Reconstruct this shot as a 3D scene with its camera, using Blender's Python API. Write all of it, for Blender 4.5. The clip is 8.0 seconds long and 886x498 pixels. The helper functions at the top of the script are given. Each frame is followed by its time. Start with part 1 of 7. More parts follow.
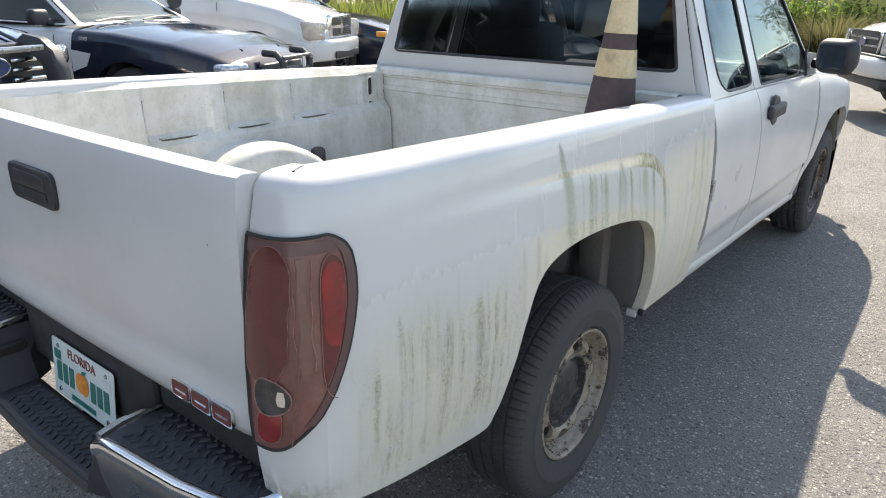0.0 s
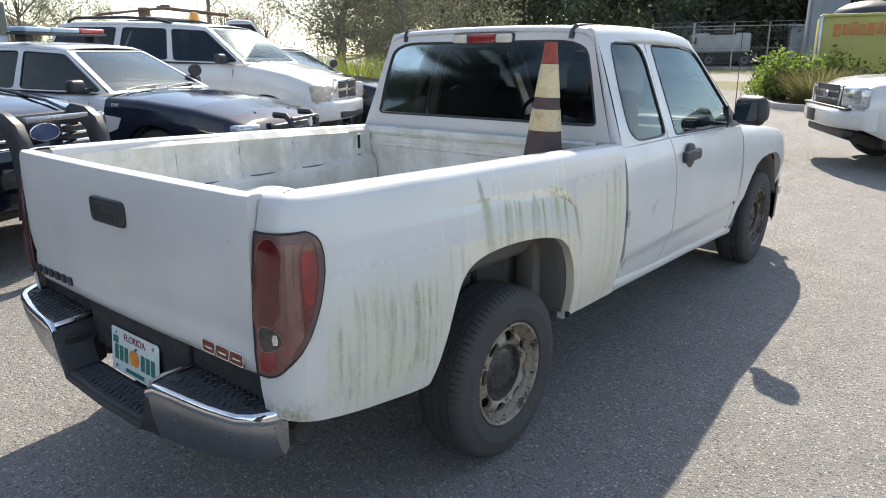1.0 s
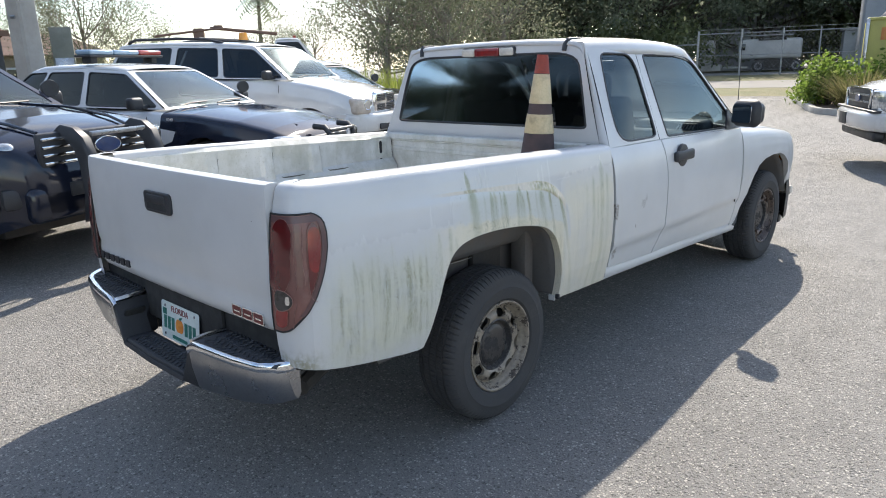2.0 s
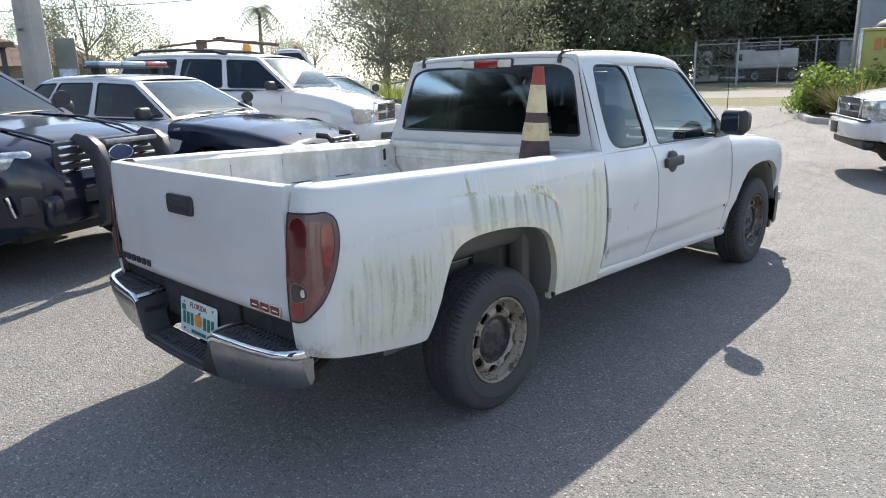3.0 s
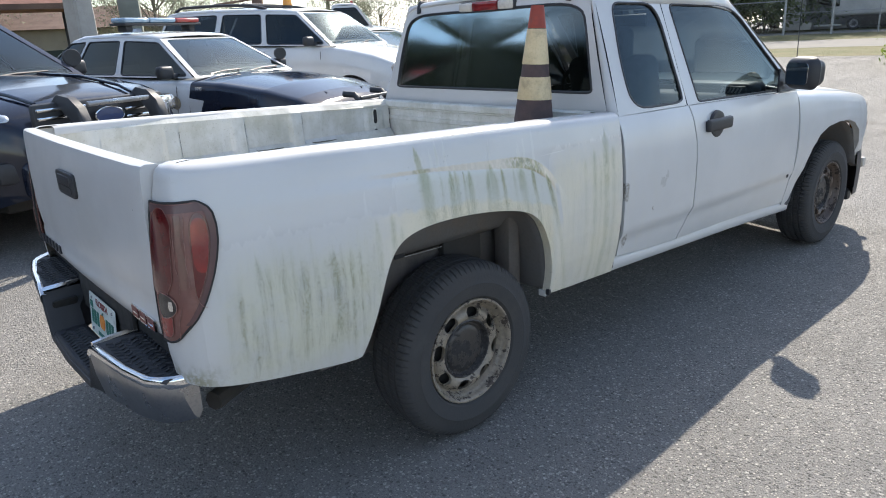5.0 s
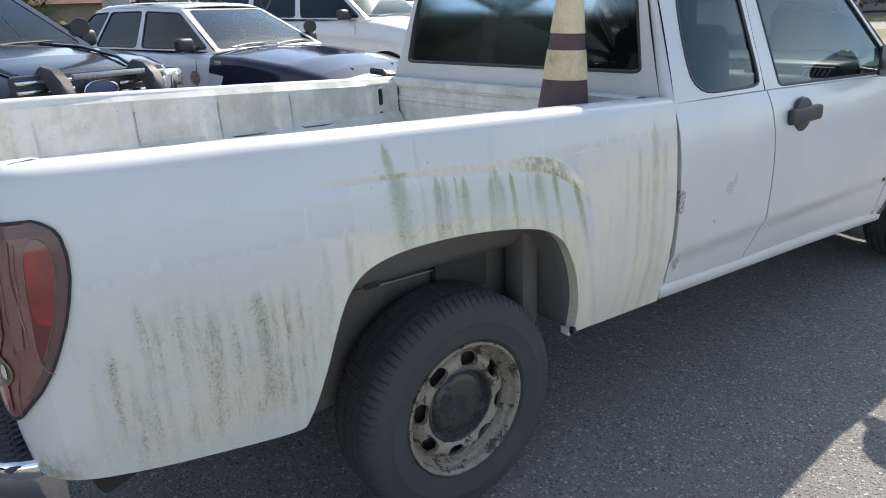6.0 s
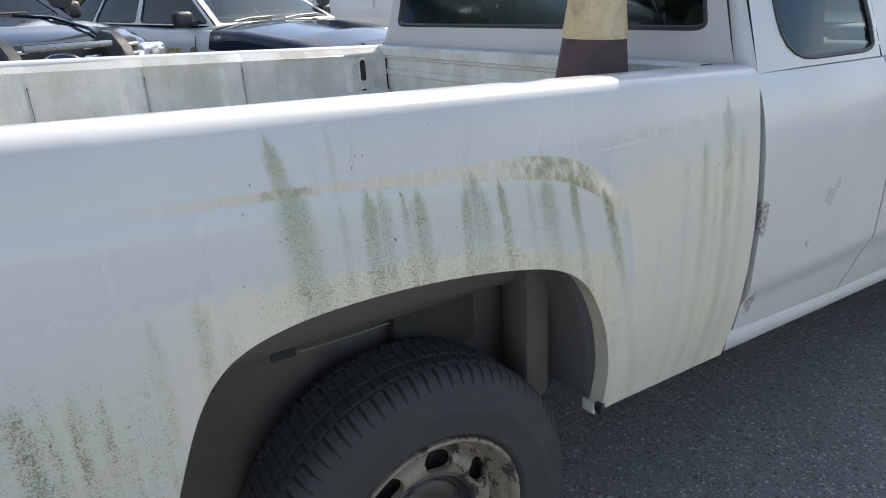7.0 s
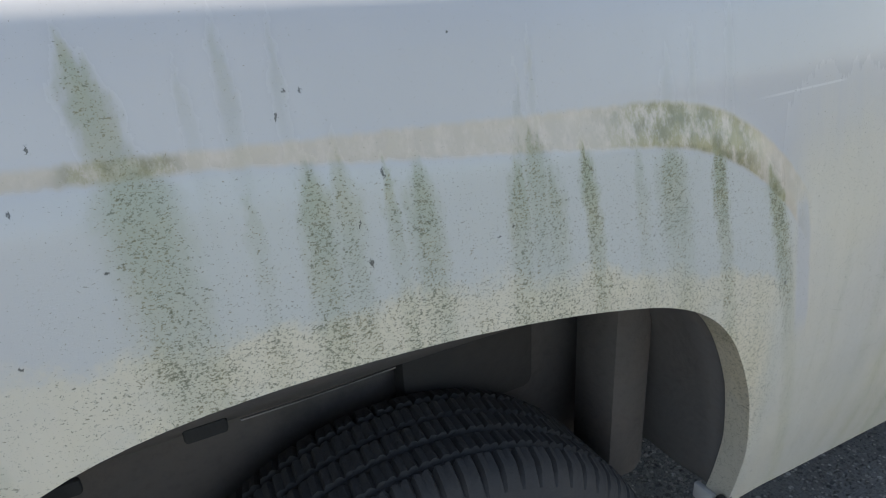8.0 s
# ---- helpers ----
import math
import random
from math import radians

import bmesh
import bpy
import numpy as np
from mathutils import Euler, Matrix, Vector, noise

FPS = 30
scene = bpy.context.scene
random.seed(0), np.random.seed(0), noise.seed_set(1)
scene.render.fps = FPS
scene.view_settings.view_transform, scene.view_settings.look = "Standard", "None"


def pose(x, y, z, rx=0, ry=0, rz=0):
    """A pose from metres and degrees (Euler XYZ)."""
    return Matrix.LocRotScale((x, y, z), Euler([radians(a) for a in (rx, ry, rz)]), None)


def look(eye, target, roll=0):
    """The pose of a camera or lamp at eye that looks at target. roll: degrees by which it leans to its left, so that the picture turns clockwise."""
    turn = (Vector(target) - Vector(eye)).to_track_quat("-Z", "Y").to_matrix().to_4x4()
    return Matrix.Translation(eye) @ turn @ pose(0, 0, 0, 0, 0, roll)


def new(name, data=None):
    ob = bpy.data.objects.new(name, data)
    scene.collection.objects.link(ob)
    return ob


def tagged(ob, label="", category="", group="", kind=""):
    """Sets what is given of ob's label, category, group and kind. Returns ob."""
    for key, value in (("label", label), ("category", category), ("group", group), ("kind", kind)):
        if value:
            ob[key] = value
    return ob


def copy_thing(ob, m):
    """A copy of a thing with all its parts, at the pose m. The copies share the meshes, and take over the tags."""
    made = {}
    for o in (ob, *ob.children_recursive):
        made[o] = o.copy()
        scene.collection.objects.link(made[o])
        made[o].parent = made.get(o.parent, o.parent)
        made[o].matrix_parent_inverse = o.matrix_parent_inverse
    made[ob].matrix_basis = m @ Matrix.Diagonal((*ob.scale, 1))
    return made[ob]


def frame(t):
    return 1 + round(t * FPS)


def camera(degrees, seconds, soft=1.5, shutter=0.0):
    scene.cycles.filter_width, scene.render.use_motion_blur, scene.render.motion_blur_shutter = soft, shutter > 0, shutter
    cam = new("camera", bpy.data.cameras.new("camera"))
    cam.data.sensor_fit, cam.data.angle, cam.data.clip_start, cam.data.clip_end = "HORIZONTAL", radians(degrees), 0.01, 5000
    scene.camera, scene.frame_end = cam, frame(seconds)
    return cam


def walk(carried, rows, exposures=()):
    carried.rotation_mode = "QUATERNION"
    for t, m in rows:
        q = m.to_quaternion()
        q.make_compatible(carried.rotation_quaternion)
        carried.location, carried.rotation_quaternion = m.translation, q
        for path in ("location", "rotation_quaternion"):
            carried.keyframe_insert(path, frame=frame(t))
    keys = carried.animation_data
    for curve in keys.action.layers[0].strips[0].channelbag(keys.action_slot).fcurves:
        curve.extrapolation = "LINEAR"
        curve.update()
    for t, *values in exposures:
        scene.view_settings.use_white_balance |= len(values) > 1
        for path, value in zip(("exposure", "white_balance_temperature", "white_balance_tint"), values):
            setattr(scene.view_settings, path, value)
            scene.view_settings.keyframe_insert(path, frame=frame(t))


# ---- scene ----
cam = camera(66.0, 8.0, soft=1.0)
PATH = [
    (0, (1.552, -1.562, 1.416), (0.396, -0.088, 0.716), 0.7),
    (0.5, (1.813, -1.796, 1.451), (0.62, -0.297, 0.876), 0.0),
    (1, (2.079, -1.929, 1.482), (0.865, -0.438, 0.932), -0.4),
    (1.5, (2.332, -1.984, 1.475), (1.034, -0.561, 0.937), -0.5),
    (1.7, (2.401, -2.020, 1.481), (1.083, -0.610, 0.955), -1.5),
    (2.8, (2.588, -2.240, 1.484), (1.257, -0.829, 0.998), -1.5),
    (3, (2.597, -2.239, 1.487), (1.269, -0.825, 0.999), -1.7),
    (3.5, (2.62, -2.128, 1.478), (1.297, -0.721, 0.959), -3.4),
    (4, (2.671, -1.916, 1.473), (1.269, -0.597, 0.932), -2.9),
    (4.5, (2.601, -1.724, 1.456), (1.188, -0.438, 0.86), -5.0),
    (4.7, (2.545, -1.647, 1.441), (1.127, -0.364, 0.854), -4.0),
    (5.8, (2.198, -1.07, 1.403), (0.672, 0.046, 0.752), -1.9),
    (6, (2.103, -0.988, 1.367), (0.577, 0.132, 0.72), -2.3),
    (6.5, (1.868, -0.769, 1.321), (0.411, 0.424, 0.647), -2.8),
    (7, (1.657, -0.488, 1.259), (0.088, 0.542, 0.568), -2.7),
    (7.5, (1.447, -0.311, 1.184), (-0.177, 0.531, 0.375), -3.3),
    (8, (1.269, -0.193, 1.139), (-0.367, 0.637, 0.34), -3.1),
]
walk(cam, [(t, look(eye, target, roll)) for t, eye, target, roll in PATH], exposures=((0.0, 1.24, 7050, 10), (1.5, 1.02, 6650, 10), (3.0, 1.05, 6500, 10), (4.5, 0.93, 6450, 10), (6.0, 1.04, 6600, 10), (7.0, 0.91, 6750, 10), (8.0, 0.82, 6850, 10)))

# ---- sky and sun ----
SUN = Vector((-0.48, 1.01, 1.0)).normalized()
world = bpy.data.worlds.new("sky")
scene.world = world
world.use_nodes = True
sky = world.node_tree.nodes.new("ShaderNodeTexSky")
sky.sky_type, sky.sun_disc = "NISHITA", False
sky.sun_elevation, sky.sun_rotation = math.asin(SUN.z), math.atan2(SUN.x, SUN.y)
sky.air_density, sky.dust_density, sky.ozone_density = 1.0, 0.7, 0.9
soften = world.node_tree.nodes.new("ShaderNodeHueSaturation")
soften.inputs["Saturation"].default_value = 0.98
world.node_tree.links.new(sky.outputs[0], soften.inputs["Color"])
# thin broken cloud over the clear sky
wn, wl = world.node_tree.nodes, world.node_tree.links
where, puff, veil, cloud, over = (wn.new("ShaderNode" + k) for k in ("TexCoord", "TexNoise", "MapRange", "HueSaturation", "Mix"))
puff.inputs["Scale"].default_value, puff.inputs["Detail"].default_value = 2.6, 7
veil.inputs[1].default_value, veil.inputs[2].default_value, veil.inputs[4].default_value = 0.48, 0.68, 0.75
cloud.inputs["Saturation"].default_value, cloud.inputs["Value"].default_value = 0.15, 1.2
over.data_type = "RGBA"
wl.new(where.outputs["Generated"], puff.inputs["Vector"]), wl.new(puff.outputs[0], veil.inputs[0]), wl.new(veil.outputs[0], over.inputs[0])
wl.new(sky.outputs[0], cloud.inputs["Color"]), wl.new(soften.outputs[0], over.inputs[6]), wl.new(cloud.outputs[0], over.inputs[7])
wl.new(over.outputs[2], wn["Background"].inputs[0])
world.node_tree.nodes["Background"].inputs[1].default_value = 0.150
sun = new("sun", bpy.data.lights.new("sun", "SUN"))
sun.data.energy, sun.data.angle, sun.data.color = 4.05, radians(0.53), (1.0, 0.92, 0.80)
sun.matrix_world = look((0, 0, 0), -SUN) @ pose(0, 0, 0)


# ---- materials ----
class Mat:
    """A node material with short ways to add nodes."""

    def __init__(s, name):
        s.m = bpy.data.materials.new(name)
        s.m.use_nodes = True
        s.nt = s.m.node_tree
        s.b = s.nt.nodes["Principled BSDF"]
        s.tc = s.nt.nodes.new("ShaderNodeTexCoord")
        s.obj = s.tc.outputs["Object"]

    def put(s, socket, v):
        if isinstance(v, bpy.types.NodeSocket):
            s.nt.links.new(v, socket)
        elif isinstance(v, (tuple, list)) and len(v) == 3 and len(socket.default_value) == 4:
            socket.default_value = (*v, 1)
        else:
            socket.default_value = v

    def math(s, op, a, b=0.0, clamp=False):
        n = s.nt.nodes.new("ShaderNodeMath")
        n.operation, n.use_clamp = op, clamp
        s.put(n.inputs[0], a), s.put(n.inputs[1], b)
        return n.outputs[0]

    def ramp(s, v, lo, hi, a=0.0, b=1.0):
        n = s.nt.nodes.new("ShaderNodeMapRange")
        n.interpolation_type = "SMOOTHSTEP"
        for k, x in enumerate((v, lo, hi, a, b)):
            s.put(n.inputs[k], x)
        return n.outputs[0]

    def noise(s, scale, detail=4.0, rough=0.55, stretch=None, out=0):
        n = s.nt.nodes.new("ShaderNodeTexNoise")
        s.put(n.inputs["Scale"], scale), s.put(n.inputs["Detail"], detail), s.put(n.inputs["Roughness"], rough)
        v = s.obj
        if stretch:
            mp = s.nt.nodes.new("ShaderNodeMapping")
            mp.inputs["Scale"].default_value = stretch
            s.nt.links.new(v, mp.inputs[0])
            v = mp.outputs[0]
        s.nt.links.new(v, n.inputs["Vector"])
        return n.outputs[out]

    def cells(s, scale, feature="F1", out="Distance"):
        n = s.nt.nodes.new("ShaderNodeTexVoronoi")
        n.feature = feature
        s.put(n.inputs["Scale"], scale)
        s.nt.links.new(s.obj, n.inputs["Vector"])
        return n.outputs[out]

    def curve(s, v, lo, hi, points):
        """A line of straight pieces through (place, value), values from 0 to 1."""
        n = s.nt.nodes.new("ShaderNodeFloatCurve")
        c = n.mapping.curves[0]
        at = [((a - lo) / (hi - lo), b) for a, b in points]
        c.points[0].location, c.points[-1].location = at[0], at[-1]
        for p in at[1:-1]:
            c.points.new(*p)
        for p in c.points:
            p.handle_type = "VECTOR"
        n.mapping.update()
        s.put(n.inputs["Value"], s.math("MULTIPLY", s.math("SUBTRACT", v, lo), 1 / (hi - lo), True))
        return n.outputs[0]

    def mix(s, f, a, b):
        n = s.nt.nodes.new("ShaderNodeMix")
        n.data_type = "RGBA"
        s.put(n.inputs[0], f), s.put(n.inputs[6], a), s.put(n.inputs[7], b)
        return n.outputs[2]

    def axes(s):
        n = s.nt.nodes.new("ShaderNodeSeparateXYZ")
        s.nt.links.new(s.obj, n.inputs[0])
        return n.outputs

    def bump(s, h, strength=0.3, dist=0.01):
        n = s.nt.nodes.new("ShaderNodeBump")
        s.put(n.inputs["Strength"], strength), s.put(n.inputs["Distance"], dist), s.put(n.inputs["Height"], h)
        s.nt.links.new(n.outputs[0], s.b.inputs["Normal"])

    def island(s):
        return s.nt.nodes.new("ShaderNodeNewGeometry").outputs["Random Per Island"]

    def one(s):
        return s.nt.nodes.new("ShaderNodeObjectInfo").outputs["Random"]

    def set(s, **kw):
        for k, v in kw.items():
            s.put(s.b.inputs[k.replace("_", " ")], v)
        return s


def surf(name, c1, c2=None, scale=6.0, fine=90.0, rough=0.5, rough2=None, metal=0.0, bump=0.0, coat=0.0, dirt=None, amount=0.35, specks=0.0, grainy=0.35):
    """A surface whose colour and gloss vary at two scales; dirt: a third colour in patches."""
    m = Mat(name)
    c2 = c2 or tuple(v * 0.86 for v in c1)
    big, small = m.noise(scale, 5), m.noise(fine, 3)
    col = m.mix(m.ramp(big, 0.35, 0.68), c1, c2)
    col = m.mix(m.ramp(small, 0.45, 0.75, 0, grainy), col, tuple(v * 0.7 for v in c2))
    if dirt:
        col = m.mix(m.ramp(m.noise(scale * 0.6, 8, 0.7), 0.5, 0.72, 0, amount), col, dirt)
    if specks:
        fly = m.math("MULTIPLY", m.ramp(m.cells(15), 0.040, 0.022), m.ramp(m.noise(7, 2), 0.52, 0.60))
        col = m.mix(m.math("MULTIPLY", fly, specks), col, (0.10, 0.095, 0.085))
    m.set(Base_Color=col, Metallic=metal, Roughness=m.ramp(big, 0.3, 0.7, rough, rough2 or min(1, rough * 1.25)))
    if coat:
        m.set(Coat_Weight=coat, Coat_Roughness=0.06)
    if bump:
        m.bump(small, bump, 0.004)
    return m.m


def pane(name, tint, gloss=0.02, boost=1.0):
    """Thin tinted glass: what is behind shows through the tint, the sky is mirrored on it."""
    m = Mat(name)
    t, g = m.nt.nodes.new("ShaderNodeBsdfTransparent"), m.nt.nodes.new("ShaderNodeBsdfGlossy")
    g.inputs[0].default_value = (0.76, 0.90, 0.95, 1)
    t.inputs[0].default_value, g.inputs["Roughness"].default_value = (*tint, 1), gloss
    f = m.nt.nodes.new("ShaderNodeFresnel")
    f.inputs[0].default_value = 1.5
    mx = m.nt.nodes.new("ShaderNodeMixShader")
    m.nt.links.new(m.math("MULTIPLY", f.outputs[0], boost, True), mx.inputs[0])
    m.nt.links.new(t.outputs[0], mx.inputs[1]), m.nt.links.new(g.outputs[0], mx.inputs[2])
    m.nt.links.new(mx.outputs[0], m.nt.nodes["Material Output"].inputs[0])
    return m.m


def asphalt_material():
    """Worn asphalt: dark binder with pale and dark stones of two sizes, patches and tyre wear."""
    m = Mat("worn_asphalt")
    big, mid, fine = m.noise(0.35, 6, 0.6), m.noise(3.5, 6, 0.65), m.noise(190, 3, 0.6)
    col = m.mix(m.ramp(big, 0.3, 0.7), (0.205, 0.198, 0.186), (0.240, 0.230, 0.214))
    col = m.mix(m.ramp(mid, 0.45, 0.8, 0, 0.30), col, (0.165, 0.158, 0.148))
    heights = 0.0
    for scale, share, pale, power in ((105, 0.40, (0.50, 0.465, 0.41), 0.85), (62, 0.66, (0.54, 0.51, 0.46), 0.70)):
        near = m.cells(scale)
        sep = m.nt.nodes.new("ShaderNodeSeparateColor")
        m.nt.links.new(m.cells(scale, out="Color"), sep.inputs[0])
        stone = m.ramp(near, 0.46, 0.32)
        col = m.mix(m.math("MULTIPLY", m.math("MULTIPLY", stone, m.ramp(sep.outputs[0], share, 0.95)), power), col, pale)
        col = m.mix(m.math("MULTIPLY", m.math("MULTIPLY", stone, m.ramp(sep.outputs[1], 0.62, 0.92)), 0.55), col, (0.045, 0.043, 0.042))
        heights = m.math("ADD", m.math("MULTIPLY", stone, sep.outputs[2]), heights)
    col = m.mix(m.ramp(fine, 0.50, 0.68, 0, 0.60), col, (0.050, 0.049, 0.048))
    m.set(Base_Color=col, Roughness=m.ramp(mid, 0.3, 0.7, 0.72, 0.92), Specular_IOR_Level=0.35)
    m.bump(m.math("ADD", heights, m.math("MULTIPLY", fine, 0.7)), 0.95, 0.008)
    return m.m


WHITE, WHITE2 = (0.560, 0.556, 0.550), (0.520, 0.516, 0.509)
STREAKS = (  # along the bed side: middle, half width, top, foot, strength, drift on the way down
    (-0.197, 0.011, 1.106, 0.97, 0.85, 0.14), (-0.182, 0.022, 1.050, 0.84, 0.78, 0.06), (-0.114, 0.006, 1.015, 0.94, 0.40, 0.0),
    (-0.069, 0.013, 1.022, 0.87, 0.80, 0.0), (-0.048, 0.010, 1.022, 0.88, 0.62, 0.0), (-0.018, 0.006, 1.012, 0.94, 0.75, 0.05), (0.006, 0.013, 1.010, 0.88, 0.80, 0.06),
    (0.094, 0.010, 1.000, 0.87, 0.75, 0.0), (0.109, 0.011, 1.020, 0.88, 0.70, 0.05), (0.126, 0.010, 0.985, 0.87, 0.60, 0.05), (0.157, 0.008, 1.003, 0.86, 0.98, 0.12),
    (0.215, 0.007, 0.985, 0.88, 0.40, 0.12), (0.250, 0.018, 0.985, 0.85, 0.72, 0.18), (0.311, 0.009, 0.972, 0.83, 0.92, 0.18), (0.388, 0.012, 0.935, 0.74, 0.88, 0.30),
    (0.117, 0.003, 1.085, 1.02, 0.26, 0.0), (0.104, 0.004, 1.062, 1.01, 0.30, 0.0), (-0.113, 0.006, 1.112, 1.02, 0.30, 0.0), (-0.078, 0.004, 1.106, 1.04, 0.20, 0.0), (-0.140, 0.005, 1.09, 1.04, 0.20, 0.0),
    (0.288, 0.004, 1.080, 1.01, 0.16, 0.0), (0.256, 0.007, 1.062, 1.01, 0.20, 0.0), (0.335, 0.005, 1.10, 1.01, 0.10, 0.0),
    (0.758, 0.020, 1.040, 0.76, 0.80, 0.0), (0.683, 0.018, 0.985, 0.66, 0.55, 0.0), (0.720, 0.012, 0.940, 0.66, 0.45, 0.0), (0.810, 0.018, 1.00, 0.60, 0.48, 0.0), (0.625, 0.016, 0.980, 0.72, 0.35, 0.0),
    (0.549, 0.010, 0.870, 0.62, 0.26, 0.0), (0.575, 0.014, 0.95, 0.70, 0.16, 0.0), (0.515, 0.008, 0.80, 0.60, 0.18, 0.0),
    (-0.382, 0.015, 0.915, 0.66, 0.85, 0.0), (-0.325, 0.010, 0.930, 0.76, 0.70, 0.08), (-0.411, 0.014, 1.040, 0.92, 0.14, 0.0), (-0.400, 0.009, 0.970, 0.88, 0.40, 0.0), (-0.290, 0.011, 0.885, 0.80, 0.50, 0.0),
    (-0.478, 0.010, 0.860, 0.66, 0.70, 0.0), (-0.448, 0.007, 0.840, 0.76, 0.70, 0.0), (-0.533, 0.014, 0.870, 0.60, 0.65, 0.0), (-0.427, 0.010, 0.800, 0.60, 0.45, 0.0),
    (-0.764, 0.012, 0.905, 0.56, 0.66, 0.0), (-0.735, 0.010, 0.880, 0.56, 0.52, 0.0), (-0.690, 0.012, 0.920, 0.56, 0.60, 0.0), (-0.664, 0.008, 0.905, 0.60, 0.60, 0.0), (-0.628, 0.016, 0.880, 0.55, 0.52, 0.0), (-0.600, 0.007, 0.94, 0.62, 0.50, 0.0),
    (-0.567, 0.012, 0.860, 0.56, 0.62, 0.0), (-0.505, 0.010, 0.85, 0.58, 0.45, 0.0), (-0.822, 0.020, 0.83, 0.58, 0.50, 0.0), (-0.710, 0.006, 0.985, 0.66, 0.35, 0.0), (-0.790, 0.022, 0.80, 0.55, 0.50, 0.0), (-0.860, 0.014, 0.78, 0.60, 0.40, 0.0),
)


def stained_paint():
    """White paint with green algae that has run down in grainy streaks below the arch's crest, and specks of grime."""
    m = Mat("algae_stained_white_paint")
    mul, add, sub, top_of = (lambda a, b, c=False, op=op: m.math(op, a, b, c) for op in ("MULTIPLY", "ADD", "SUBTRACT", "MAXIMUM"))
    x, y, z = m.axes()
    wob = mul(sub(m.noise(16, 5, 0.65, (1, 1, 0.35)), 0.5), 0.014)
    fray = mul(sub(m.noise(1.0, 3, 0.7, (120, 120, 60)), 0.5), 0.016)
    yw = add(add(y, wob), fray)
    jag = mul(sub(m.noise(70, 3, 0.6, (1, 1, 0.1)), 0.5), 0.06)
    zw = add(z, jag)
    total = 0.0
    for mid, half, top, foot, power, drift in (k for k in STREAKS if -0.27 < k[0] < 0.45):
        # a streak starts as a point, spreads and thins on its way down
        taper = m.ramp(zw, top - 0.045, top + 0.030, 0.0, half * 2.0)
        line = sub(yw, add(mid, mul(sub(top, z), drift))) if drift else sub(yw, mid)
        across = m.ramp(add(m.math("ABSOLUTE", line), taper), half * 0.35, half * 1.60, power, 0.0)
        total = top_of(total, mul(m.ramp(z, foot - 0.03, top, 0.25, 1.0), across))
    # behind and before the arch the runs stand side by side: their strength and their tops along the panel
    broken = m.ramp(m.noise(34, 5, 0.7, (1, 1, 0.5)), 0.36, 0.62, 0.45, 1.0)
    for lo, hi, most in ((-0.93, -0.27, 0.66), (0.48, 0.86, 0.74)):
        runs = sorted(k for k in STREAKS if lo < k[0] < hi)
        force, tops = [(lo, 0.0)], [(lo, (runs[0][2] - 0.5) / 0.7)]
        for p, q in zip([(lo - 0.1, 0.01, 0, 0, 0, 0)] + runs, runs + [(hi + 0.1, 0.01, 0, 0, 0, 0)]):
            if p is not runs[-1]:
                a, b = max(p[0] + p[1] * 1.5, lo + 0.002), q[0] - q[1] * 1.5
                if a < b - 0.004:
                    force += [(a, 0.0), (b, 0.0)]
                else:
                    force += [((a + b) / 2, 0.4 * min(p[4], q[4]))]
                force += [(q[0], q[4])]
                step = (p[0] + q[0]) / 2 if p is not None and p[0] > lo else lo + 0.003
                tops += [(step - 0.001, tops[-1][1]), (step, (q[2] - 0.5) / 0.7)]
        force += [(min(runs[-1][0] + runs[-1][1] * 1.5, hi - 0.002), 0.0), (hi, 0.0)]
        tops += [(hi, tops[-1][1])]
        high = add(mul(m.curve(yw, lo, hi, tops), 0.7), 0.5)
        reach = sub(high, zw)
        bold = m.curve(yw, lo, hi, force)
        total = top_of(total, mul(m.ramp(sub(bold, m.ramp(reach, -0.05, 0.05, 0.9, 0.0)), 0.04, 0.70, 0.0, most), mul(broken, m.ramp(reach, 0.34, 0.0, 0.55, 1.0))))
    # the ledge round the arch: the height of its upper edge, and its breadth
    past = top_of(sub(y, 0.20), 0.0)
    crest = sub(sub(1.0250, mul(y, 0.055)), mul(m.math("POWER", past, 2.75), 4.63))
    under = sub(crest, add(z, mul(jag, 0.10)))
    broad = top_of(add(0.020, mul(y, 0.07)), 0.011)
    span = mul(m.ramp(y, -0.42, -0.25), m.ramp(y, 0.475, 0.44))
    band = mul(mul(m.ramp(under, -0.003, 0.004), m.ramp(sub(under, broad), 0.004, -0.002)), span)
    inside = mul(m.ramp(sub(under, broad), -0.002, 0.010), mul(m.ramp(y, -0.34, -0.12), m.ramp(y, 0.47, 0.42)))
    # moss that holds on the ledge
    tufts = add(mul(m.ramp(y, 0.16, 0.245, 0.22, 1.0), m.ramp(y, 0.40, 0.345, 0.22, 1.0)), m.ramp(m.math("ABSOLUTE", add(y, 0.183)), 0.022, 0.042, 0.62, 0.0))
    mossy = mul(mul(band, top_of(tufts, mul(total, 1.15))), m.ramp(m.noise(75, 6, 0.72, (1, 1, 0.55)), 0.30, 0.58))
    # the low part of the panel, splashed and yellowed
    low_z = sub(add(0.906, mul(top_of(mul(y, -1.0), 0.0), 0.06)), add(mul(top_of(y, 0.0), 0.10), mul(mul(top_of(y, 0.0), top_of(y, 0.0)), 0.35)))
    drop = sub(low_z, add(z, mul(sub(m.noise(14, 6, 0.72), 0.5), 0.075)))
    low = mul(mul(m.ramp(drop, -0.006, 0.016), m.ramp(drop, -0.02, 0.14, 0.80, 1.0)), mul(m.ramp(y, 0.46, 0.40), m.ramp(y, -0.48, -0.20)))
    fore = mul(m.ramp(add(y, wob), 0.405, 0.470), m.ramp(zw, 1.03, 0.90))
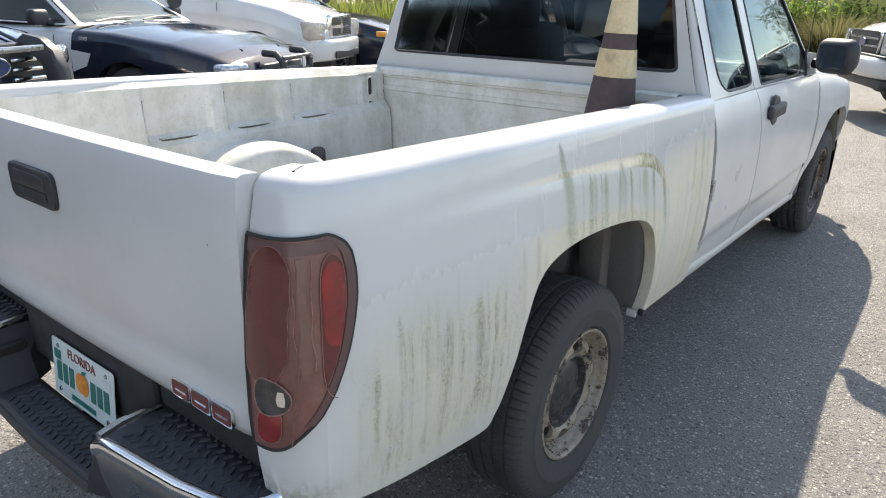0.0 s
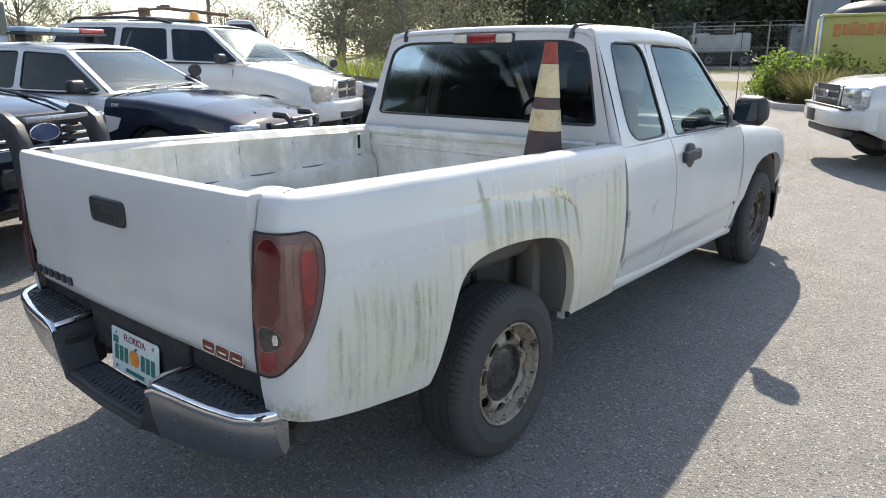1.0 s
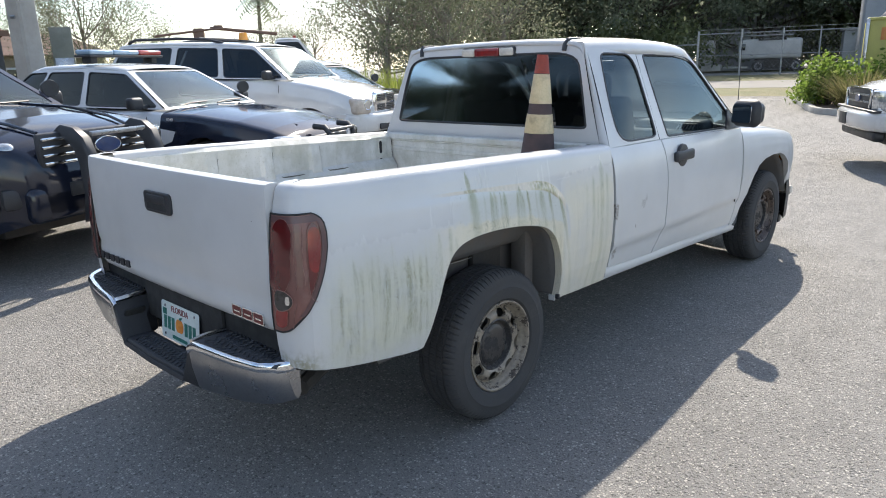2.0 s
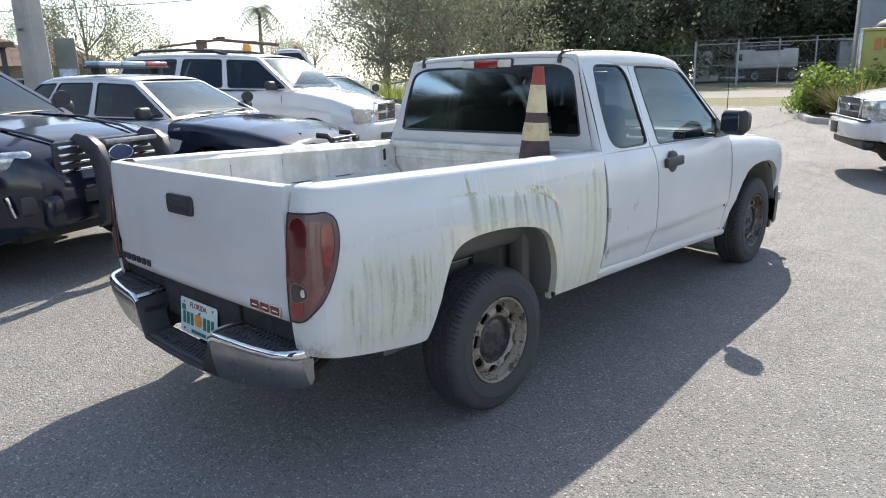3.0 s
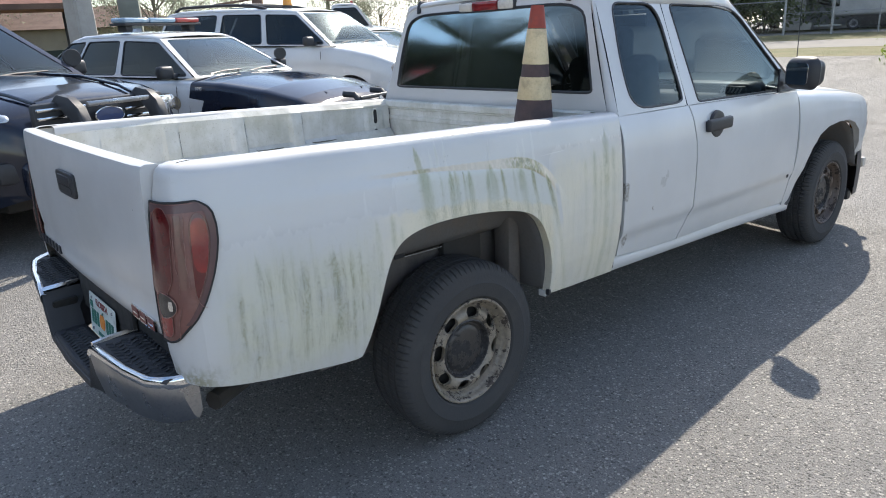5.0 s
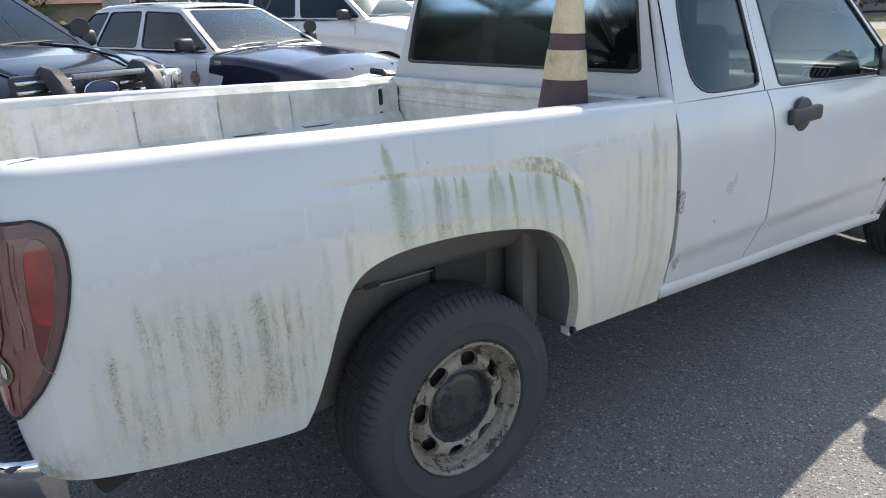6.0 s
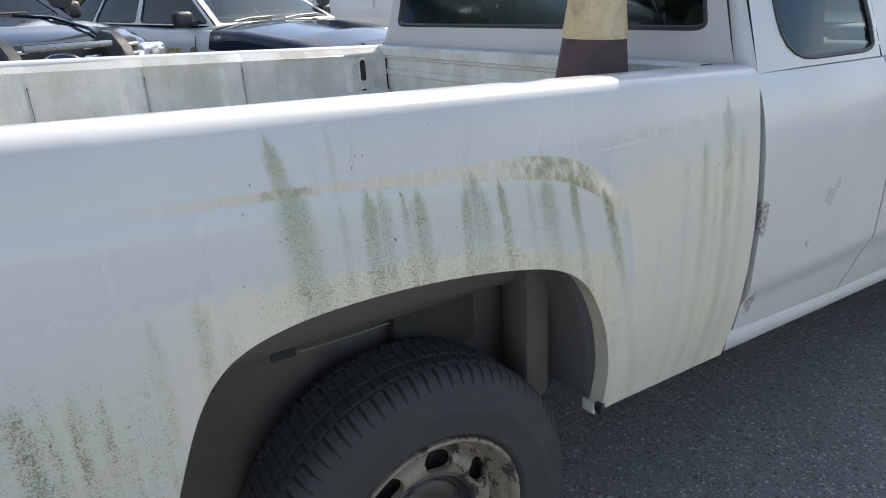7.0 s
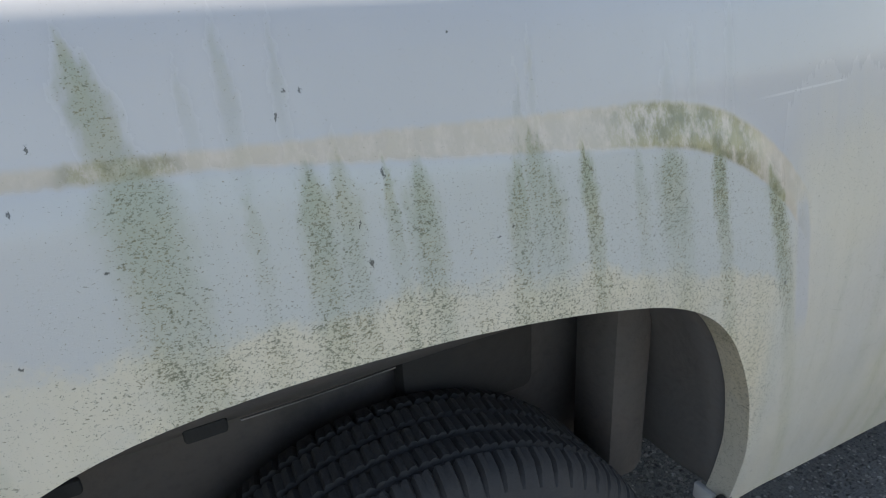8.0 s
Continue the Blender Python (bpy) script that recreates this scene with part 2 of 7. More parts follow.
    patch = mul(mul(m.ramp(y, -0.30, -0.46), m.ramp(y, -0.93, -0.80)), mul(m.ramp(zw, 0.95, 0.78), m.ramp(z, 0.50, 0.60, 0.35, 1.0)))
    patch = mul(patch, m.ramp(m.noise(5.5, 5, 0.65, (1, 1, 0.6)), 0.34, 0.60, 0.65, 1.0))
    wisps = m.ramp(m.noise(40, 6, 0.7, (1, 1, 0.08)), 0.36, 0.64, 0.30, 1.20)
    blotch = m.ramp(m.noise(11, 5, 0.65), 0.30, 0.58, 0.62, 1.0)
    haze = mul(add(mul(patch, 0.60), add(mul(fore, 0.18), add(mul(inside, 0.12), mul(low, 0.30)))), wisps)
    threads = mul(top_of(patch, mul(fore, 0.16)), m.ramp(m.noise(60, 5, 0.72, (1, 1, 0.10)), 0.47, 0.64, 0.0, 0.24))
    film = add(top_of(total, threads), mul(haze, 0.30), True)
    # a strip rubbed clean along the front of the ledge
    rub = mul(m.ramp(m.math("ABSOLUTE", sub(add(y, mul(wob, 0.4)), add(0.447, mul(sub(0.869, z), 0.17)))), 0.015, 0.008), mul(m.ramp(z, 0.70, 0.75), m.ramp(z, 0.895, 0.87)))
    film = mul(film, sub(1.0, mul(rub, 0.85)))
    # grains: denser with the film
    heap = add(add(film, mul(inside, m.ramp(z, 1.01, 0.90, 0.22, 0.50))), add(mul(low, mul(blotch, 0.34)), add(mul(patch, mul(wisps, 0.72)), mul(fore, 0.36))))
    heap = mul(heap, m.ramp(m.noise(150, 3, 0.6), 0.30, 0.62, 0.72, 1.15))
    grain = m.noise(1.0, 4, 0.75, (400, 400, 640))
    edge = sub(0.672, mul(heap, 0.118))
    speck = m.ramp(sub(grain, edge), -0.008, 0.022)
    crust = m.ramp(sub(m.noise(1.0, 4, 0.72, (260, 260, 420)), edge), 0.020, 0.060)
    chalk = m.mix(m.ramp(m.noise(2.5, 5), 0.35, 0.7), WHITE, WHITE2)
    cream = m.mix(mul(band, 0.92), m.mix(mul(inside, 0.45), chalk, (0.625, 0.650, 0.580)), (0.655, 0.565, 0.455))
    cream = m.mix(mul(mul(low, blotch), 0.95), cream, (0.760, 0.680, 0.515))
    cream = m.mix(mul(mul(fore, m.ramp(m.noise(6, 5), 0.3, 0.65, 0.6, 1.0)), 0.85), cream, (0.725, 0.665, 0.530))
    cream = m.mix(mul(mul(patch, m.ramp(m.noise(9, 6, 0.7), 0.30, 0.60, 0.25, 1.0)), 0.70), cream, (0.600, 0.585, 0.440))
    cream = m.mix(mul(rub, 0.8), cream, WHITE)
    scratch = mul(m.ramp(m.math("ABSOLUTE", sub(z, add(0.988, mul(y, 0.020)))), 0.0016, 0.0006), mul(m.ramp(y, 0.36, 0.42), m.ramp(y, 0.51, 0.495)))
    cream = m.mix(mul(scratch, 0.6), cream, (0.74, 0.73, 0.71))
    veil = m.mix(m.ramp(m.noise(16, 3), 0.4, 0.62), (0.395, 0.395, 0.225), (0.335, 0.370, 0.235))
    col = m.mix(mul(film, m.ramp(y, -0.25, -0.42, 0.84, 0.40), True), cream, veil)
    tone = m.mix(m.ramp(m.noise(24, 4), 0.40, 0.62), (0.225, 0.195, 0.105), (0.185, 0.182, 0.125))
    col = m.mix(mul(speck, 0.82), col, tone)
    col = m.mix(mul(crust, 0.65), col, (0.105, 0.110, 0.062))
    col = m.mix(mul(mossy, 0.86), col, m.mix(m.ramp(m.noise(55, 3), 0.40, 0.62), (0.300, 0.275, 0.125), (0.185, 0.185, 0.085)))
    mud = mul(mul(m.ramp(y, -0.86, -0.95), m.ramp(zw, 0.64, 0.57)), m.ramp(m.noise(38, 5, 0.7), 0.36, 0.60))
    col = m.mix(mul(mud, 0.8), col, (0.24, 0.225, 0.13))
    fly = mul(m.ramp(m.cells(13), 0.040, 0.022), m.ramp(m.noise(8, 2), 0.54, 0.60))
    rough = mul(sub(m.noise(210, 4, 0.7), 0.5), 0.010)
    for a, h, long in ((-0.085, 1.045, 0.009), (-0.065, 1.060, 0.006), (-0.076, 1.061, 0.004), (-0.245, 1.015, 0.006), (-0.228, 1.048, 0.007), (-0.204, 0.971, 0.003), (-0.018, 0.998, 0.012), (-0.036, 0.935, 0.013), (-0.041, 0.965, 0.010), (0.050, 1.086, 0.003), (0.086, 0.936, 0.006), (0.072, 0.930, 0.003), (-0.262, 0.925, 0.005), (-0.555, 1.035, 0.003)):
        dy = m.math("ABSOLUTE", add(sub(y, a), rough))
        dz = m.math("ABSOLUTE", sub(z, h))
        fleck = add(mul(dy, 1 / 0.0011), mul(dz, 2.4 / long))
        fly = top_of(fly, m.ramp(fleck, 1.2, 0.7, 0.0, 0.85))
    col = m.mix(fly, col, (0.05, 0.05, 0.042))
    m.set(Base_Color=col, Roughness=add(0.27, mul(add(film, haze), 0.4), True), Coat_Weight=m.ramp(film, 0.0, 0.4, 0.26, 0.03), Coat_Roughness=0.12)
    m.bump(mul(m.ramp(grain, 0.48, 0.60), m.ramp(heap, 0.05, 0.40)), 0.30, 0.0011)
    return m.m


def scuffed_paint(name, marks):
    """Clean white paint with a few rubbed, rusty marks: along, height, half sizes, strength."""
    m = Mat(name)
    x, y, z = m.axes()
    n1, n2 = m.noise(28, 4, 0.65), m.noise(41, 4, 0.65)
    yw, zw = m.math("ADD", y, m.math("MULTIPLY", m.math("SUBTRACT", n1, 0.5), 0.05)), m.math("ADD", z, m.math("MULTIPLY", m.math("SUBTRACT", n2, 0.5), 0.06))
    total = 0.0
    for a, b, ra, rb, power in marks:
        d = m.math("ADD", m.math("POWER", m.math("ABSOLUTE", m.math("MULTIPLY", m.math("SUBTRACT", yw, a), 1 / ra)), 2.0), m.math("POWER", m.math("ABSOLUTE", m.math("MULTIPLY", m.math("SUBTRACT", zw, b), 1 / rb)), 2.0))
        total = m.math("ADD", m.ramp(d, 1.2, 0.7, 0.0, power), total)
    rub = m.math("MULTIPLY", total, m.ramp(m.noise(150, 5, 0.75), 0.42, 0.56))
    big = m.noise(2.2, 5)
    col = m.mix(m.ramp(big, 0.35, 0.68), WHITE, WHITE2)
    grime = m.math("MULTIPLY", m.ramp(m.noise(14, 5, 0.65, (1, 1, 0.15)), 0.45, 0.70), m.math("MULTIPLY", m.ramp(y, 1.30, 0.88), m.ramp(z, 1.02, 0.80, 0.0, 0.30)))
    col = m.mix(grime, col, (0.56, 0.54, 0.44))
    col = m.mix(m.math("MULTIPLY", rub, 0.9, True), col, (0.15, 0.125, 0.09))
    m.set(Base_Color=col, Roughness=m.ramp(m.math("ADD", total, big), 0.3, 1.2, 0.30, 0.58), Coat_Weight=0.22, Coat_Roughness=0.08)
    m.bump(m.math("MULTIPLY", rub, -1.0), 0.3, 0.001)
    return m.m


def dusty_white(name, dirt, amount, rough=0.45, runs=0.5):
    """White paint with vertical runs of grime."""
    m = Mat(name)
    streak = m.ramp(m.noise(16, 6, 0.65, (1, 1, 0.12)), 0.42, 0.72, 0, runs)
    patch = m.ramp(m.noise(4.6, 7, 0.7), 0.42, 0.64, 0, amount)
    col = m.mix(m.ramp(m.noise(4, 4), 0.3, 0.7), (0.66, 0.66, 0.635), (0.56, 0.56, 0.525))
    col = m.mix(m.math("ADD", streak, patch, True), col, dirt)
    col = m.mix(m.ramp(m.noise(140, 3), 0.6, 0.72, 0, 0.5), col, (0.3, 0.28, 0.22))
    m.set(Base_Color=col, Roughness=m.ramp(patch, 0, 0.6, rough, 0.8))
    m.bump(m.noise(120, 3), 0.12, 0.002)
    return m.m


def peeling(name, paint, bare, share=0.5, metal=0.0):
    m = Mat(name)
    chip = m.ramp(m.noise(26, 7, 0.7), share - 0.015, share + 0.015)
    col = m.mix(m.ramp(m.noise(60, 4), 0.35, 0.7), paint, tuple(v * 0.72 for v in paint))
    low = m.mix(m.ramp(m.noise(90, 4), 0.4, 0.65), bare, tuple(v * 0.55 for v in bare))
    m.set(Base_Color=m.mix(chip, col, low), Roughness=m.ramp(chip, 0, 1, 0.4, 0.85), Metallic=metal)
    m.bump(m.math("MULTIPLY", chip, -1.0), 0.5, 0.002)
    return m.m


def leafy(name, c1, c2, c3):
    m = Mat(name)
    r = m.island()
    col = m.mix(m.ramp(r, 0.0, 0.6), c1, c2)
    col = m.mix(m.ramp(r, 0.72, 1.0), col, c3)
    tr = m.nt.nodes.new("ShaderNodeBsdfTranslucent")
    m.nt.links.new(col, tr.inputs[0])
    m.set(Base_Color=col, Roughness=0.55)
    mx = m.nt.nodes.new("ShaderNodeMixShader")
    mx.inputs[0].default_value = 0.72
    m.nt.links.new(m.b.outputs[0], mx.inputs[1]), m.nt.links.new(tr.outputs[0], mx.inputs[2])
    m.nt.links.new(mx.outputs[0], m.nt.nodes["Material Output"].inputs[0])
    return m.m


ASPHALT = asphalt_material()
STAINED = stained_paint()
PAINT = surf("faded_white_paint", WHITE, WHITE2, 3, 140, 0.32, 0.42, coat=0.22, dirt=(0.55, 0.53, 0.46), amount=0.18, specks=0.9, grainy=0.06)
BEDPAINT = dusty_white("grimy_bed_paint", (0.37, 0.37, 0.30), 0.50, 0.5, 0.26)
PLASTIC = surf("black_plastic", (0.022, 0.023, 0.026), (0.035, 0.036, 0.04), 8, 240, 0.42, 0.55, bump=0.15)
PADBLACK = surf("dusty_black_rubber_pad", (0.035, 0.037, 0.043), (0.06, 0.062, 0.068), 10, 200, 0.6, 0.8, bump=0.3)
# Tyre and liner greys are raised, standing in for lens haze over them.
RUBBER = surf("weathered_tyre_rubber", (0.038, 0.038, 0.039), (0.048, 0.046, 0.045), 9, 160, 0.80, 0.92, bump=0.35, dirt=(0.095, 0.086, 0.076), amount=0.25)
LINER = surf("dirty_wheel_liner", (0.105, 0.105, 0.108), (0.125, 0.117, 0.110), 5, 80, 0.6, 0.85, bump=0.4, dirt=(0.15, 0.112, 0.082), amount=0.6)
UNDER = surf("grimy_chassis", (0.025, 0.024, 0.023), (0.045, 0.040, 0.036), 6, 70, 0.75, 0.9, bump=0.4)
CHROME = surf("scuffed_chrome", (0.78, 0.79, 0.80), (0.68, 0.69, 0.70), 9, 160, 0.08, 0.17, metal=1.0)
DULLCHROME = surf("dull_bumper_chrome", (0.36, 0.37, 0.39), (0.28, 0.29, 0.31), 5, 120, 0.24, 0.40, metal=1.0, dirt=(0.20, 0.18, 0.16), amount=0.4)
RIM = peeling("peeling_cream_wheel_paint", (0.265, 0.222, 0.170), (0.075, 0.060, 0.050), 0.558)
RIMDARK = peeling("rusty_wheel_centre", (0.050, 0.043, 0.038), (0.030, 0.028, 0.028), 0.5)
RIMBROWN = peeling("brown_wheel_paint", (0.10, 0.072, 0.056), (0.045, 0.034, 0.030), 0.54)
DARKRED = surf("dark_red_lens", (0.10, 0.008, 0.010), (0.075, 0.006, 0.008), 14, 60, 0.14, 0.25, coat=0.7)
BRIGHTRED = surf("red_lens", (0.27, 0.015, 0.014), (0.17, 0.010, 0.012), 12, 60, 0.15, 0.28, coat=0.6)
FADEDLENS = surf("faded_peeling_lens", (0.205, 0.082, 0.066), (0.15, 0.060, 0.050), 9, 90, 0.30, 0.5, coat=0.3, dirt=(0.25, 0.15, 0.125), amount=0.6)
SMOKE = surf("clouded_lens_edge", (0.105, 0.048, 0.048), (0.085, 0.042, 0.043), 12, 90, 0.35, 0.5, coat=0.3)
CLEARLAMP = surf("clear_lamp_lens", (0.05, 0.045, 0.045), (0.018, 0.016, 0.016), 40, 60, 0.14, 0.25, coat=0.25)
AGEDLAMP = surf("yellowed_lamp_lens", (0.56, 0.49, 0.42), (0.44, 0.38, 0.32), 10, 60, 0.12, coat=0.9)
WHITELENS = surf("white_lamp_lens", (0.62, 0.57, 0.50), (0.52, 0.47, 0.42), 14, 60, 0.2, 0.3, coat=0.6)
BADGERED = surf("badge_red", (0.15, 0.030, 0.028), None, 40, 120, 0.4)
BADGEDARK = surf("badge_black", (0.025, 0.025, 0.03), None, 40, 120, 0.35)
GLASSDARK = pane("dark_privacy_glass", (0.12, 0.13, 0.145), 0.09, 0.60)
GLASSSIDE = pane("tinted_side_glass", (0.20, 0.24, 0.26), 0.03, 0.85)
GLASSDUSTY = pane("dusty_windscreen_glass", (0.50, 0.60, 0.62), 0.27, 1.2)
GLASSCLEAR = pane("windscreen_glass", (0.50, 0.60, 0.62), 0.05, 1.1)
SEATCLOTH = surf("grey_seat_cloth", (0.06, 0.06, 0.065), (0.085, 0.085, 0.09), 20, 200, 0.9)
TRIMGREY = surf("grey_interior_plastic", (0.07, 0.07, 0.075), (0.10, 0.10, 0.105), 10, 120, 0.6)
SEAM = surf("dark_panel_gap", (0.03, 0.03, 0.03), None, 20, 90, 0.8)
BLACKPAINT = surf("glossy_black_paint", (0.010, 0.013, 0.024), (0.014, 0.017, 0.028), 3, 160, 0.07, 0.13)
CARWHITE = surf("white_car_paint", (0.62, 0.62, 0.615), (0.57, 0.57, 0.565), 2, 120, 0.18, 0.28, coat=0.8)


# ---- building tools ----
def part(name, bm, material, parent=None, label="", smooth=True, thick=0.0, bevel=0.0, split=35):
    """Links a bmesh as one mesh object under a thing or a part."""
    me = bpy.data.meshes.new(name)
    bmesh.ops.recalc_face_normals(bm, faces=bm.faces) if len(bm.faces) < 20000 else None
    bm.to_mesh(me)
    bm.free()
    for m in material if isinstance(material, (list, tuple)) else (material,):
        me.materials.append(m)
    ob = new(name, me)
    if smooth and me.polygons:
        me.polygons.foreach_set("use_smooth", [True] * len(me.polygons))
        me.set_sharp_from_angle(angle=radians(split))
    if thick:
        mod = ob.modifiers.new("thickness", "SOLIDIFY")
        mod.thickness, mod.offset = thick, -1
    if bevel:
        mod = ob.modifiers.new("edges", "BEVEL")
        mod.width, mod.segments, mod.limit_method = bevel, 2, "ANGLE"
    if parent:
        ob.parent = parent
    if label:
        tagged(ob, label)
    return ob


def thing(name, label, category, group="", at=None):
    e = new(name)
    e.empty_display_size = 0.2
    if at is not None:
        e.matrix_world = at
    return tagged(e, label, category, group)


def sheet(bm, rows, closed=False):
    """A sheet of quads through rows of points."""
    vs = [[bm.verts.new(p) for p in row] for row in rows]
    for a, b in zip(vs, vs[1:]):
        n = len(a)
        for k in range(n if closed else n - 1):
            q = [a[k], a[(k + 1) % n], b[(k + 1) % n], b[k]]
            try:
                bm.faces.new(q)
            except ValueError:
                pass
    return vs


def cap(bm, ring):
    try:
        bm.faces.new(ring)
    except ValueError:
        pass


def box(bm, c, s, r=0.0, turn=None, seg=2):
    """A box about c with sides s, its edges rounded by r, added to bm."""
    t = bmesh.new()
    bmesh.ops.create_cube(t, size=1.0)
    bmesh.ops.scale(t, vec=s, verts=t.verts)
    if r:
        bmesh.ops.bevel(t, geom=list(t.edges), offset=r, segments=seg, profile=0.5, affect="EDGES")
    m = Matrix.Translation(c) @ (turn.to_4x4() if turn else Matrix())
    bmesh.ops.transform(t, matrix=m, verts=t.verts)
    new_v = {v: bm.verts.new(v.co) for v in t.verts}
    for f in t.faces:
        bm.faces.new([new_v[v] for v in f.verts])
    t.free()
    return bm


def boxed(c, s, r=0.0, turn=None, seg=2):
    return box(bmesh.new(), c, s, r, turn, seg)


def tube(bm, pts, r, n=8, caps=True):
    """A round bar along points; r: one radius or one for each point."""
    pts = [Vector(p) for p in pts]
    rs = r if isinstance(r, (list, tuple)) else [r] * len(pts)
    rings, side = [], None
    for k, p in enumerate(pts):
        d = (pts[min(k + 1, len(pts) - 1)] - pts[max(k - 1, 0)]).normalized()
        if side is None:
            side = d.orthogonal().normalized()
        side = (side - d * side.dot(d)).normalized()
        up = d.cross(side)
        rings.append([p + (side * math.cos(a) + up * math.sin(a)) * rs[k] for a in (2 * math.pi * j / n for j in range(n))])
    vs = sheet(bm, rings, True)
    if caps:
        cap(bm, vs[0][::-1]), cap(bm, vs[-1])
    return bm


def spun(profile, n=48, bm=None, centre=(0, 0, 0), axis="x"):
    """A profile of (along the axis, radius) spun round it."""
    bm = bm or bmesh.new()
    rows = []
    for a, r in profile:
        ring = []
        for k in range(n):
            c, s = math.cos(2 * math.pi * k / n) * r, math.sin(2 * math.pi * k / n) * r
            ring.append(Vector((a, c, s) if axis == "x" else (c, s, a)) + Vector(centre))
        rows.append(ring)
    vs = sheet(bm, rows, True)
    for row, (a, r) in ((vs[0], profile[0]), (vs[-1], profile[-1])):
        if r < 0.02:
            cap(bm, row)
    return bm


def bilerp(q, u, v):
    bl, br, tr, tl = q
    return bl * (1 - u) * (1 - v) + br * u * (1 - v) + tr * u * v + tl * (1 - u) * v


def rounded(corners, r, n=5):
    """The outline of a polygon in (u, v) with rounded corners."""
    out, m = [], len(corners)
    for k in range(m):
        p, a, b = (Vector(corners[j % m]) for j in (k, k - 1, k + 1))
        ra = r if not isinstance(r, (list, tuple)) else r[k]
        da, db = a - p, b - p
        la, lb = min(ra, da.length * 0.45), min(ra, db.length * 0.45)
        p0, p1 = p + da.normalized() * la, p + db.normalized() * lb
        for j in range(n + 1):
            t = j / n
            out.append(p0 * (1 - t) ** 2 + p * 2 * t * (1 - t) + p1 * t**2)
    return out


def framed(quad, inner, r, bow=0.0, n=5):
    """A panel over a quad of four corners with a rounded opening: the panel's bmesh and the opening's loop of points."""
    q = [Vector(p) for p in quad]
    nrm = (q[1] - q[0]).cross(q[3] - q[0]).normalized()

    def place(u, v):
        return bilerp(q, u, v) + nrm * bow * 4 * (v * (1 - v) * 0.5 + u * (1 - u) * 0.5)

    loop = rounded(inner, r, n)
    mid = sum((Vector(p) for p in inner), Vector((0, 0))) / len(inner)
    outer = []
    for p in loop:
        d = p - mid
        t = min(((1 - mid.x) / d.x if d.x > 1e-6 else 9e9), (-mid.x / d.x if d.x < -1e-6 else 9e9), ((1 - mid.y) / d.y if d.y > 1e-6 else 9e9), (-mid.y / d.y if d.y < -1e-6 else 9e9))
        outer.append(mid + d * t)
    # square up the outer corners
    for c in ((0, 0), (1, 0), (1, 1), (0, 1)):
        k = min(range(len(outer)), key=lambda j: (outer[j] - Vector(c)).length)
        outer[k] = Vector(c)
    bm = bmesh.new()
    mids = [(a + b) / 2 for a, b in zip(loop, outer)]
    rows = [[place(p.x, p.y) for p in ring] for ring in (outer, mids, loop)]
    lip = [p - nrm * 0.012 for p in rows[-1]]
    sheet(bm, rows + [lip], True)
    return bm, [place(p.x, p.y) - nrm * 0.006 for p in loop], nrm


def filled(loop, nrm=None, dip=0.0):
    """A pane over a loop of points."""
    bm = bmesh.new()
    mid = sum(loop, Vector()) / len(loop)
    if nrm is not None:
        mid = mid + nrm * dip
    ring = [bm.verts.new(p) for p in loop]
    half = [bm.verts.new(p * 0.5 + mid * 0.5 + (nrm * dip * 0.4 if nrm is not None else Vector())) for p in loop]
    c = bm.verts.new(mid)
    n = len(loop)
    for k in range(n):
        bm.faces.new((ring[k], ring[(k + 1) % n], half[(k + 1) % n], half[k]))
        bm.faces.new((half[k], half[(k + 1) % n], c))
    return bm


def outline(bm, loop, r, n=6):
    return tube(bm, list(loop) + [loop[0], loop[1]], r, n, False)


def plate(pts, thick):
    """A flat polygon given as 3D points, with thickness along its normal."""
    bm = bmesh.new()
    pts = [Vector(p) for p in pts]
    nrm = Vector()
    for a, b in zip(pts, pts[1:] + pts[:1]):
        nrm += a.cross(b)
    nrm.normalize()
    a = [bm.verts.new(p) for p in pts]
    b = [bm.verts.new(p + nrm * thick) for p in pts]
    bm.faces.new(a[::-1]), bm.faces.new(b)
    for k in range(len(a)):
        bm.faces.new((a[k], a[(k + 1) % len(a)], b[(k + 1) % len(a)], b[k]))
    return bm


def words(name, text, size, material, parent, m, label="", depth=0.001):
    """Raised lettering in the built-in font as a mesh."""
    cu = bpy.data.curves.new(name, "FONT")
    cu.body, cu.size, cu.extrude, cu.align_x, cu.align_y = text, size, depth, "CENTER", "CENTER"
    tmp = new(name, cu)
    me = bpy.data.meshes.new_from_object(tmp)
    bpy.data.objects.remove(tmp)
    me.materials.clear()
    me.materials.append(material)
    ob = new(name, me)
    ob.parent, ob.matrix_local = parent, m
    return tagged(ob, label) if label else ob


def lerp(x, xs, ys):
    return float(np.interp(x, xs, ys))


def flipped(bm):
    """A copy of a bmesh, mirrored across x = 0."""
    b = bm.copy()
    for v in b.verts:
        v.co.x = -v.co.x
    bmesh.ops.reverse_faces(b, faces=b.faces)
    return b


# ---- ground ----
def along(x, y):
    """How far out a place lies across the street that runs past the lot."""
    return y - 0.31 * (x + 8.4)


def lie(x, y):
    """The height of the land: the lot rises gently to the patrol cars, the verge to the yard fence."""
    return 0.07 * min(max((0.45 - x) / 1.2, 0.0), 1.0) + 0.0095 * min(max(-x - 0.75, 0.0), 7.0) + 0.0154 * min(max(along(x, y) - 23.9, 0.0), 24.0)


